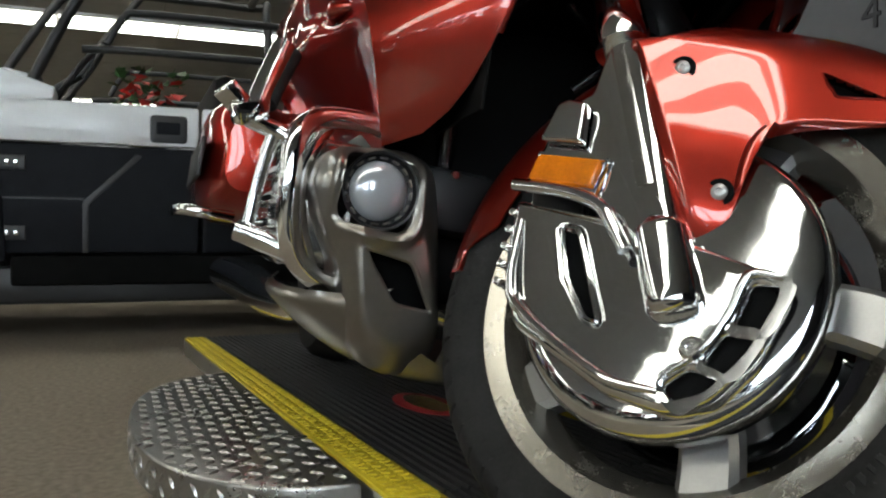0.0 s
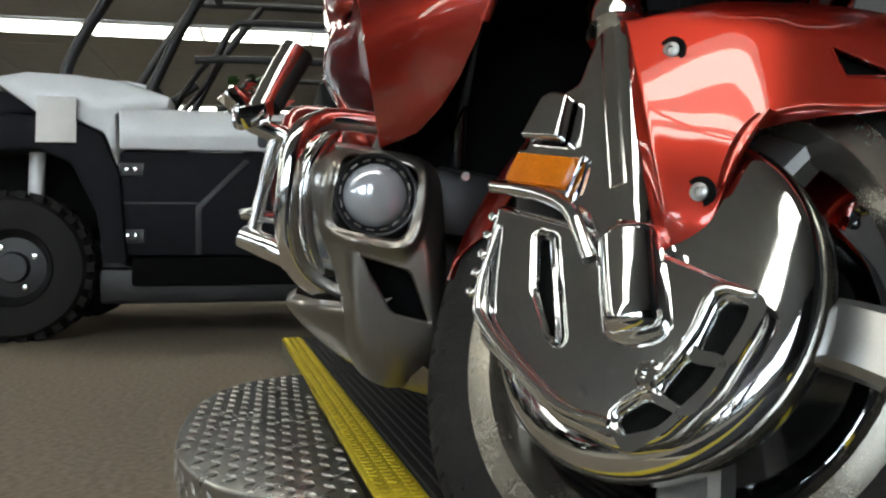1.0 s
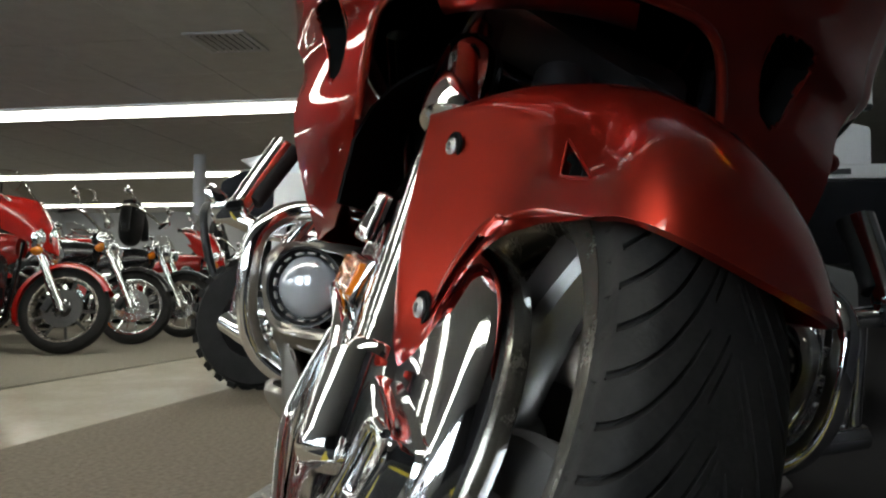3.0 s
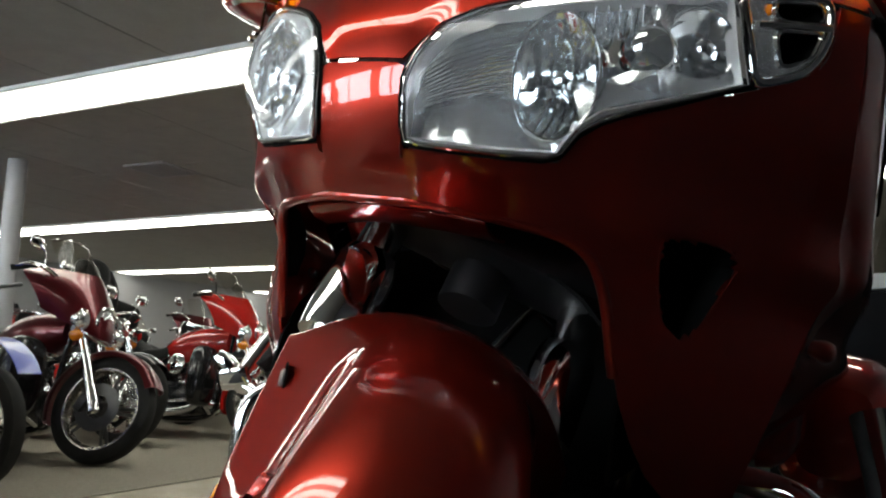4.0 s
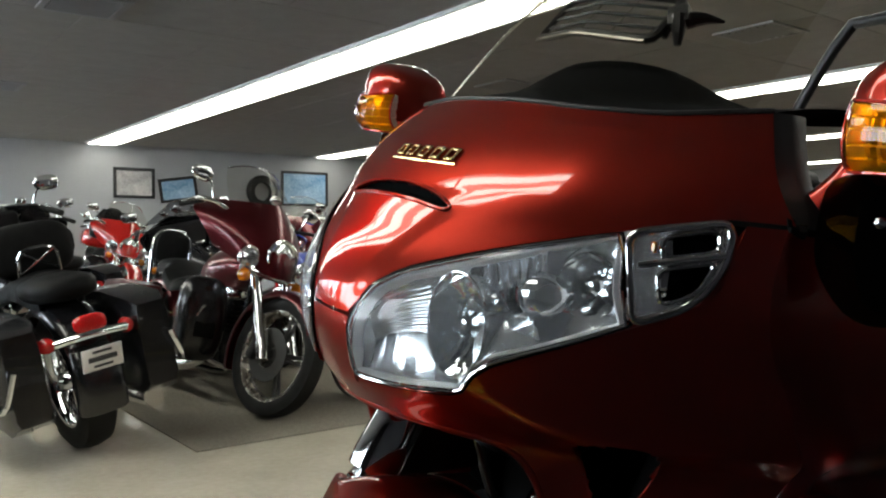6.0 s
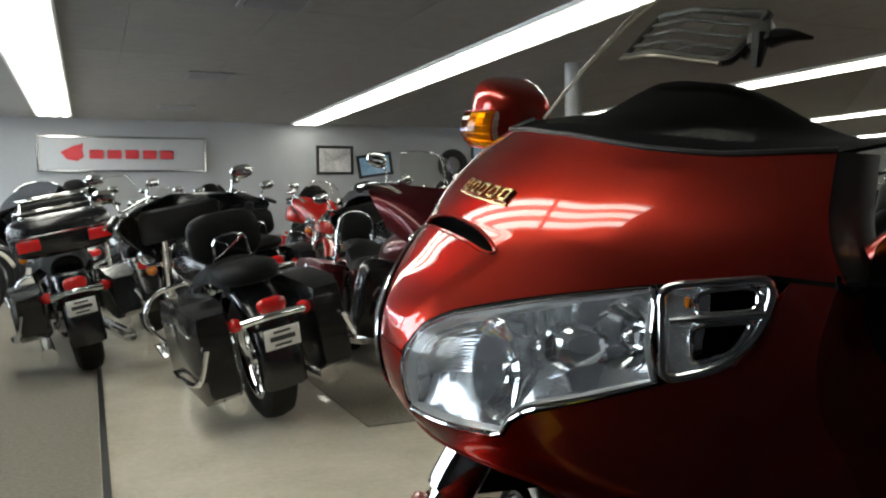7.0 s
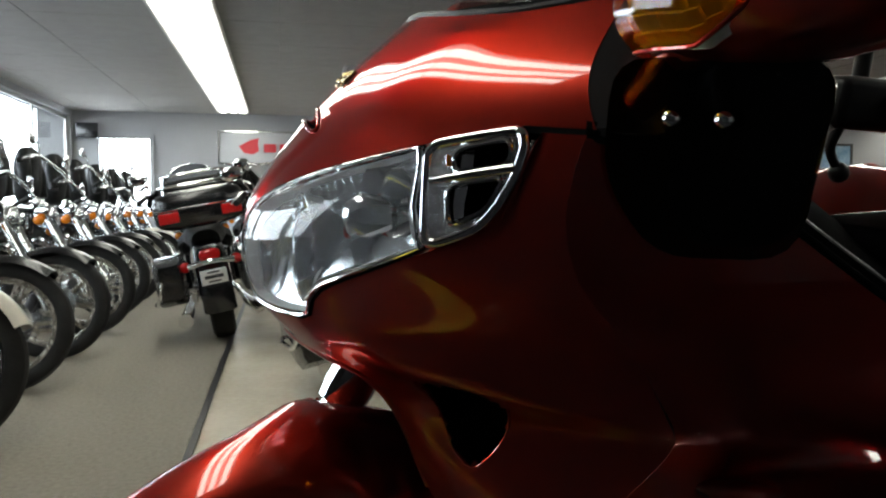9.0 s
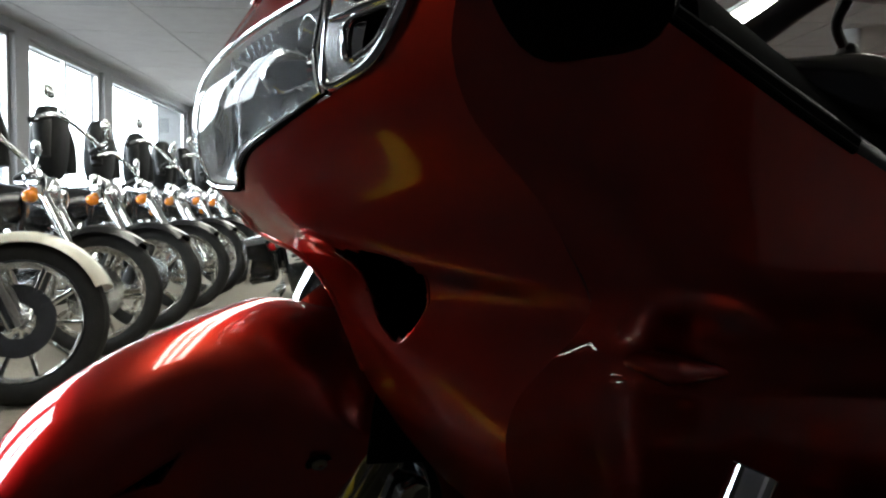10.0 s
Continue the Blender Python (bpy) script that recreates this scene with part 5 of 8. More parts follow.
        front("reflector_frame", tube([(x, s * 0.142, z) for x, z in ((-0.174, 0.113), (-0.082, 0.112), (-0.084, 0.072), (-0.177, 0.073))], 0.0035, 6, 1, loop=True), CHROME, "", parent=leg)
    cover = front("disc_cover", lathe([(0.170, s * 0.052), (0.1735, s * 0.064), (0.1725, s * 0.082), (0.167, s * 0.094), (0.158, s * 0.0995), (0.145, s * 0.1025), (0.12, s * 0.1055), (0.06, s * 0.107), (0.0, s * 0.108)], 96, SIDEWAYS), CHROME, "chrome brake disc cover", parent=None)
    pod = [(-0.196, 0.058), (-0.186, 0.0), (-0.168, -0.052), (-0.136, -0.095), (-0.003, -0.139), (0.068, -0.141), (0.107, -0.119), (0.136, -0.068), (0.149, -0.01), (0.147, 0.012), (0.106, 0.024), (0.06, 0.032), (0.0, 0.042), (-0.06, 0.05)]
    slot = [(-0.116, 0.028), (-0.092, 0.028), (-0.03, -0.07), (-0.046, -0.07), (-0.086, -0.03)]
    w1, w2, w3 = [(0.112, 0.002), (0.143, 0.006), (0.134, -0.04), (0.108, -0.043)], [(0.1, -0.052), (0.13, -0.049), (0.118, -0.086), (0.089, -0.083)], [(0.077, -0.094), (0.106, -0.097), (0.08, -0.13), (0.058, -0.116)]
    front("cover_pod", flat(pod, 0.09, 0.128, 0.010, holes=[slot, w1, w2, w3], r=0.012), CHROME, "chrome cover with slots", 60, parent=cover)
    # flat black sheet in place of the shaded depth behind the slots
    front("pod_shade", flat([(-0.18, 0.045), (-0.16, -0.05), (-0.13, -0.085), (0.0, -0.128), (0.07, -0.132), (0.13, -0.07), (0.14, 0.0), (0.06, 0.02)], 0.109, 0.112, 0.0), MATBLACK, "black sheet for the shade behind the slots", parent=cover)
    # raised bands along the pod's arms
    front("band", tube([(-0.175, s * 0.128, 0.03), (-0.152, s * 0.136, -0.048), (-0.12, s * 0.136, -0.08), (-0.01, s * 0.132, -0.122), (0.055, s * 0.128, -0.122)], [0.004, 0.006, 0.0065, 0.006, 0.004], 10, 6), CHROME, "raised chrome band", parent=cover)
    front("band", tube([(0.058, s * 0.127, -0.102), (0.086, s * 0.128, -0.07), (0.1, s * 0.129, -0.03), (0.107, s * 0.129, 0.01), (0.138, s * 0.127, 0.014)], [0.003, 0.005, 0.0055, 0.006, 0.004], 10, 6), CHROME, "raised chrome band", parent=cover)
    for w in (slot,):
        front("slot_rim", tube([(x, s * 0.1275, z) for x, z in rounded(w, 0.006, 2)], 0.0035, 8, 1, loop=True), CHROME, "", parent=cover)
    cap = base + Vector((0.008, s * 0.014, -0.004))
    front("fork_cap", tube([cap + ax * 0.045, cap + ax * 0.0, cap - ax * 0.038, cap - ax * 0.048, cap - ax * 0.0505], [0.029, 0.03, 0.029, 0.021, 0.005], 28, 3), CHROME, "rounded chrome fork end", parent=leg)
    front("hub_bolt", lathe([(0.013, 0.0), (0.013, 0.003), (0.0105, 0.005), (0.009, 0.0065), (0.005, 0.0065), (0.0045, 0.003), (0.0, 0.003)], 20, Matrix.Translation((0.075, s * 0.127, -0.073)) @ (SIDEWAYS if s > 0 else SIDEWAYS.inverted())), BRUSHED, "steel socket bolt", parent=cover)
    front("edge_teeth", merge(*[boxbm((0.012, 0.02, 0.01), Matrix.Translation((-0.194 + 0.011 * k * 0.35, s * 0.118, 0.04 - k * 0.022)) @ pose(0, 0, 0, 0, 20, 0), 0.003) for k in range(5)]), CHROME, "", parent=cover)


fork(-1)
fork(1)
# bridge and dark parts between the fork legs
front("fork_bridge", boxbm((0.09, 0.27, 0.05), pose(-0.215, 0, 0.43, 0, -29, 0), 0.015), BLACK, "black fork bridge")
front("steering_head", tube([(-0.2, 0, 0.36), (-0.36, 0, 0.68)], 0.035, 20, 2), BLACK, "black steering head")
front("brake_line", tube([(-0.13, -0.12, 0.33), (-0.18, -0.135, 0.37), (-0.2, -0.12, 0.45), (-0.25, -0.06, 0.52)], 0.006, 8, 8), BLACK, "black brake hose")
front("brake_line", tube([(-0.13, 0.12, 0.33), (-0.18, 0.13, 0.37), (-0.2, 0.11, 0.45), (-0.25, 0.06, 0.52)], 0.006, 8, 8), BLACK, "black brake hose")
front("caliper", boxbm((0.07, 0.05, 0.1), pose(-0.15, -0.085, 0.06, 0, -25, 0), 0.012), BLACK, "black brake caliper")
front("caliper", boxbm((0.07, 0.05, 0.1), pose(-0.15, 0.085, 0.06, 0, -25, 0), 0.012), BLACK, "black brake caliper")

# inside of the fairing
part("lip_return", thicken(grid([[(cowl_x(y, 0.72) - dx, y, z0 - 0.5 * y * y) for y in [-0.1 + 0.0125 * k for k in range(17)]] for dx, z0 in ((0.012, 0.727), (0.025, 0.72), (0.045, 0.716), (0.06, 0.718))]), 0.003), RED, bike, "red inner return of the cowl lip")
part("hose", tube([(-0.3, 0.16, 0.76), (-0.29, 0.13, 0.7), (-0.33, 0.06, 0.66), (-0.36, 0.0, 0.6)], 0.008, 10, 8), GLOSSBLACK, bike, "black hose")
part("hose", tube([(-0.3, -0.08, 0.76), (-0.28, -0.06, 0.7), (-0.33, 0.02, 0.68), (-0.36, 0.1, 0.62)], 0.007, 10, 8), GLOSSBLACK, bike, "black hose")
liner = []
for i in range(17):
    a = math.pi * i / 16
    liner.append([(-0.16 - 0.3 * q - 0.05 * math.sin(a), 0.215 * math.cos(a) * (1 - 0.12 * q), 0.5 + 0.215 * math.sin(a) ** 0.6 * (1 - 0.1 * q)) for q in (0.1, 0.4, 0.7, 1.0)])
part("inner_liner", thicken(grid(liner), 0.004), MATBLACK, bike, "black inner liner")
part("splash_plate", boxbm((0.01, 0.5, 0.4), pose(-0.43, 0, 0.64), 0.002), MATBLACK, bike, "black plate behind the fork")
part("splash_roof", boxbm((0.3, 0.36, 0.008), pose(-0.29, 0, 0.775, 0, 4, 0), 0.002), MATBLACK, bike, "black plate under the lamps")
part("radiator", boxbm((0.05, 0.4, 0.3), pose(-0.5, 0, 0.55, 0, -8, 0), 0.01), MATBLACK, bike, "black radiator")
for s in (-1, 1):
    part("inner_frame", tube([(-0.25, s * 0.19, 0.72), (-0.36, s * 0.19, 0.6), (-0.42, s * 0.17, 0.45)], 0.014, 10, 6), GLOSSBLACK, bike, "black frame tube")


def engine_side(s):
    """Grey cowl with its round lamp, crash bar and foot peg of one side."""
    def flat_x(pts, x0, th, bev, holes=(), r=0.01, segs=3):
        m = Matrix(((0, 0, 1, x0 - th), (s, 0, 0, 0), (0, 1, 0, 0), (0, 0, 0, 1)))
        return plate(rounded(pts, r), th, holes=[rounded(h, 0.012, 4) for h in holes], bevel=bev, segs=segs, at=m)
    body = [(0.362, 0.445), (0.24, 0.458), (0.2, 0.44), (0.175, 0.32), (0.155, 0.17), (0.22, 0.125), (0.285, 0.15), (0.322, 0.28), (0.355, 0.335), (0.376, 0.395)]
    opening = [(0.303, 0.312), (0.226, 0.3), (0.186, 0.228), (0.248, 0.234)]
    # domed shell round the lamp; the outline is swept about the lamp's centre
    line = rounded(body, 0.035, 6)
    line = [(lerp(line[k][0], line[(k + 1) % len(line)][0], j / 12), lerp(line[k][1], line[(k + 1) % len(line)][1], j / 12)) for k in range(len(line)) for j in range(12)]
    polar = sorted((math.atan2(z - 0.39, y - 0.2885), math.hypot(y - 0.2885, z - 0.39)) for y, z in line)
    polar = [(a - 2 * math.pi, r) for a, r in polar] + polar + [(a + 2 * math.pi, r) for a, r in polar]
    rows = []
    for q in [-0.06, -0.03] + [i / 30 for i in range(31)] + [1.03, 1.06]:
        row = []
        for k in range(144):
            a = 2 * math.pi * k / 144 - math.pi
            far = float(np.interp(a, [w[0] for w in polar], [w[1] for w in polar]))
            sq = 0.0535 / max(abs(math.cos(a - 0.05)) ** 5 + abs(math.sin(a - 0.05)) ** 5, 0.3) ** 0.2
            r = lerp(sq, far, min(1.0, max(0.0, q)))
            edge = max(0.0, far - r)
            x = -0.326 - 0.045 * max(0.0, 1 - edge / 0.06) ** 2.2 - 0.1 * max(0.0, q - 1) / 0.06
            x += 0.009 * math.exp(-((r - sq - 0.012) / 0.008) ** 2) - 0.1 * max(0.0, r - 0.1) ** 2
            x -= 0.35 * max(0.0, -q)
            row.append((x, s * (0.2885 + r * math.cos(a)), 0.39 + r * math.sin(a)))
        rows.append(row)
    shell = grid(rows, loop_v=True)

    def inside(y, z):
        hits = 0
        for (y0, z0), (y1, z1) in zip(opening, opening[1:] + opening[:1]):
            if (z0 > z) != (z1 > z) and y < y0 + (z - z0) * (y1 - y0) / (z1 - z0):
                hits += 1
        return hits % 2 == 1
    gone = [f for f in shell.faces if inside(s * f.calc_center_median().y, f.calc_center_median().z)]
    bmesh.ops.delete(shell, geom=gone, context="FACES")
    eng = part("engine_cowl", thicken(shell, 0.003, (1, 0, 0)), TITAN, bike, "grey metallic engine cowl", angle=60)
    # flat black sheet in place of the shaded hollow inside the cowl
    part("cowl_shade", flat_x([(0.318, 0.326), (0.208, 0.315), (0.168, 0.214), (0.266, 0.218)], -0.385, 0.004, 0), MATBLACK, eng, "black sheet for the shade in the opening")
    part("opening_rim", tube([(-0.331 - 0.1 * max(0.0, math.hypot(y - 0.2885, z - 0.39) - 0.1) ** 2, s * y, z) for y, z in rounded(opening, 0.012, 4)], 0.005, 10, 2, loop=True), TITAN, eng)
    c = (-0.338, s * 0.2885, 0.390)
    part("lamp_recess", lathe([(0.0, -0.004), (0.044, -0.004), (0.05, 0.0), (0.052, 0.012), (0.055, 0.013)], 40, Matrix.Translation(c) @ FORWARD), BLACK, eng, "dark lamp recess")
    part("fog_lamp", lathe([(0.0, 0.021), (0.012, 0.0203), (0.024, 0.017), (0.034, 0.012), (0.041, 0.005), (0.0425, -0.002)], 40, Matrix.Translation(c) @ FORWARD), mat("fog_lamp_glass", (0.42, 0.44, 0.48), rough=0.12, metal=0.35, var=0.05, scale=30, coat=1.0), eng, "round grey glass lamp")
    for k in range(16):
        a = 2 * math.pi * k / 16
        part("lamp_tab", boxbm((0.006, 0.011, 0.0035), Matrix.Translation((c[0] + 0.003, c[1] + s * 0.0465 * math.cos(a), c[2] + 0.0465 * math.sin(a))) @ pose(0, 0, 0, s * math.degrees(a) + 90, 0, 0), 0.001, 1), TITAN, eng)
    part("cowl_bolt", lathe([(0.0, 0.006), (0.006, 0.006), (0.008, 0.003), (0.008, -0.003)], 16, Matrix.Translation((-0.385, s * 0.163, 0.439)) @ FORWARD), BRUSHED, eng, "steel bolt")
    part("cowl_bolt", lathe([(0.0, 0.006), (0.006, 0.006), (0.008, 0.003), (0.008, -0.003)], 16, Matrix.Translation((-0.335, s * 0.262, 0.205)) @ FORWARD), BRUSHED, eng, "steel bolt")
    part("black_bracket", boxbm((0.12, 0.13, 0.1), pose(-0.45, s * 0.15, 0.4, 0, 0, 0), 0.02), BLACK, eng, "black engine bracket")
    # cylinder head behind the bar
    head = part("cylinder_head", boxbm((0.3, 0.14, 0.2), pose(-0.6, s * 0.33, 0.37), 0.03), BRUSHED, bike, "bright finned cylinder head")
    for k in range(5):
        part("fin", boxbm((0.26, 0.012, 0.18), pose(-0.6, s * (0.405 + 0.0), 0.37) @ pose(0, 0, -0.08 + 0.04 * k, 90, 0, 0) @ Matrix.Diagonal((1, 1, 0.12, 1)), 0.004), CHROME, head)
    for k in range(6):
        part("head_bolt", lathe([(0, 0.012), (0.009, 0.011), (0.011, 0.004), (0.011, -0.006)], 12, Matrix.Translation((-0.47 - 0.004 * k, s * 0.39, 0.28 + 0.034 * k)) @ FORWARD), CHROME, head, "chrome bolt")
    bar = part("crash_bar", tube([(-0.46, s * 0.21, 0.492), (-0.445, s * 0.29, 0.5), (-0.435, s * 0.365, 0.492), (-0.405, s * 0.402, 0.455), (-0.394, s * 0.404, 0.40), (-0.4, s * 0.398, 0.33), (-0.415, s * 0.372, 0.275), (-0.43, s * 0.31, 0.245), (-0.45, s * 0.2, 0.235)], 0.0165, 18, 8), CHROME, bike, "curved chrome crash bar")
    part("cross_bar", tube([(-0.46, s * 0.35, 0.485), (-0.445, s * 0.38, 0.42), (-0.445, s * 0.375, 0.34), (-0.46, s * 0.345, 0.27)], 0.012, 14, 8), CHROME, bar, "inner chrome bar")
    # folding foot peg on its arm
    peg = part("highway_peg", tube([(-0.445, s * 0.46, 0.487), (-0.47, s * 0.448, 0.535), (-0.5, s * 0.428, 0.6)], 0.0185, 18, 4), CHROME, bike, "chrome highway foot peg")
    part("peg_rubber", tube([(-0.456, s * 0.446, 0.50), (-0.478, s * 0.433, 0.54), (-0.506, s * 0.414, 0.594)], 0.0165, 14, 4), RUBBER, peg, "black peg rubber")
    part("peg_clevis", boxbm((0.03, 0.05, 0.034), pose(-0.435, s * 0.47, 0.48, 20, 10, 20), 0.006), CHROME, peg)
    part("peg_toe", boxbm((0.045, 0.035, 0.02), pose(-0.44, s * 0.497, 0.498, s * 35, -10, 20), 0.004), CHROME, peg)
    part("peg_bolt", lathe([(0.011, 0), (0.011, 0.005), (0.008, 0.007), (0.004, 0.007), (0.004, 0.003), (0, 0.003)], 14, Matrix.Translation((-0.43, s * 0.484, 0.471)) @ FORWARD), CHROME, peg)
    part("peg_clamp", tube([(-0.44, s * 0.47, 0.472), (-0.445, s * 0.43, 0.462), (-0.44, s * 0.405, 0.455)], 0.014, 14, 4), CHROME, peg)
    part("peg_arm", tube([(-0.445, s * 0.43, 0.455), (-0.455, s * 0.44, 0.38), (-0.46, s * 0.445, 0.31)], [0.011, 0.009, 0.011], 12, 4), CHROME, peg, "chrome peg arm")
    part("peg_foot", tube([(-0.46, s * 0.46, 0.31), (-0.445, s * 0.42, 0.3), (-0.43, s * 0.38, 0.285)], [0.016, 0.018, 0.014], 14, 4), CHROME, peg)


engine_side(-1)
engine_side(1)

# belly, exhaust and the rest behind
rows = []
for x, k, up in ((-0.345, 0.66, 0.04), (-0.352, 0.74, 0.018), (-0.37, 0.82, 0.006), (-0.41, 0.93, 0.0), (-0.47, 1.0, 0.0), (-0.6, 1.0, 0.004), (-0.75, 0.96, 0.012), (-0.95, 0.85, 0.03)):
    half = [(0.0, 0.119), (0.1, 0.12), (0.2, 0.124), (0.27, 0.143), (0.325, 0.172), (0.37, 0.206), (0.385, 0.225), (0.372, 0.238)]
    pts = [(-y, z) for y, z in reversed(half[1:])] + half
    rows.append([(x, p.x * k, p.y + up * (1 - min(1.0, abs(p.x) / 0.3) * 0.5)) for p in curve([(y, z, 0) for y, z in pts], 4)])
hull = grid([[Vector(p) for p in r] for r in rows])
part("belly_pan", thicken(hull, 0.004, (0, 0, -1)), TITAN, bike, "grey metallic belly cover", angle=60)
nose = [p for p in rows[0] if abs(p[1]) < 0.175]
part("belly_front", thicken(grid([nose, [(x + 0.004, y * 0.9, z + 0.04) for x, y, z in nose], [(x + 0.002, y * 0.85, z + 0.09) for x, y, z in nose]]), 0.004), TITAN, bike, "grey belly front", angle=60)
for s in (-1, 1):
    part("exhaust_pipe", tube([(-0.5, s * 0.3, 0.24), (-0.7, s * 0.3, 0.2), (-1.1, s * 0.3, 0.19), (-1.5, s * 0.3, 0.2), (-2.0, s * 0.32, 0.21)], [0.025, 0.03, 0.045, 0.055, 0.055], 20, 5), CHROME, bike, "chrome exhaust pipe")
    rows = []
    for i in range(13):
        a = math.pi * i / 12
        ring = []
        for k in range(20):
            b = 2 * math.pi * k / 20
            e = 0.6
            ring.append((-1.62 - 0.36 * math.cos(a), s * (0.36 + 0.13 * math.copysign(abs(math.cos(b)) ** e, math.cos(b)) * math.sin(a) ** 0.45), 0.52 + 0.17 * math.copysign(abs(math.sin(b)) ** e, math.sin(b)) * math.sin(a) ** 0.45))
        rows.append(ring)
    bag = part("saddlebag", grid(rows, loop_v=True), RED, bike, "candy red saddlebag")
    part("bag_rail", tube([(-1.22, s * 0.4, 0.36), (-1.2, s * 0.5, 0.36), (-1.4, s * 0.53, 0.36), (-1.9, s * 0.52, 0.37)], 0.014, 12, 6), CHROME, bag, "chrome bag rail")
    part("bag_trim", boxbm((0.5, 0.012, 0.1), pose(-1.55, s * 0.487, 0.5), 0.005), BLACK, bag)
    part("knee_panel", boxbm((0.5, 0.12, 0.24), pose(-0.95, s * 0.27, 0.6), 0.05, 4), RED, bike, "candy red side cover")
part("engine_block", boxbm((0.5, 0.56, 0.34), pose(-0.75, 0, 0.4), 0.04), BLACK, bike, "dark engine block")
rows = []
for i in range(25):
    x = -0.62 - 1.2 * i / 24
    top = float(np.interp(i / 24, [0, 0.15, 0.35, 0.5, 0.6, 0.75, 1.0], [0.86, 0.94, 0.86, 0.76, 0.8, 0.86, 0.86]))
    w = float(np.interp(i / 24, [0, 0.2, 0.4, 0.6, 1.0], [0.16, 0.19, 0.14, 0.2, 0.2]))
    rows.append([(x, w * math.cos(math.pi * k / 12), 0.62 + (top - 0.62) * math.sin(math.pi * k / 12) ** 0.7) for k in range(13)])
part("seat", thicken(grid(rows[9:]), 0.01), LEATHER, bike, "black stitched leather seat")
part("tank_cover", thicken(grid(rows[:10]), 0.004), RED, bike, "candy red tank cover")
part("trunk", boxbm((0.4, 0.56, 0.32), pose(-1.85, 0, 0.95), 0.08, 4), RED, bike, "candy red top trunk")
part("passenger_backrest", boxbm((0.1, 0.4, 0.26), pose(-1.6, 0, 0.96, 0, -10, 0), 0.04, 3), LEATHER, bike, "black leather backrest")
part("rear_tyre", lathe([(0.2, -0.08), (0.23, -0.09), (0.29, -0.088), (0.312, -0.06), (0.32, 0), (0.312, 0.06), (0.29, 0.088), (0.23, 0.09), (0.2, 0.08)], 64, Matrix.Translation((-1.692, 0, 0.318)) @ SIDEWAYS, closed=True), DULLRUBBER, bike, "black rear tyre")
part("side_stand", tube([(-0.75, 0.2, 0.2), (-0.72, 0.3, 0.1), (-0.7, 0.36, 0.06)], 0.014, 10, 4), BLACK, bike, "black side stand")

# handlebar and controls
def handlebar(s, pts, box, ball, stem, grip):
    hb = part("handlebar", tube(pts, 0.016, 14, 6), BLACK, bike, "black handlebar")
    part("switch_box", boxbm((0.105, 0.055, 0.062), box, 0.013, 3), BLACK, hb, "black switch box")
    part("lever", tube([stem, (lerp(stem[0], ball[0], 0.5) + 0.012, lerp(stem[1], ball[1], 0.5), lerp(stem[2], ball[2], 0.5)), ball], [0.008, 0.006, 0.006], 10, 5), BLACK, hb, "black lever")
    part("lever_ball", lathe([(0, 0.0135), (0.006, 0.0121), (0.011, 0.008), (0.0135, 0), (0.011, -0.008), (0.006, -0.0121), (0, -0.0135)], 18, Matrix.Translation(ball)), BLACK, hb, "black ball end")
    part("grip", tube(grip, [0.018, 0.021, 0.02, 0.012], 18, 4), RUBBER, hb, "black rubber grip")
    part("mirror_post", tube([(box.translation.x + 0.01, box.translation.y, box.translation.z), (box.translation.x + 0.004, box.translation.y, box.translation.z + 0.09)], 0.010, 10, 1), BLACK, hb, "black accessory post")


handlebar(1, [(-0.44, 0.09, 0.86), (-0.52, 0.1, 0.895), (-0.60, 0.1, 0.942), (-0.683, 0.1, 0.998), (-0.76, 0.11, 1.015)], pose(-0.722, 0.1, 1.012, 0, -4, 4), (-0.728, 0.062, 0.926), (-0.715, 0.07, 0.985), [(-0.74, 0.12, 1.01), (-0.79, 0.16, 1.0), (-0.85, 0.2, 0.985), (-0.87, 0.21, 0.98)])
handlebar(-1, [(-0.44, -0.05, 0.88), (-0.46, -0.15, 0.95), (-0.5, -0.28, 1.03), (-0.53, -0.36, 1.05)], pose(-0.5, -0.27, 1.02, 0, 0, 70), (-0.47, -0.42, 1.02), (-0.46, -0.3, 1.03), [(-0.53, -0.34, 1.04), (-0.56, -0.38, 1.045), (-0.6, -0.45, 1.045), (-0.61, -0.46, 1.045)])
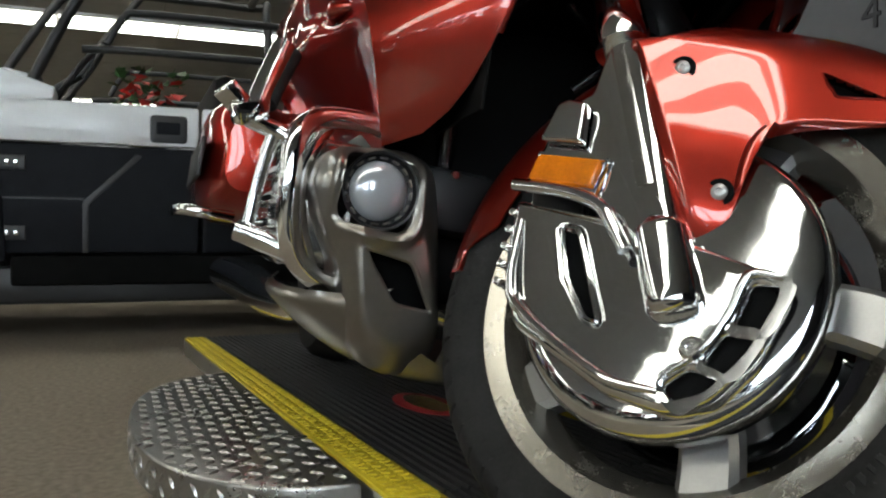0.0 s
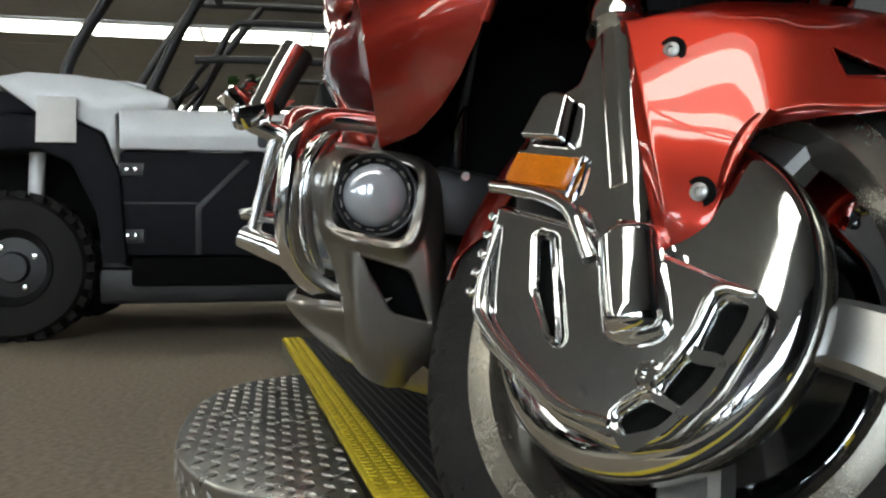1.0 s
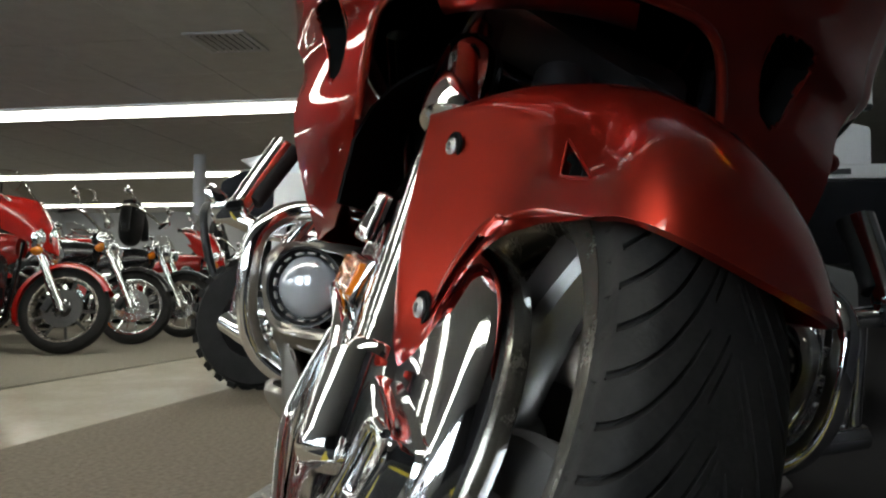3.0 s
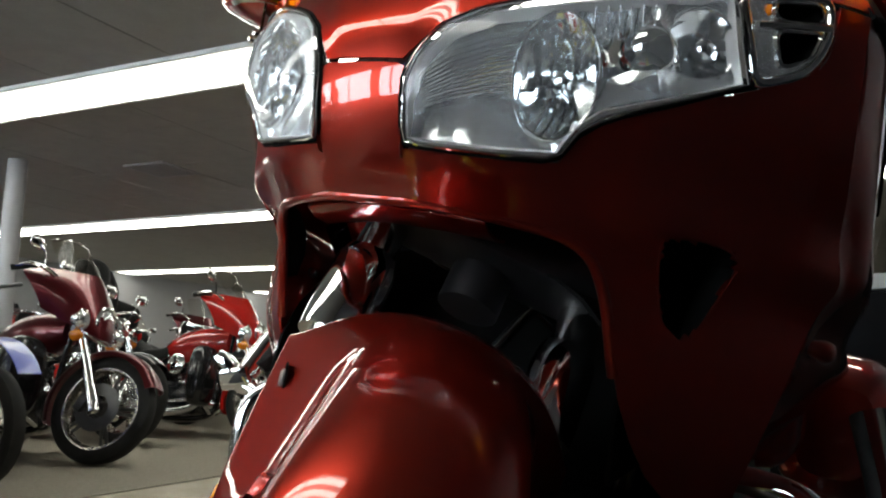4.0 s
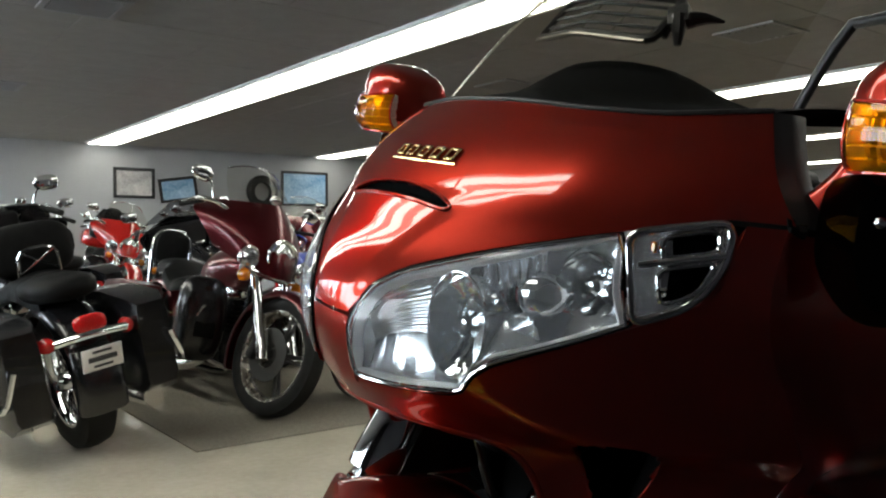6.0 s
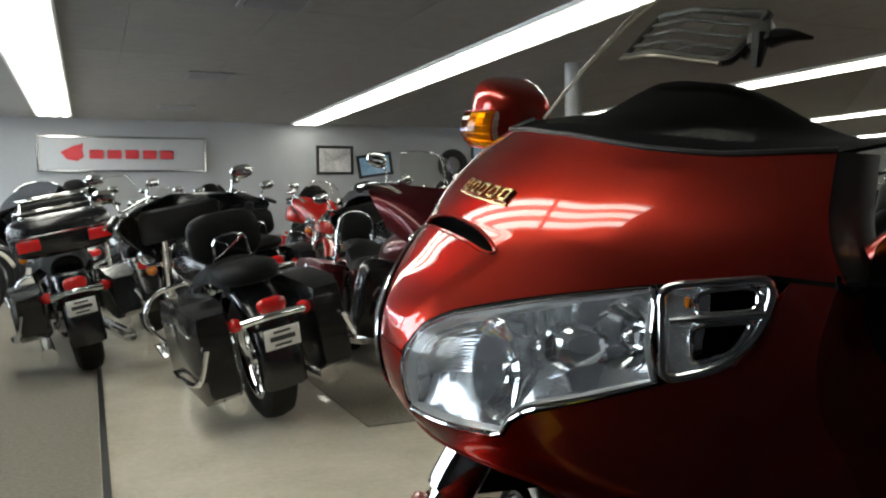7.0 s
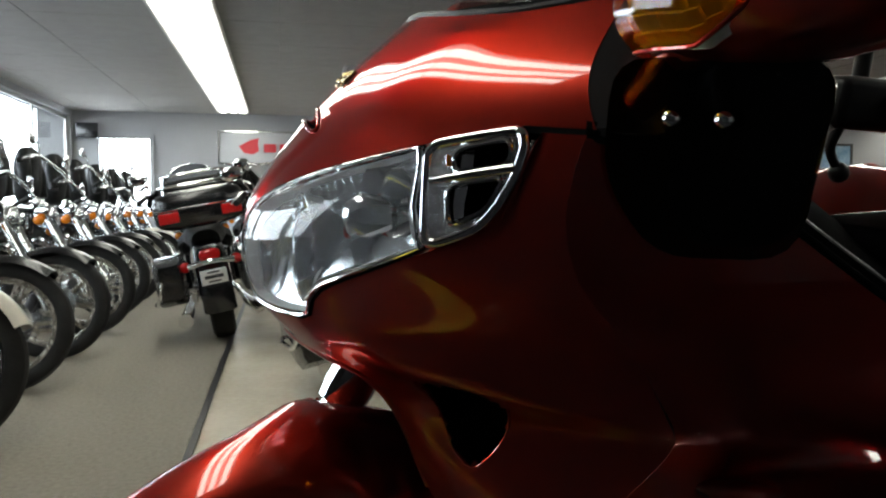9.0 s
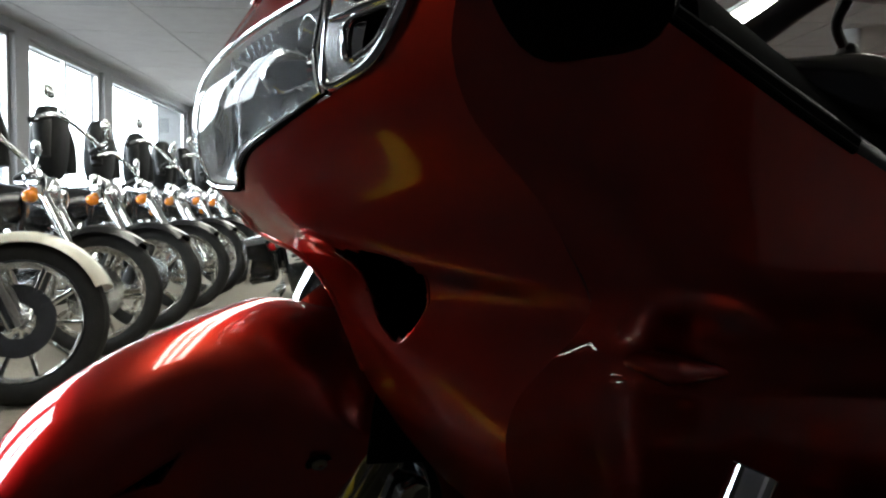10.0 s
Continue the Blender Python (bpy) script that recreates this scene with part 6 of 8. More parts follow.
# ---- motorcycles for sale round the display ----
def road_wheel(parent, x, r, w, rim_r, style, tyre_mat, rim_mat, name, place=None, dark=False):
    """Tyre, rim and spokes of one wheel; x: its place along the motorcycle."""
    m = (place or Matrix.Identity(4)) @ Matrix.Translation((x, 0, r)) @ SIDEWAYS
    prof = [(rim_r - 0.005, -w * 0.38), (rim_r + 0.012, -w * 0.47), (lerp(rim_r, r, 0.6), -w * 0.5), (lerp(rim_r, r, 0.9), -w * 0.38), (r, -w * 0.13), (r, w * 0.13), (lerp(rim_r, r, 0.9), w * 0.38), (lerp(rim_r, r, 0.6), w * 0.5), (rim_r + 0.012, w * 0.47), (rim_r - 0.005, w * 0.38)]
    t = part(name + "_tyre", lathe(prof, 56, m, closed=True), tyre_mat, parent, "black tyre")
    part(name + "_rim", lathe([(rim_r, -w * 0.4), (rim_r - 0.012, -w * 0.39), (rim_r - 0.022, -w * 0.3), (rim_r - 0.03, 0), (rim_r - 0.022, w * 0.3), (rim_r - 0.012, w * 0.39), (rim_r, w * 0.4), (rim_r - 0.005, 0)], 56, m, closed=True), rim_mat, t, "bright wheel rim")
    part("hub", lathe([(0, -0.055), (0.03, -0.055), (0.045, -0.03), (0.05, 0), (0.045, 0.03), (0.03, 0.055), (0, 0.055)], 24, m), GUNMETAL if dark else CHROME, t, "wheel hub")
    bm = bmesh.new()
    if style == "wire":
        for k in range(30):
            a, b = 2 * math.pi * k / 30, 2 * math.pi * (k + (1.8 if k % 2 else -1.8)) / 30
            sz = 0.03 if k % 4 < 2 else -0.03
            p, q = m @ Vector((0.045 * math.cos(a), 0.045 * math.sin(a), sz)), m @ Vector(((rim_r - 0.02) * math.cos(b), (rim_r - 0.02) * math.sin(b), 0))
            add_tube(bm, [p, q], 0.0028, 5, 1)
    else:
        n = {"nine": 9, "five": 5, "cast": 10}[style]
        for k in range(n):
            a = 2 * math.pi * k / n
            for d in ((-0.09, 0.09) if style == "five" else (0.0,)):
                p, q = m @ Vector((0.04 * math.cos(a + d * 2), 0.04 * math.sin(a + d * 2), 0)), m @ Vector(((rim_r - 0.018) * math.cos(a + d), (rim_r - 0.018) * math.sin(a + d), 0))
                add_tube(bm, [p, q], [0.014, 0.010], 8, 1, flat=0.8)
    part("spoke_set", bm, CHROME if style == "wire" else GUNMETAL if dark else rim_mat, t, "wheel spokes")
    part("brake_disc", lathe([(0.07, -0.068), (0.145, -0.068), (0.145, -0.073), (0.07, -0.073)], 40, m, closed=True), GUNMETAL if dark else BRUSHED, t, "steel brake disc")
    return t


def arc_guard(parent, x, z, r, w, a0, a1, material, name, label, place=None):
    m = place or Matrix.Identity(4)
    rows = []
    for i in range(25):
        a = radians(lerp(a0, a1, i / 24))
        row = []
        for k in range(13):
            t = -1 + k / 6
            rr = r - 0.05 * abs(t) ** 3
            row.append(m @ Vector((x + rr * math.cos(a), w * math.sin(t * 1.45) / math.sin(1.45), z + rr * math.sin(a))))
        rows.append(row)
    return part(name, thicken(grid(rows), 0.004), material, parent, label)


def blob(cx, cy, cz, rx, ry, rz, e=0.8, n=14, m=20, rot=None):
    """A rounded body: a superellipsoid."""
    rows = []
    for i in range(n + 1):
        a = math.pi * i / n
        row = []
        for k in range(m):
            b = 2 * math.pi * k / m
            sa = math.sin(a) ** e if math.sin(a) > 1e-9 else 0.0
            v = Vector((rx * math.copysign(abs(math.cos(b)) ** e, math.cos(b)) * sa, ry * math.copysign(abs(math.sin(b)) ** e, math.sin(b)) * sa, rz * math.copysign(abs(math.cos(a)) ** e, math.cos(a))))
            if rot is not None:
                v = rot @ v
            row.append((cx + v.x, cy + v.y, cz + v.z))
        rows.append(row)
    return grid(rows, loop_v=True)


def cruiser(name, label, paint, group, fairing="", bags=False, trunk=False, wheels="nine", rim_mat=None, bars="low", shield=False, plate_on=False, guard_paint=None, steer=0.0, lean=9.0, jacket=False, deep_guard=True, lowers=False, dark=False, deep_bags=False, smoked=False):
    """A heavy road motorcycle: x forward, standing on z = 0, its wheels at x = 0.8 and -0.82."""
    rim_mat = rim_mat or CHROME
    b = thing(name, label, "motorcycle", group=group)
    L = Matrix.Rotation(radians(-lean - 2), 4, "X")
    hd = Vector((0.42, 0, 0.95))
    fdir = Vector((0.47, 0, -0.88)).normalized()
    S = L @ Matrix.Translation(hd) @ Matrix.Rotation(radians(steer), 4, -fdir) @ Matrix.Translation(-hd)

    def q(nm, bm, material, lab="", par=None, st=False):
        bmesh.ops.transform(bm, matrix=S if st else L, verts=bm.verts)
        return part(nm, bm, material, par or b, lab)
    gp = guard_paint or paint
    road_wheel(b, 0.8, 0.325, 0.112, 0.25, wheels, DULLRUBBER, rim_mat, "front", S, dark)
    road_wheel(b, -0.82, 0.32, 0.16, 0.21, wheels, DULLRUBBER, rim_mat, "rear", L, dark)
    arc_guard(b, 0.8, 0.325, 0.365, 0.09, 25 if deep_guard else 50, 200 if deep_guard else 150, gp, "front_guard", "painted front mudguard", S)
    arc_guard(b, -0.82, 0.32, 0.38, 0.11, 20, 195, paint, "rear_guard", "painted rear mudguard", L)
    for s in (-1, 1):
        f = q("fork_leg", tube([(0.8, s * 0.105, 0.33), (0.62, s * 0.105, 0.66), (0.45, s * 0.105, 0.97)], [0.034, 0.028, 0.026], 14, 3), CHROME, "chrome fork leg", st=True)
        q("slider", tube([(0.81, s * 0.108, 0.29), (0.69, s * 0.108, 0.53)], [0.033, 0.036], 14, 1), BRUSHED, "polished fork slider", f, st=True)
        q("caliper", boxbm((0.06, 0.04, 0.11), pose(0.7, s * 0.09, 0.34, 0, 25, 0), 0.012), BLACK, "brake caliper", f, st=True)
    q("triple_clamp", boxbm((0.09, 0.27, 0.05), pose(0.47, 0, 0.93, 0, -28, 0), 0.015), CHROME, "chrome fork clamp", st=True)
    if fairing != "bat":
        h = q("headlamp", lathe([(0.0, -0.13), (0.06, -0.11), (0.085, -0.04), (0.09, 0.0), (0.086, 0.008), (0.0, 0.02)], 28, pose(0.55, 0, 0.86) @ FORWARD), CHROME, "chrome headlamp shell", st=True)
        q("lens", lathe([(0.0, 0.03), (0.05, 0.025), (0.078, 0.01), (0.08, 0.0)], 28, pose(0.55, 0, 0.86) @ FORWARD), REFLECT, "clear headlamp glass", h, st=True)
        for s in (-1, 1):
            q("signal", blob(0.5, s * 0.21, 0.8, 0.04, 0.035, 0.035, 1.0), AMBER, "amber turn signal", st=True)
            if paint in (BRIGHTRED, GLOSSBLACK):
                q("spot_lamp", lathe([(0.0, -0.07), (0.04, -0.05), (0.058, 0.0), (0.05, 0.012), (0, 0.02)], 20, pose(0.54, s * 0.19, 0.87) @ FORWARD), CHROME, "chrome spot lamp", st=True)
    else:
        rows = []
        for i in range(21):
            u = -1 + i / 10
            row = []
            for k in range(13):
                v = k / 12
                w = lerp(0.27, 0.40, math.sin(math.pi * min(1.0, v * 0.9) * 0.62)) * (1 - 0.25 * max(0, v - 0.7) / 0.3)
                y = u * w
                row.append((0.69 - 0.34 * abs(u) ** 2.0 - 0.2 * v ** 1.8, y, 0.745 + 0.43 * v + 0.16 * abs(u) ** 2 * (1 - v) - 0.05 * abs(u)))
            rows.append(row)
        fr = q("fairing", thicken(grid(rows), 0.012, (1, 0, 0)), paint, "painted bat-wing fairing", st=True)
        q("dash", boxbm((0.06, 0.5, 0.22), pose(0.38, 0, 1.0, 0, -20, 0), 0.03), BLACK, "black dash", fr, st=True)
        q("headlamp", lathe([(0.0, 0.03), (0.05, 0.028), (0.085, 0.012), (0.098, 0.0), (0.102, -0.03)], 28, pose(0.63, 0, 0.86) @ FORWARD), REFLECT, "round headlamp", fr, st=True)
        q("lamp_ring", tube([(0.64, 0.1 * math.cos(k * math.pi / 10), 0.86 + 0.1 * math.sin(k * math.pi / 10)) for k in range(20)], 0.012, 8, 1, loop=True), CHROME, "chrome lamp ring", fr, st=True)
        for s in (-1, 1):
            q("spot_lamp", lathe([(0.0, 0.03), (0.04, 0.025), (0.058, 0.0), (0.045, -0.05), (0, -0.06)], 24, pose(0.61, s * 0.2, 0.82) @ FORWARD), REFLECT, "round spot lamp", fr, st=True)
            q("spot_ring", tube([(0.612, s * 0.2 + 0.06 * math.cos(k * math.pi / 8), 0.82 + 0.06 * math.sin(k * math.pi / 8)) for k in range(16)], 0.008, 8, 1, loop=True), CHROME, "", fr, st=True)
            q("signal", blob(0.6, s * 0.2, 0.72, 0.045, 0.035, 0.035, 1.0), AMBER, "amber turn signal", st=True)
        q("lamp_bar", tube([(0.58, -0.22, 0.76), (0.62, 0, 0.745), (0.58, 0.22, 0.76)], 0.018, 10, 5), CHROME, "chrome lamp bar", st=True)
        shield = not deep_bags
    tall = 0.17 if smoked else 0.26
    if shield:
        rows = []
        for i in range(13):
            u = -1 + i / 6
            rows.append([(0.5 - 0.1 * u * u - 0.2 * v, u * (0.27 - (0.12 if smoked else 0.07) * v * v), 1.13 + tall * v - 0.05 * abs(u) ** 3 * v) for v in (0, 0.25, 0.5, 0.75, 1.0)])
        sh = q("windshield", grid(rows), TINT if smoked else SCREEN, "smoked windshield" if smoked else "clear windshield", st=True)
        sh.visible_shadow = False
        q("shield_trim", tube([r[4] for r in rows], 0.004, 6, 2), CHROME, "", sh, st=True)
    # handlebar, grips, mirrors
    top = 1.28 if bars == "high" else 1.08
    hb = q("handlebar", tube([(0.2, -0.43, top - 0.03), (0.32, -0.36, top + 0.02), (0.41, -0.12, top - 0.05), (0.43, 0, top - 0.09), (0.41, 0.12, top - 0.05), (0.32, 0.36, top + 0.02), (0.2, 0.43, top - 0.03)], 0.014, 12, 6), CHROME, "chrome handlebar", st=True)
    for s in (-1, 1):
        q("grip", tube([(0.31, s * 0.37, top + 0.015), (0.19, s * 0.435, top - 0.035)], 0.019, 12, 1), RUBBER, "black grip", hb, st=True)
        q("lever", tube([(0.36, s * 0.3, top + 0.01), (0.32, s * 0.42, top - 0.0), (0.24, s * 0.46, top - 0.03)], 0.007, 8, 4), CHROME, "chrome lever", hb, st=True)
        q("mirror_stem", tube([(0.33, s * 0.33, top + 0.02), (0.33, s * 0.36, top + 0.1), (0.31, s * 0.4, top + 0.14)], 0.006, 8, 4), CHROME, "", hb, st=True)
        q("mirror", blob(0.3, s * 0.42, top + 0.15, 0.015, 0.07, 0.045, 0.8), CHROME, "chrome mirror", hb, st=True)
    # tank, seat, frame, engine
    rows = []
    for i in range(15):
        v = i / 14
        w = 0.15 * math.sin(math.pi * (0.12 + 0.8 * v)) ** 0.7
        h = 0.15 * math.sin(math.pi * (0.15 + 0.75 * v)) ** 0.7
        rows.append([(0.4 - 0.62 * v, w * math.cos(2 * math.pi * k / 18), 0.8 - 0.08 * v + h * math.sin(2 * math.pi * k / 18)) for k in range(18)])
    tk = q("tank", grid(rows, loop_v=True, cap=True), paint, "painted fuel tank")
    q("tank_console", boxbm((0.3, 0.08, 0.03), pose(0.08, 0, 0.92, 0, 8, 0), 0.012), CHROME, "chrome tank console", tk)
    rows = []
    for i in range(21):
        v = i / 20
        x = -0.16 - 0.72 * v
        w = float(np.interp(v, [0, 0.25, 0.5, 0.62, 0.85, 1.0], [0.09, 0.18, 0.2, 0.14, 0.15, 0.1]))
        h = float(np.interp(v, [0, 0.15, 0.35, 0.52, 0.62, 0.85, 1.0], [0.76, 0.73, 0.71, 0.8, 0.83, 0.83, 0.78]))
        rows.append([(x, w * math.cos(math.pi * k / 10), h - 0.11 + 0.11 * math.sin(math.pi * k / 10) ** 0.6) for k in range(11)])
    q("seat", thicken(grid(rows), 0.02, (0, 0, 1)), LEATHER, "black leather seat")
    q("frame_tube", tube([(0.4, 0, 0.85), (0.36, 0, 0.4), (0.26, 0, 0.18), (-0.3, 0, 0.17), (-0.5, 0, 0.3), (-0.5, 0, 0.6)], 0.022, 10, 5), GLOSSBLACK, "black frame tube")
    bright = GLOSSBLACK if dark else BRUSHED
    if lowers:
        for s in (-1, 1):
            q("leg_shield", blob(0.36, s * 0.27, 0.47, 0.08, 0.14, 0.24, 0.6), GLOSSBLACK, "black leg shield")
            q("shield_pocket", boxbm((0.02, 0.12, 0.1), pose(0.432, s * 0.27, 0.42, 0, -6, 0), 0.008), MATBLACK, "dark vent of the leg shield")
    en = q("engine", boxbm((0.42, 0.26, 0.26), pose(-0.02, 0, 0.32), 0.05), bright, "engine case")
    for dx, an in ((0.13, 22), (-0.13, -22)):
        bm = bmesh.new()
        for k in range(7):
            add_lathe(bm, [(0.06, k * 0.03), (0.088, k * 0.03 + 0.002), (0.088, k * 0.03 + 0.01), (0.06, k * 0.03 + 0.012), (0.06, k * 0.03 + 0.03)], 20, pose(dx, 0, 0.42, 0, an, 0))
        bmesh.ops.remove_doubles(bm, verts=bm.verts, dist=1e-5)
        q("cylinder", bm, GLOSSBLACK if paint == GLOSSBLACK else bright, "finned cylinder", en)
        q("rocker_cover", boxbm((0.15, 0.15, 0.08), pose(dx + 0.24 * math.sin(radians(an)), 0, 0.42 + 0.25 * math.cos(radians(an)), 0, an, 0), 0.025), CHROME, "chrome rocker cover", en)
    q("air_cleaner", lathe([(0, 0.045), (0.07, 0.042), (0.085, 0.03), (0.088, 0.0), (0, 0.0)], 28, Matrix.Translation((0.0, -0.13, 0.58)) @ Matrix.Rotation(radians(90), 4, "X")), CHROME, "round chrome air cleaner", en)
    q("primary_cover", boxbm((0.5, 0.05, 0.18), pose(-0.14, 0.16, 0.3), 0.04), CHROME, "chrome primary cover", en)
    for s in (-1, 1):
        q("exhaust", tube([(0.2, s * 0.09, 0.5), (0.3, s * 0.15, 0.3), (0.1, s * 0.2, 0.19), (-0.4, s * 0.22, 0.18), (-1.1, s * 0.24, 0.2)], [0.02, 0.022, 0.03, 0.045, 0.05], 16, 5), CHROME, "chrome exhaust")
        q("floorboard", boxbm((0.3, 0.1, 0.02), pose(0.22, s * 0.28, 0.27, 0, -6, 0), 0.008), CHROME, "chrome floorboard")
        q("engine_guard", tube([(0.36, s * 0.05, 0.62), (0.42, s * 0.25, 0.58), (0.42, s * 0.33, 0.44), (0.38, s * 0.24, 0.28), (0.33, s * 0.05, 0.2)], 0.014, 10, 5), CHROME, "chrome engine guard")
        q("shock", tube([(-0.7, s * 0.16, 0.36), (-0.56, s * 0.16, 0.6)], 0.03, 12, 1), CHROME, "chrome shock")
        q("rear_signal", blob(-1.12, s * 0.17, 0.56, 0.04, 0.035, 0.035, 1.0), REDLENS, "red rear signal")
    q("tail_lamp", blob(-1.18, 0, 0.62, 0.03, 0.07, 0.04, 0.7), REDLENS, "red tail lamp")
    if bags:
        for s in (-1, 1):
            rows = []
            for i, (x, zt, zb) in enumerate(((-0.46, 0.58, 0.4), (-0.5, 0.62, 0.36), (-0.8, 0.64, 0.33), (-1.08, 0.62, 0.32), (-1.16, 0.59, 0.36))):
                w = 0.10 if i in (1, 2, 3) else 0.07
                if deep_bags:
                    zt, zb = zt + 0.05, zb - 0.1
                rows.append([(x, s * (0.28 + w * a), lerp(zb, zt, v)) for a, v in ((-1, 0.08), (-0.8, 0), (0.8, 0), (1, 0.08), (1, 0.85), (0.85, 1), (-0.85, 1), (-1, 0.85))])
            bg = q("saddlebag", grid(rows, loop_v=True, cap=True), paint, "hard saddlebag")
            q("bag_guard", tube([(-0.55, s * 0.385, 0.3), (-0.85, s * 0.41, 0.33), (-1.15, s * 0.385, 0.35), (-1.2, s * 0.33, 0.5)], 0.012, 8, 4), CHROME, "chrome bag rail", bg)
            q("bag_seam", tube([(-0.48, s * 0.383, 0.56), (-0.8, s * 0.385, 0.575), (-1.13, s * 0.38, 0.56)], 0.004, 6, 3), CHROME, "", bg)
            q("bag_latch", boxbm((0.05, 0.012, 0.06), pose(-0.8, s * 0.386, 0.56), 0.004), CHROME, "chrome latch", bg)
    if trunk:
        tr = q("tour_trunk", blob(-1.05, 0, 0.94, 0.22, 0.3, 0.13, 0.45), paint, "hard touring trunk")
        q("trunk_seam", tube([(-1.27, -0.29, 0.95), (-1.275, 0, 0.95), (-1.27, 0.29, 0.95)], 0.006, 6, 3), CHROME, "", tr)
        for s in (-1, 1):
            q("trunk_lamp", boxbm((0.02, 0.13, 0.07), pose(-1.265, s * 0.2, 0.9), 0.008), REDLENS, "red trunk lamp", tr)
        q("luggage_rack", tube([(-0.9, -0.2, 1.1), (-1.2, -0.22, 1.1), (-1.25, 0, 1.1), (-1.2, 0.22, 1.1), (-0.9, 0.2, 1.1)], 0.009, 8, 5), CHROME, "chrome luggage rack", tr)
        for k in range(4):
            q("rack_rail", tube([(-0.9 - 0.08 * k, -0.2, 1.095), (-0.9 - 0.08 * k, 0.2, 1.095)], 0.007, 8, 1), CHROME, "", tr)
        q("rack_loop", tube([(-0.86, -0.17, 1.1), (-0.9, -0.18, 1.17), (-1.16, -0.19, 1.17), (-1.2, 0, 1.17), (-1.16, 0.19, 1.17), (-0.9, 0.18, 1.17), (-0.86, 0.17, 1.1)], 0.009, 8, 5), CHROME, "", tr)
        for s in (-1, 1):
            q("rack_post", tube([(-1.15, s * 0.19, 1.17), (-1.17, s * 0.21, 1.05)], 0.008, 8, 1), CHROME, "", tr)
        q("backrest", blob(-0.84, 0, 1.04, 0.06, 0.24, 0.11, 0.5), LEATHER, "black leather backrest", tr)
    elif deep_bags:
        # broad rider's pad on a small bracket, no bar behind it
        pad = q("rider_backrest", blob(-0.6, 0, 0.93, 0.06, 0.19, 0.13, 0.6), LEATHER, "broad black leather backrest")
        q("pad_bracket", tube([(-0.68, -0.09, 0.82), (-0.7, -0.07, 0.93), (-0.7, 0.07, 0.93), (-0.68, 0.09, 0.82)], 0.008, 8, 3), CHROME, "chrome bracket", pad)
        q("bracket_brace", tube([(-0.69, -0.085, 0.83), (-0.705, 0.07, 0.925)], 0.005, 6, 1), CHROME, "", pad)
        q("bracket_brace", tube([(-0.69, 0.085, 0.83), (-0.705, -0.07, 0.925)], 0.005, 6, 1), CHROME, "", pad)
        q("rear_seat", blob(-0.86, 0, 0.76, 0.2, 0.15, 0.06, 0.7), LEATHER, "black leather pillion pad")
    elif not jacket:
        sb = q("sissy_bar", tube([(-0.92, -0.13, 0.62), (-0.95, -0.13, 0.95), (-0.97, 0, 1.03), (-0.95, 0.13, 0.95), (-0.92, 0.13, 0.62)], 0.011, 10, 5), CHROME, "chrome sissy bar")
        q("back_pad", blob(-0.93, 0, 0.9, 0.035, 0.12, 0.12, 0.6), LEATHER, "black leather pad", sb)
    if plate_on:
        pl = q("licence_plate", boxbm((0.006, 0.17, 0.1), pose(-1.25, 0, 0.475, 0, -12, 0), 0.002), PAPER, "white paper dealer plate")
        for k in range(3):
            q("plate_bar", boxbm((0.003, 0.12 if k == 1 else 0.08, 0.022 if k == 1 else 0.011), pose(-1.2545 + 0.002 * (k - 1) * 3.5, 0, 0.475 - (k - 1) * 0.031, 0, -12, 0)), INK, "dark bar of print", pl)
        q("plate_light", tube([(-1.16, -0.15, 0.56), (-1.2, 0, 0.575), (-1.16, 0.15, 0.56)], 0.02, 10, 5), CHROME, "chrome light bar", pl)
    if jacket:
        jk = q("leather_jacket", blob(0.12, 0, 1.2, 0.1, 0.15, 0.25, 0.7), LEATHER, "black leather riding gear hung on the bars")
        for s in (-1, 1):
            q("sleeve", tube([(0.12, s * 0.12, 1.38), (0.15, s * 0.2, 1.24), (0.18, s * 0.22, 1.06)], [0.05, 0.055, 0.04], 12, 5), LEATHER, "black sleeve", jk)
    return b


def stand_at(ob, x, y, heading, first=[set()]):
    """heading: degrees of the way it faces, from +x towards +y."""
    m = pose(x, y, 0.004, 0, 0, heading)
    if ob.name in first[0]:
        return copy_thing(ob, m)
    first[0].add(ob.name)
    ob.matrix_world = m
    return ob


def front_at(ob, x, y, heading):
    a = radians(heading)
    return stand_at(ob, x - 0.8 * math.cos(a), y - 0.8 * math.sin(a), heading)


def rear_at(ob, x, y, heading):
    a = radians(heading)
    return stand_at(ob, x + 0.82 * math.cos(a), y + 0.82 * math.sin(a), heading)


ROW = "cruisers along the windows"
cream = cruiser("cruiser_motorcycle", "cruiser with cream front mudguard and black seat", GLOSSBLACK, ROW, wheels="cast", rim_mat=BRUSHED, guard_paint=CREAM, jacket=True, steer=4)
black = cruiser("cruiser_motorcycle", "black and chrome cruiser with slim front mudguard", GLOSSBLACK, ROW, wheels="five", rim_mat=RIMLIP, jacket=True, deep_guard=False, steer=3)
wire = cruiser("cruiser_motorcycle", "black cruiser with bright spoked wheels", GLOSSBLACK, ROW, wheels="nine", rim_mat=RIMLIP, jacket=True, bars="high", steer=-4, deep_guard=False)
front_at(cream, 1.25, -2.14, 184)
front_at(black, 1.33, -3.2, 182)
front_at(wire, 1.33, -4.12, 180)
front_at(black, 1.35, -5.1, 181)
front_at(wire, 1.39, -6.08, 179)
front_at(black, 1.41, -7.0, 180)
front_at(wire, 1.43, -7.95, 182)
front_at(cream, 1.43, -8.9, 180)
front_at(black, 1.45, -9.9, 181)
front_at(wire, 1.45, -10.9, 180)

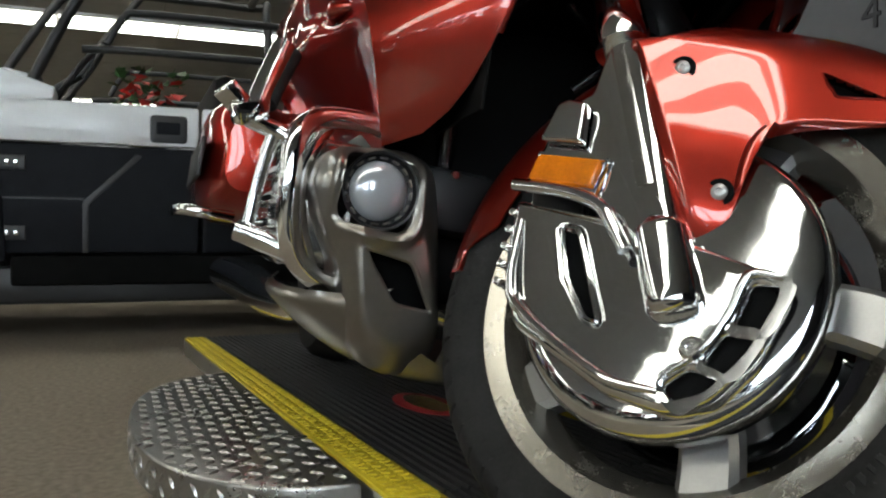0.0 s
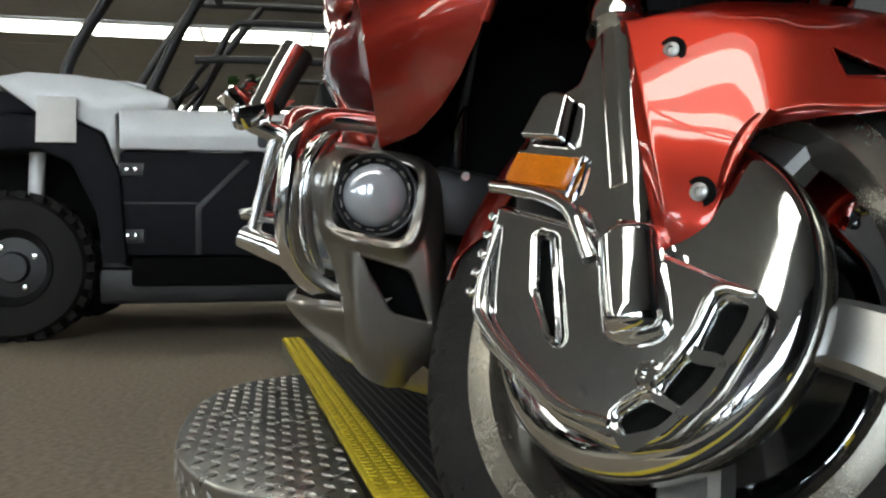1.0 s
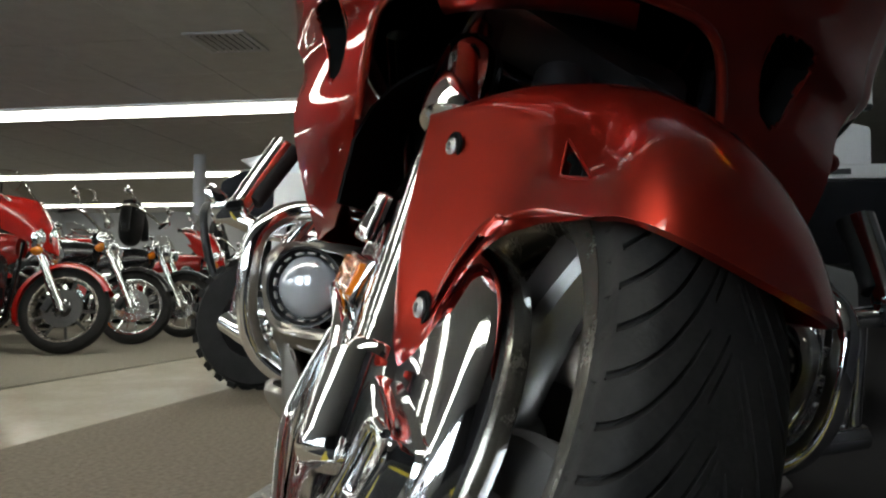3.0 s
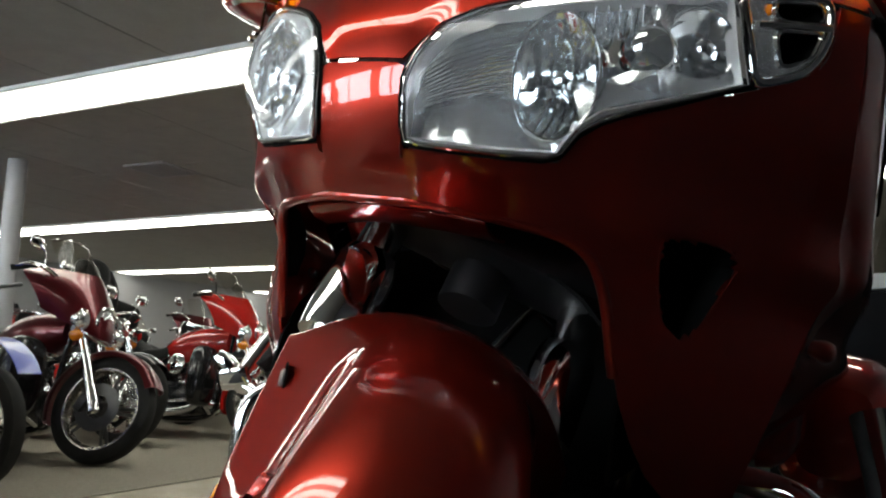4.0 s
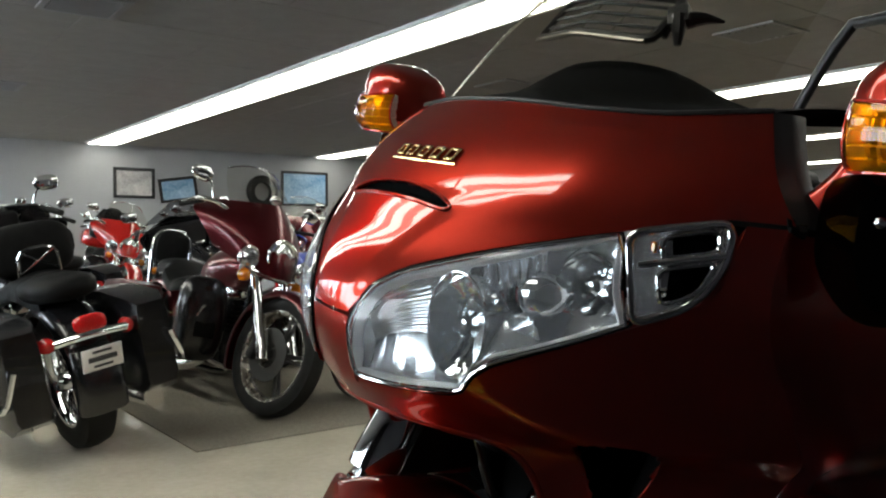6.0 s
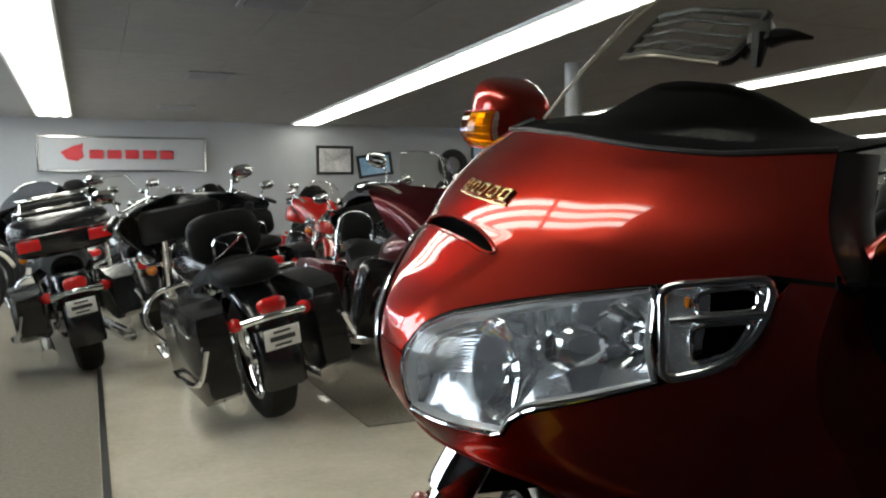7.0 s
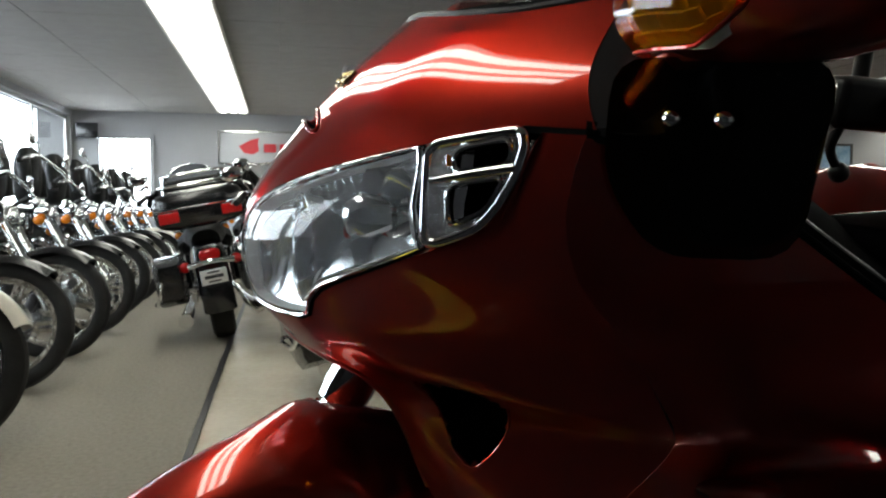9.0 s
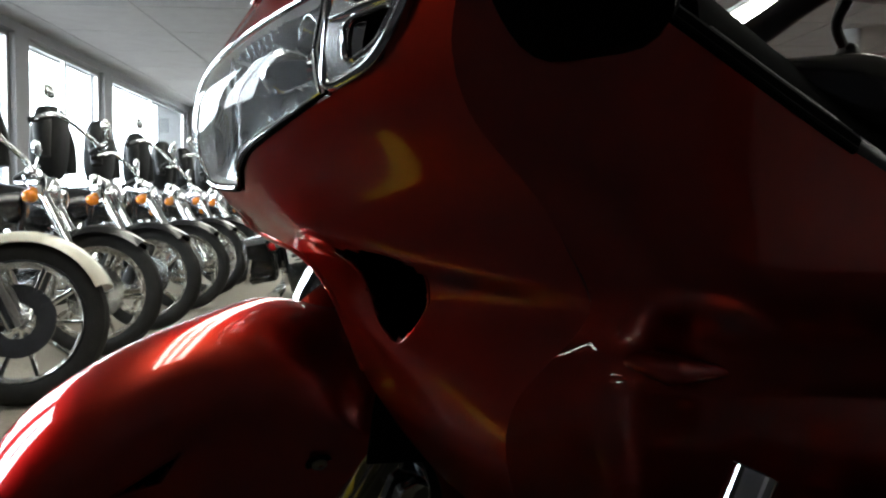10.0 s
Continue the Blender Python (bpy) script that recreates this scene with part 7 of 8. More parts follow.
TAIL = "motorcycles in the aisle"
tour = cruiser("touring_motorcycle", "black touring motorcycle with trunk and chrome rack", GLOSSBLACK, TAIL, fairing="bat", bags=True, trunk=True, plate_on=True, lean=9, smoked=True)
rear_at(tour, 0.36, -4.85, -84)
bagger = cruiser("cruiser_motorcycle", "black cruiser with hard saddlebags and white dealer plate", GLOSSBLACK, TAIL, bags=True, plate_on=True, lean=9, deep_bags=True, fairing="bat", smoked=True)
rear_at(bagger, -0.49, -3.08, -84)
red = cruiser("touring_motorcycle", "dark red touring motorcycle with bat-wing fairing and clear windshield", RED2, TAIL, fairing="bat", bags=True, wheels="five", rim_mat=RIMLIP, lean=8, steer=14, lowers=True, dark=True)
front_at(red, -1.4, -3.1, 92)
bright = cruiser("touring_motorcycle", "bright red touring motorcycle with bat-wing fairing", BRIGHTRED, TAIL, fairing="bat", bags=True, trunk=True, lean=8, steer=12, wheels="nine", rim_mat=RIMLIP, lowers=True, dark=True)
front_at(bright, -4.7, -3.7, 96)
front_at(red, -2.95, -3.55, 92)
front_at(wire, -6.9, -3.9, 94)
front_at(bright, -8.2, -4.0, 95)
front_at(black, -9.5, -4.2, 94)
shielded = cruiser("cruiser_motorcycle", "black cruiser with clear windshield and chrome lamps", GLOSSBLACK, TAIL, shield=True, bags=True, wheels="wire", lean=8, steer=10)
front_at(shielded, -5.8, -3.8, 95)
rear_at(shielded, -0.15, -6.4, -86)
rear_at(bagger, -1.2, -6.2, -88)
rear_at(tour, -2.25, -5.0, -88)
front_at(black, -3.85, -4.3, 92)
front_at(red, -3.4, -6.4, 85)
front_at(shielded, -4.4, -7.2, 88)
front_at(bright, -5.8, -6.9, 80)
rear_at(black, 0.2, -8.6, -88)
rear_at(bagger, -0.9, -8.9, -86)
front_at(bright, -2.2, -8.8, 84)
rear_at(wire, -1.6, -10.5, -88)
# the rows behind, closely parked
for kind, x, y, turn in ((red, -6.95, -6.3, 78), (black, -8.0, -6.6, 76), (bright, -9.1, -6.4, 74), (shielded, -10.3, -6.7, 78), (red, -11.6, -6.5, 72), (shielded, -11.3, -4.5, 74), (red, -12.7, -4.3, 70),
                         (shielded, -3.3, -9.1, 84), (black, -4.3, -9.4, 86), (red, -5.4, -9.2, 82), (wire, -6.5, -9.3, 80), (bright, -7.6, -9.1, 80), (shielded, -8.8, -9.4, 78), (black, -10.0, -9.2, 80),
                         (shielded, -0.6, -11.6, 88), (black, -2.9, -11.9, 86), (bright, -4.0, -11.7, 84), (shielded, -5.1, -12.0, 86), (red, -6.2, -11.8, 84), (black, -7.4, -12.0, 82), (wire, -8.6, -11.8, 82),
                         (black, -13.6, -6.4, 70), (bright, -14.4, -4.4, 68), (wire, -16.0, -4.6, 70)):
    front_at(kind, x, y, turn)


def dirt_bike():
    b = thing("dirt_bike", "small blue dirt bike with white number plate", "motorcycle", group=TAIL)
    for x, nm in ((0.62, "front"), (-0.6, "rear")):
        road_wheel(b, x, 0.29, 0.085, 0.215, "wire", DULLRUBBER, BRUSHED, nm)
    for s in (-1, 1):
        part("fork_leg", tube([(0.62, s * 0.08, 0.29), (0.5, s * 0.08, 0.58), (0.38, s * 0.08, 0.9)], [0.028, 0.026, 0.02], 12, 2), CREAM, b, "pale fork leg")
        part("shroud", boxbm((0.3, 0.03, 0.2), pose(0.2, s * 0.13, 0.7, 0, 20, s * 10), 0.012), BLUE, b, "blue tank shroud")
        part("side_plate", boxbm((0.26, 0.02, 0.17), pose(-0.4, s * 0.12, 0.68, 0, -12, 0), 0.008), WHITE, b, "white side plate")
    rows = [[(0.62 + 0.32 * math.cos(radians(a)) * 1.1, y, 0.42 + 0.3 * math.sin(radians(a))) for y in (-0.06, -0.03, 0, 0.03, 0.06)] for a in range(25, 150, 10)]
    part("front_guard", thicken(grid(rows), 0.004), BLUE, b, "blue front mudguard")
    rows = [[(-0.4 - 0.09 * k, y, 0.78 + 0.012 * k - 0.02 * (abs(y) / 0.07)) for y in (-0.07, -0.03, 0, 0.03, 0.07)] for k in range(6)]
    part("rear_guard", thicken(grid(rows), 0.004), BLUE, b, "blue rear mudguard")
    part("number_plate", plate(rounded([(-0.09, -0.1), (0.09, -0.1), (0.11, 0.08), (-0.11, 0.08)], 0.03), 0.01, bevel=0.003, at=Matrix.Translation((0.47, 0, 0.86)) @ pose(0, 0, 0, 90, 0, 90) @ pose(0, 0, 0, -20, 0, 0)), CREAM, b, "white front number plate")
    part("seat", boxbm((0.6, 0.15, 0.08), pose(-0.22, 0, 0.82, 0, 2, 0), 0.03), BLUE, b, "blue seat")
    part("tank", blob(0.15, 0, 0.78, 0.17, 0.11, 0.1), BLUE, b, "blue tank")
    part("engine", boxbm((0.26, 0.18, 0.24), pose(0.05, 0, 0.42), 0.04), BLACK, b, "black engine")
    part("frame", tube([(0.38, 0, 0.85), (0.25, 0, 0.35), (0.0, 0, 0.26), (-0.25, 0, 0.35), (-0.35, 0, 0.75)], 0.02, 10, 5), BLACK, b, "black frame")
    part("swing_arm", tube([(-0.2, 0.06, 0.38), (-0.6, 0.06, 0.29)], 0.022, 8, 1), BRUSHED, b)
    part("handlebar", tube([(0.28, -0.36, 1.02), (0.36, -0.15, 0.98), (0.38, 0, 0.94), (0.36, 0.15, 0.98), (0.28, 0.36, 1.02)], 0.011, 10, 5), BLACK, b, "black handlebar")
    return b


dirt = dirt_bike()
dirt.matrix_world = pose(-2.07, -3.9, 0.004, 0, 0, 88)


# ---- utility vehicle behind the stand ----
def utility_vehicle():
    """Its side stands in the plane x = 0 of its own frame; y runs from its nose back."""
    v = thing("utility_vehicle", "white and dark grey utility vehicle with black roll cage", "utility vehicle", pose(-3.03, 0, 0))

    def side(name, pts, x0, th, material, label="", bevel=0.01, holes=(), parent=None):
        m = Matrix(((0, 0, 1, x0 - th), (1, 0, 0, 0), (0, 1, 0, 0), (0, 0, 0, 1)))
        return part(name, plate(pts, th, holes=holes, bevel=bevel, at=m), material, parent or v, label)
    part("chassis", boxbm((1.1, 2.75, 0.24), pose(-0.74, -0.25, 0.32), 0.03), BLACK, v, "black chassis")
    # added plate that blocks light, so the floor underneath lies in deeper shadow
    part("shade_plate", boxbm((1.42, 1.7, 0.16), pose(-0.75, -0.28, 0.235), 0.02), BLACK, v, "black plate added under the cabin to deepen its shadow")
    for sx in (0.0, -1.5):
        flip_x = sx < -1
        x0 = -1.46 if flip_x else 0.0
        dr = side("door", rounded([(-1.035, 0.37), (-0.24, 0.37), (-0.24, 0.83), (-1.035, 0.83)], 0.02), x0, 0.05, DARKGREY, "dark grey plastic door", 0.012)
        side("door_stripe", rounded([(-1.035, 0.838), (-0.24, 0.838), (-0.24, 1.015), (-1.035, 1.015)], 0.015), x0 + 0.004, 0.05, WHITE, "white upper door panel", 0.012, parent=dr)
        side("door_groove", [(-0.715, 0.372), (-0.692, 0.372), (-0.692, 0.575), (-0.48, 0.79), (-0.5, 0.80), (-0.715, 0.588)], x0 + 0.004, 0.012, BLACK, "", 0.002, parent=dr)
        side("door_crease", [(-1.03, 0.598), (-0.71, 0.598), (-0.71, 0.606), (-1.03, 0.606)], x0 + 0.002, 0.008, BLACK, "", 0.0, parent=dr)
        side("handle_well", rounded([(-0.445, 0.853), (-0.29, 0.853), (-0.29, 0.975), (-0.445, 0.975)], 0.02), x0 + 0.010, 0.012, BLACK, "black handle recess", 0.003, parent=dr)
        side("door_handle", rounded([(-0.42, 0.89), (-0.32, 0.89), (-0.32, 0.945), (-0.42, 0.945)], 0.01), x0 + 0.016, 0.014, DARKGREY, "dark door handle", 0.004, parent=dr)
        for z in (0.748, 0.456):
            hg = side("hinge", rounded([(-1.035, z - 0.03), (-0.93, z - 0.03), (-0.93, z + 0.03), (-1.035, z + 0.03)], 0.006), x0 + 0.012, 0.016, BLACK, "black hinge", 0.003, parent=dr)
            for y in (-1.0, -0.965):
                side("hinge_bolt", [(y + 0.01 * math.cos(k * math.pi / 5), z + 0.012 * math.sin(k * math.pi / 5)) for k in range(10)], x0 + 0.018, 0.012, BRUSHED, "", 0.002, parent=dr)
        arch = rounded([(-1.69, 0.825), (-1.67, 0.905), (-1.48, 0.975), (-1.25, 0.97), (-1.1, 0.9), (-1.03, 0.73), (-1.0, 0.34), (-1.1, 0.34), (-1.125, 0.56), (-1.225, 0.77), (-1.366, 0.832), (-1.64, 0.815)], 0.02)
        side("front_arch", arch, x0 + 0.03, 0.28, DARKGREY, "dark grey front wheel arch", 0.012)
        side("cowl_panel", rounded([(-1.045, 0.76), (-1.05, 0.99), (-0.83, 1.02), (-0.82, 1.07), (-1.0, 1.13), (-1.2, 1.155), (-1.41, 1.162), (-1.56, 1.13), (-1.5, 1.09), (-1.37, 0.99), (-1.25, 0.98), (-1.1, 0.91)], 0.01), x0 - 0.002, 0.2, WHITE, "white cowl side", 0.01)
        bx = side("bed_side", rounded([(0.3, 0.62), (1.42, 0.62), (1.42, 0.98), (0.3, 0.98)], 0.02), x0, 0.05, DARKGREY, "dark grey cargo bed side", 0.01)
        side("bed_rail", rounded([(0.3, 0.986), (1.42, 0.986), (1.42, 1.05), (0.3, 1.05)], 0.01), x0 + 0.006, 0.06, WHITE, "white rail with lettering bars", 0.008, parent=bx)
        side("rail_print", [(1.0, 1.005), (1.25, 1.005), (1.25, 1.03), (1.0, 1.03)], x0 + 0.009, 0.006, INK, "dark bar of print", 0.0, parent=bx)
        side("rear_arch", [(0.25, 0.36), (0.35, 0.6), (0.55, 0.75), (1.25, 0.75), (1.42, 0.6), (1.42, 0.56), (1.2, 0.62), (0.95, 0.69), (0.7, 0.66), (0.5, 0.5), (0.42, 0.36)], x0 - 0.003, 0.2, BLACK, "black rear wheel arch", 0.008)
        side("side_sill", rounded([(-0.99, 0.235), (0.45, 0.235), (0.45, 0.362), (-0.99, 0.362)], 0.02), x0 - 0.01, 0.08, MATBLACK, "black sill", 0.01)
        side("rear_door", rounded([(-0.225, 0.37), (0.285, 0.37), (0.285, 0.83), (-0.225, 0.83)], 0.02), x0, 0.05, DARKGREY, "dark grey rear door", 0.012)
        side("rear_door_stripe", rounded([(-0.225, 0.838), (0.285, 0.838), (0.285, 1.015), (-0.225, 1.015)], 0.015), x0 + 0.004, 0.05, WHITE, "white upper door panel", 0.012)
        for yc in (-1.48, 0.92):
            mm = Matrix.Translation((x0 - 0.14 if not flip_x else x0 + 0.1, yc, 0.322)) @ FORWARD
            ty = part("wheel", lathe([(0.17, -0.12), (0.24, -0.135), (0.29, -0.13), (0.315, -0.1), (0.32, 0), (0.315, 0.1), (0.29, 0.13), (0.24, 0.135), (0.17, 0.12)], 48, mm, closed=True), DULLRUBBER, v, "knobbly off-road tyre")
            bm = bmesh.new()
            for k in range(26):
                for r in (-0.09, -0.03, 0.03, 0.09):
                    a = 2 * math.pi * (k + (0.5 if r in (-0.03, 0.09) else 0)) / 26
                    rr = 0.318 if abs(r) < 0.05 else 0.312
                    add_box(bm, (0.03, 0.042, 0.05), mm @ Matrix.Rotation(a, 4, "Z") @ pose(rr, 0, r, 0, (-18 if r < -0.05 else 18) if abs(r) > 0.05 else 0, 0))
            part("tread_block_set", bm, DULLRUBBER, ty, "tread blocks")
            part("rim", lathe([(0.175, 0.1), (0.165, 0.125), (0.15, 0.1), (0.13, 0.075), (0.07, 0.085), (0.06, 0.11), (0.0, 0.11)], 36, mm if not flip_x else mm @ pose(0, 0, 0, 180, 0, 0)), BLACK, ty, "black steel rim")
            for k in range(4):
                part("wheel_nut", lathe([(0, 0.098), (0.012, 0.096), (0.014, 0.085)], 8, mm @ pose(0.052 * 1.9 * math.cos(k * math.pi / 2 + 0.5), 0.052 * 1.9 * math.sin(k * math.pi / 2 + 0.5), 0)), BRUSHED, ty, "steel wheel nut")
        # cage tubes of this side
        x = x0 - 0.06 if not flip_x else x0 + 0.03
        part("cage_tube", tube([(x, -1.27, 0.98), (x, -1.255, 1.2), (x - 0.02, -1.1, 1.5), (x - 0.04, -0.86, 1.86), (x - 0.04, -0.7, 1.9), (x - 0.04, 0.2, 1.9), (x - 0.02, 0.3, 1.85), (x, 0.32, 1.0)], 0.026, 12, 5), BLACK, v, "black roll cage tube")
        part("cage_tube", tube([(x, -0.95, 1.02), (x - 0.02, -0.72, 1.5), (x - 0.04, -0.45, 1.89)], 0.024, 12, 4), BLACK, v, "black roll cage tube")
        part("side_guard", tube([(x, -0.72, 1.25), (x, -0.5, 1.26), (x, 0.1, 1.26), (x, 0.28, 1.24)], 0.018, 10, 4), BLACK, v, "black hip guard tube")
        part("side_guard", tube([(x, -0.62, 1.28), (x, -0.55, 1.4), (x, -0.45, 1.43), (x, 0.2, 1.43)], 0.016, 10, 4), BLACK, v, "black hip guard tube")
    rows = []
    for i in range(13):
        t = i / 12
        y = lerp(-1.7, -0.95, t)
        z = float(np.interp(t, [0, 0.12, 0.5, 0.85, 1.0], [1.0, 1.1, 1.17, 1.19, 1.16]))
        rows.append([(-0.75 + u * 0.68, y + 0.06 * abs(u) ** 3, z - 0.04 * abs(u) ** 4) for u in (-1, -0.8, -0.5, -0.2, 0, 0.2, 0.5, 0.8, 1)])
    hood = part("bonnet", thicken(grid(rows), 0.02, (0, 0, 1)), WHITE, v, "white sloping bonnet")
    part("bonnet_vent", boxbm((0.02, 0.2, 0.05), pose(-0.055, -1.42, 1.075), 0.008), BLACK, hood)
    side("nose", rounded([(-1.69, 0.9), (-1.675, 1.03), (-1.57, 1.08), (-1.5, 1.085), (-1.37, 0.985), (-1.48, 0.97)], 0.02), -0.03, 1.42, DARKGREY, "dark grey nose", 0.02)
    part("wheel_housing", boxbm((0.95, 0.6, 0.5), pose(-0.75, -1.35, 0.74), 0.03), MATBLACK, v, "black wheel housing")
    part("dash", boxbm((1.3, 0.22, 0.2), pose(-0.75, -0.98, 1.05), 0.05), DARKGREY, v, "dark grey dash")
    part("bumper", tube([(-0.15, -1.66, 0.5), (-0.15, -1.76, 0.58), (-0.15, -1.82, 0.88), (-0.4, -1.84, 0.95), (-1.1, -1.84, 0.95), (-1.35, -1.82, 0.88), (-1.35, -1.76, 0.58), (-1.35, -1.66, 0.5)], 0.022, 10, 5), BLACK, v, "black front bumper bar")
    part("steering_wheel", tube([(-0.4 + 0.17 * math.cos(k * math.pi / 10), -0.74 + 0.1 * math.sin(k * math.pi / 10), 1.2 + 0.14 * math.sin(k * math.pi / 10)) for k in range(20)], 0.014, 8, 1, loop=True), BLACK, v, "black steering wheel")
    part("steering_column", tube([(-0.4, -0.74, 1.2), (-0.4, -0.95, 1.05)], 0.02, 10, 1), BLACK, v)
    for k in range(2):
        part("bench_seat", boxbm((1.3, 0.45, 0.14), pose(-0.75, -0.3 + 0.6 * k, 0.72), 0.05), LEATHER, v, "black bench seat")
        part("bench_back", boxbm((1.3, 0.12, 0.45), pose(-0.75, -0.08 + 0.6 * k, 0.98, 10, 0, 0), 0.05), LEATHER, v, "black bench back")
    part("cargo_bed", boxbm((1.36, 1.08, 0.06), pose(-0.75, 0.86, 0.68), 0.01), BLACK, v, "black cargo bed floor")
    part("price_card", boxbm((0.006, 0.16, 0.2), pose(0.036, -1.28, 0.955, 0, -6, 0), 0.001), PAPER, v, "crumpled clear document sleeve")
    for yy in (-0.7, 0.2):
        part("cage_cross_tube", tube([(-0.1, yy, 1.9), (-1.4, yy, 1.9)], 0.024, 10, 1), BLACK, v, "black roll cage cross tube")
    for s in (-0.15, -1.3):
        part("shock_absorber", tube([(s, -1.42, 0.4), (s, -1.4, 0.9)], 0.035, 12, 1), WHITE, v, "pale shock absorber")
    return v


utility_vehicle()


def canopy_panel():
    """A white moulded panel with a slanting edge, standing in the cargo bed."""
    c = thing("canopy_panel", "white moulded vehicle panel standing in the cargo bed", "vehicle panel", pose(-3.2, 0, 0.712))
    def flat(name, pts, th, x, material, label=""):
        m = Matrix(((0, 0, 1, x - th), (1, 0, 0, 0), (0, 1, 0, -0.712), (0, 0, 0, 1)))
        return part(name, plate(rounded(pts, 0.02), th, bevel=0.004, at=m), material, c, label)
    flat("panel", [(0.97, 1.41), (0.955, 1.47), (1.13, 1.87), (1.4, 1.98), (1.4, 1.32), (1.06, 1.3)], 0.03, 0.0, WHITE, "white upper panel")
    flat("foot", [(0.955, 0.712), (0.945, 1.36), (1.02, 1.34), (1.4, 1.25), (1.4, 0.712)], 0.03, -0.035, WHITE, "white lower panel")
    flat("seal", [(1.0, 1.39), (1.06, 1.33), (1.4, 1.35), (1.4, 1.32), (1.05, 1.3), (0.99, 1.36)], 0.02, 0.004, BLACK, "black rubber seal")


canopy_panel()


def flower_pot():
    f = thing("potted_flower", "red potted flower standing in the vehicle", "flower pot", pose(-3.42, -0.44, 0.79))
    part("pot", lathe([(0.0, 0.0), (0.07, 0.0), (0.09, 0.14), (0.095, 0.15), (0.08, 0.15), (0.0, 0.13)], 20), DARKGREY, f, "dark pot")
    rnd = random.Random(4)
    for nm, material, n, r in (("foliage", mat("dark_green_leaf", (0.03, 0.09, 0.02), rough=0.5, var=0.3, scale=20), 60, 0.16), ("blossom", mat("red_petal", (0.5, 0.02, 0.015), rough=0.5, var=0.3, scale=20), 60, 0.13)):
        bm = bmesh.new()
        for k in range(n):
            d = Vector((rnd.uniform(-1, 1), rnd.uniform(-1, 1), rnd.uniform(0.1, 1.6))) * r
            vs = [bm.verts.new(Vector((0, 0, 0.2)) + d + Vector((rnd.uniform(-1, 1), rnd.uniform(-1, 1), rnd.uniform(-0.6, 0.6))) * 0.045) for _ in range(4)]
            bm.faces.new(vs)
        tagged(part(nm, bm, material, f), kind="stuff")
    return f


flower_pot()

# ---- wall of the showroom: sign, pictures, pillars ----
def wall_sign():
    s = thing("wall_sign", "wide pale sign with red winged emblem and red lettering blocks", "sign", pose(-0.33, -15.99, 2.13))
    part("board", boxbm((3.0, 0.08, 0.63), pose(0, 0.04, 0), 0.01), SIGNGREY, s, "pale sign board")
    part("sign_frame", plate([(-1.53, -0.34), (1.53, -0.34), (1.53, 0.34), (-1.53, 0.34)], 0.1, holes=[[(-1.495, -0.305), (1.495, -0.305), (1.495, 0.305), (-1.495, 0.305)]], at=pose(0, 0.1, 0, 90, 0, 0)), BRUSHED, s, "metal sign frame")
    wing = [(1.12, 0.03), (0.9, 0.15), (0.72, 0.2), (0.74, 0.08), (0.72, -0.06), (0.84, -0.14), (1.02, -0.1)]
    part("emblem", plate(wing, 0.01, bevel=0.002, at=pose(0, 0.085, 0, 90, 0, 0) @ pose(0, 0, -0.01)), SIGNRED, s, "red winged emblem")
    for k in range(5):
        x = 0.5 - k * 0.32
        part("letter_block", boxbm((0.25, 0.012, 0.17), pose(x, 0.09, -0.005), 0.02), SIGNRED, s)
    return s


wall_sign()


def picture(x, z, w, h, material, label, at=None, tilt=0):
    p = thing("wall_picture", label, "picture", at or pose(x, -15.99, z, 0, tilt, 0), group="pictures on the wall")
    part("picture_frame", plate([(-w / 2, -h / 2), (w / 2, -h / 2), (w / 2, h / 2), (-w / 2, h / 2)], 0.03, holes=[[(-w / 2 + 0.06, -h / 2 + 0.06), (w / 2 - 0.06, -h / 2 + 0.06), (w / 2 - 0.06, h / 2 - 0.06), (-w / 2 + 0.06, h / 2 - 0.06)]], at=pose(0, 0.03, 0, 90, 0, 0)), BLACK, p, "dark picture frame")
    part("print", boxbm((w - 0.1, 0.01, h - 0.1), pose(0, 0.008, 0)), material, p, "printed picture")
    return p


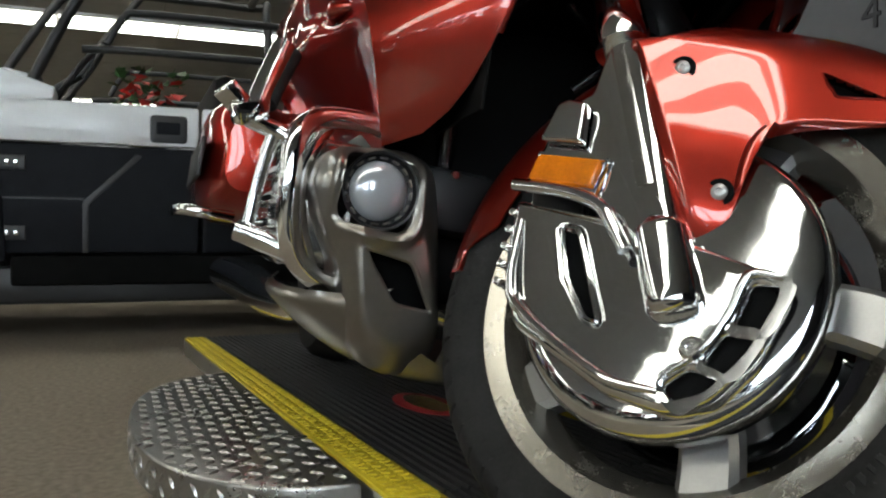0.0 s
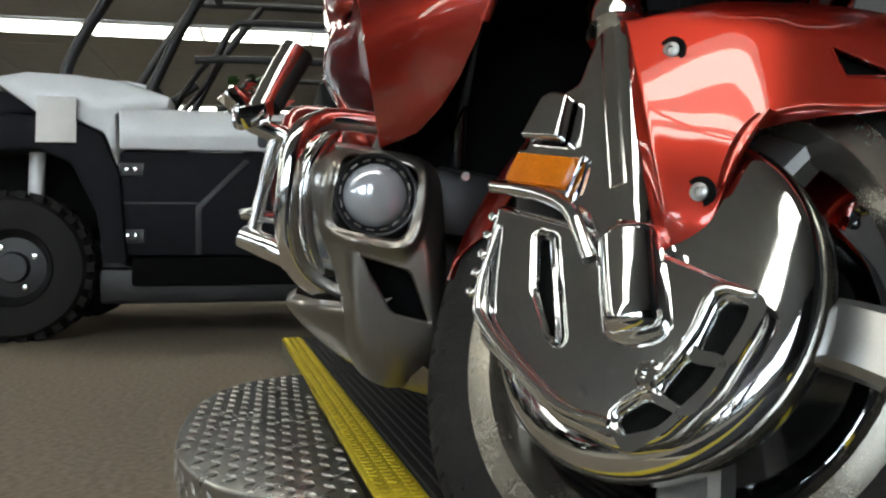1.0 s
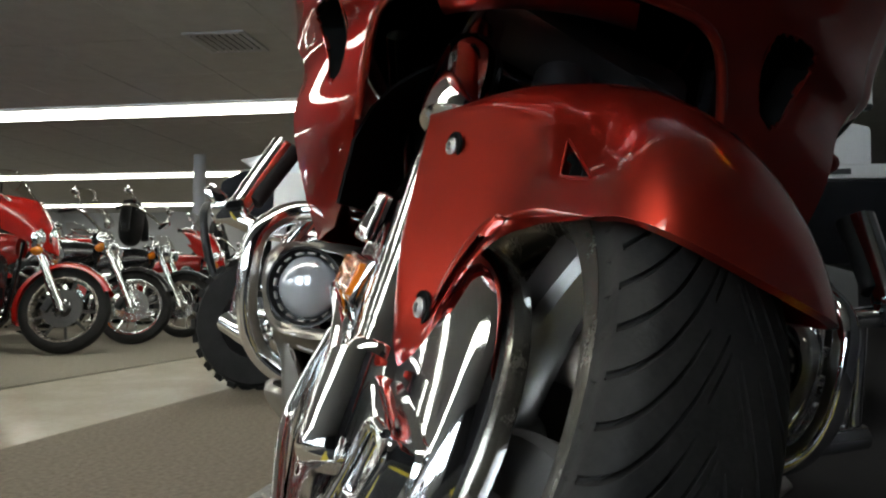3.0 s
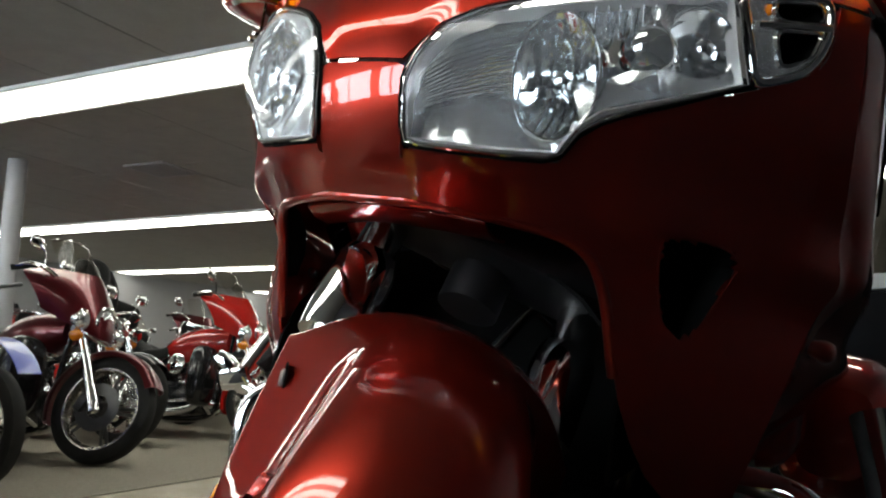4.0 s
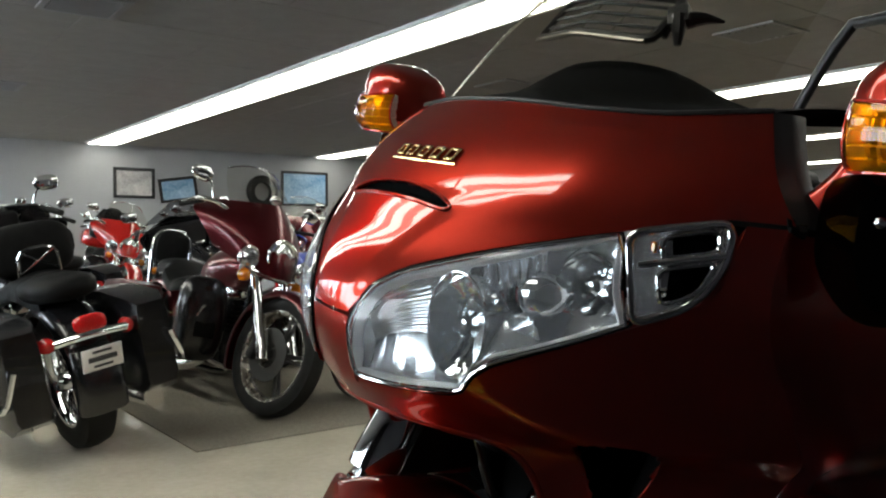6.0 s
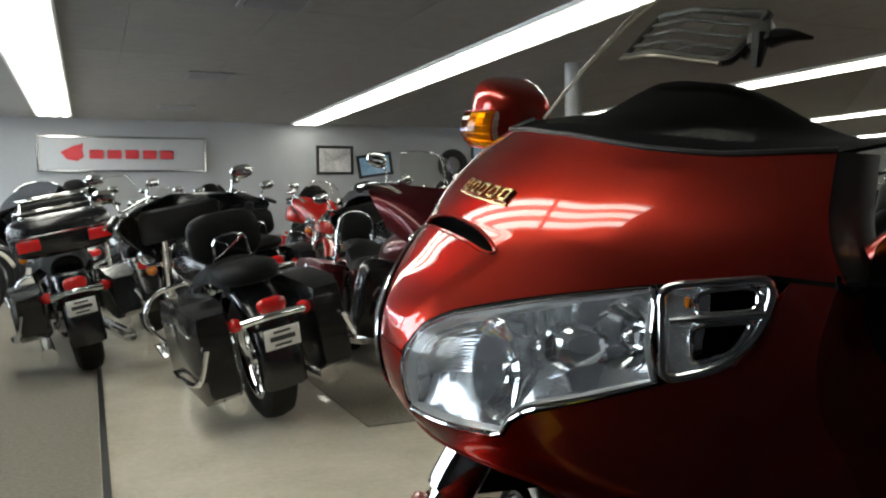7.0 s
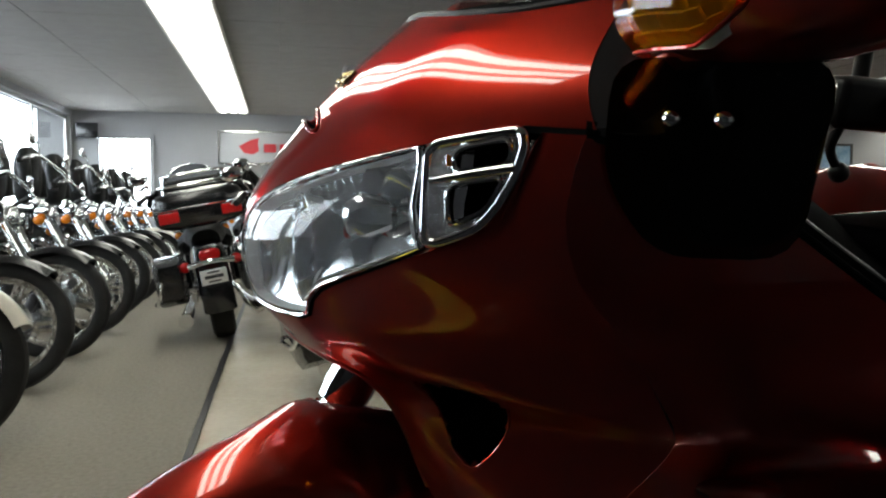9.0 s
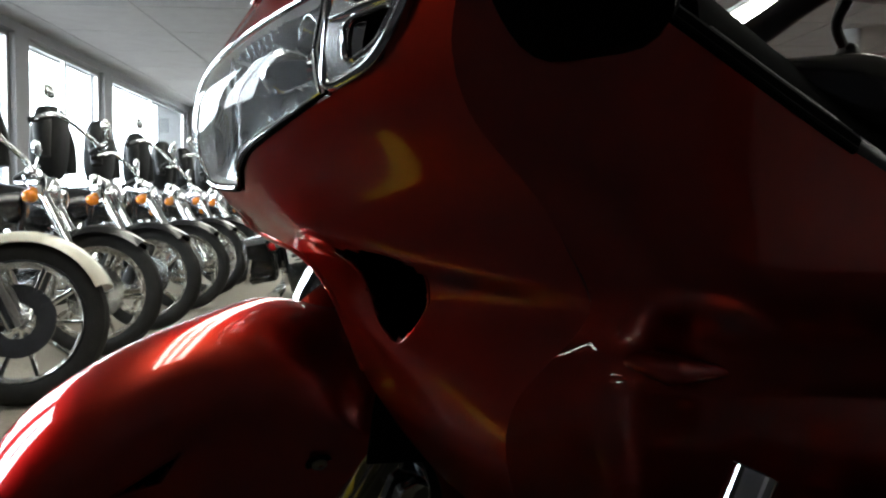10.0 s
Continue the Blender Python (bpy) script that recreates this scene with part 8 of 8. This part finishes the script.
GREYPIC = mat("grey_print", (0.3, 0.29, 0.29), rough=0.5, var=0.4, scale=3, second=(0.55, 0.52, 0.5))
picture(-4.55, 2.05, 0.82, 0.62, GREYPIC, "framed grey picture with a red mark")
picture(-5.45, 1.95, 0.8, 0.5, SKYPOSTER, "blue poster on the wall", tilt=8)
picture(-8.4, 2.05, 1.2, 0.8, SKYPOSTER, "blue poster on the wall")
picture(-10.6, 2.0, 1.3, 0.9, GREYPIC, "grey printed poster in a dark frame")
picture(-12.8, 2.05, 1.1, 0.8, SKYPOSTER, "blue poster on the wall")
ty = tagged(part("spare_tyre", lathe([(0.2, -0.07), (0.3, -0.08), (0.36, -0.04), (0.37, 0.0), (0.36, 0.04), (0.3, 0.08), (0.2, 0.07)], 40, Matrix.Translation((-7.3, -15.9, 1.95)) @ SIDEWAYS, closed=True), DULLRUBBER), "black tyre hung on the wall", "tyre")


def pillar(x, y):
    p = thing("pillar", "round white painted steel pillar", "pillar", pose(x, y, 0), kind="structure")
    part("shaft", lathe([(0.105, 0.0), (0.105, 2.81)], 32), WALL, p, "white shaft")
    part("foot", lathe([(0.0, 0.012), (0.16, 0.012), (0.16, 0.0), (0.0, 0.0)], 32), BRUSHED, p, "steel foot plate")


pillar(-5.31, -7.78)
pillar(-12.3, -6.5)
slab("baseboard", -22, 4.4, -15.99, -15.97, 0.0, 0.12, BLACK, "black baseboard", "trim")


def wall_television():
    t = thing("television", "black television on a wall bracket", "television", pose(3.62, -15.7, 2.4, 0, 0, 0))
    part("screen_case", boxbm((0.4, 0.06, 0.3), pose(0, 0, 0), 0.012), GLOSSBLACK, t, "black screen")
    part("bracket", tube([(0, -0.03, 0), (0, -0.28, 0)], 0.03, 10, 1), BLACK, t, "black bracket")


wall_television()
# lit window in the far wall, with its frame
fw = thing("window_9", "bright window with white frame in the far wall", "window", pose(2.98, -15.99, 1.5), kind="structure")
part("window_frame", plate([(-0.55, -0.85), (0.55, -0.85), (0.55, 0.85), (-0.55, 0.85)], 0.05, holes=[[(-0.47, -0.77), (0.47, -0.77), (0.47, 0.77), (-0.47, 0.77)]], at=pose(0, 0.05, 0, 90, 0, 0)), WALL, fw, "white frame")
part("pane", boxbm((0.94, 0.01, 1.54), pose(0, 0.012, 0)), glow, fw, "bright daylit glass")
for k in range(9):
    part("blind_slat", boxbm((0.05, 0.006, 1.5), pose(-0.42 + 0.105 * k, 0.03, 0, 0, 0, 30)), BLINDS, fw)
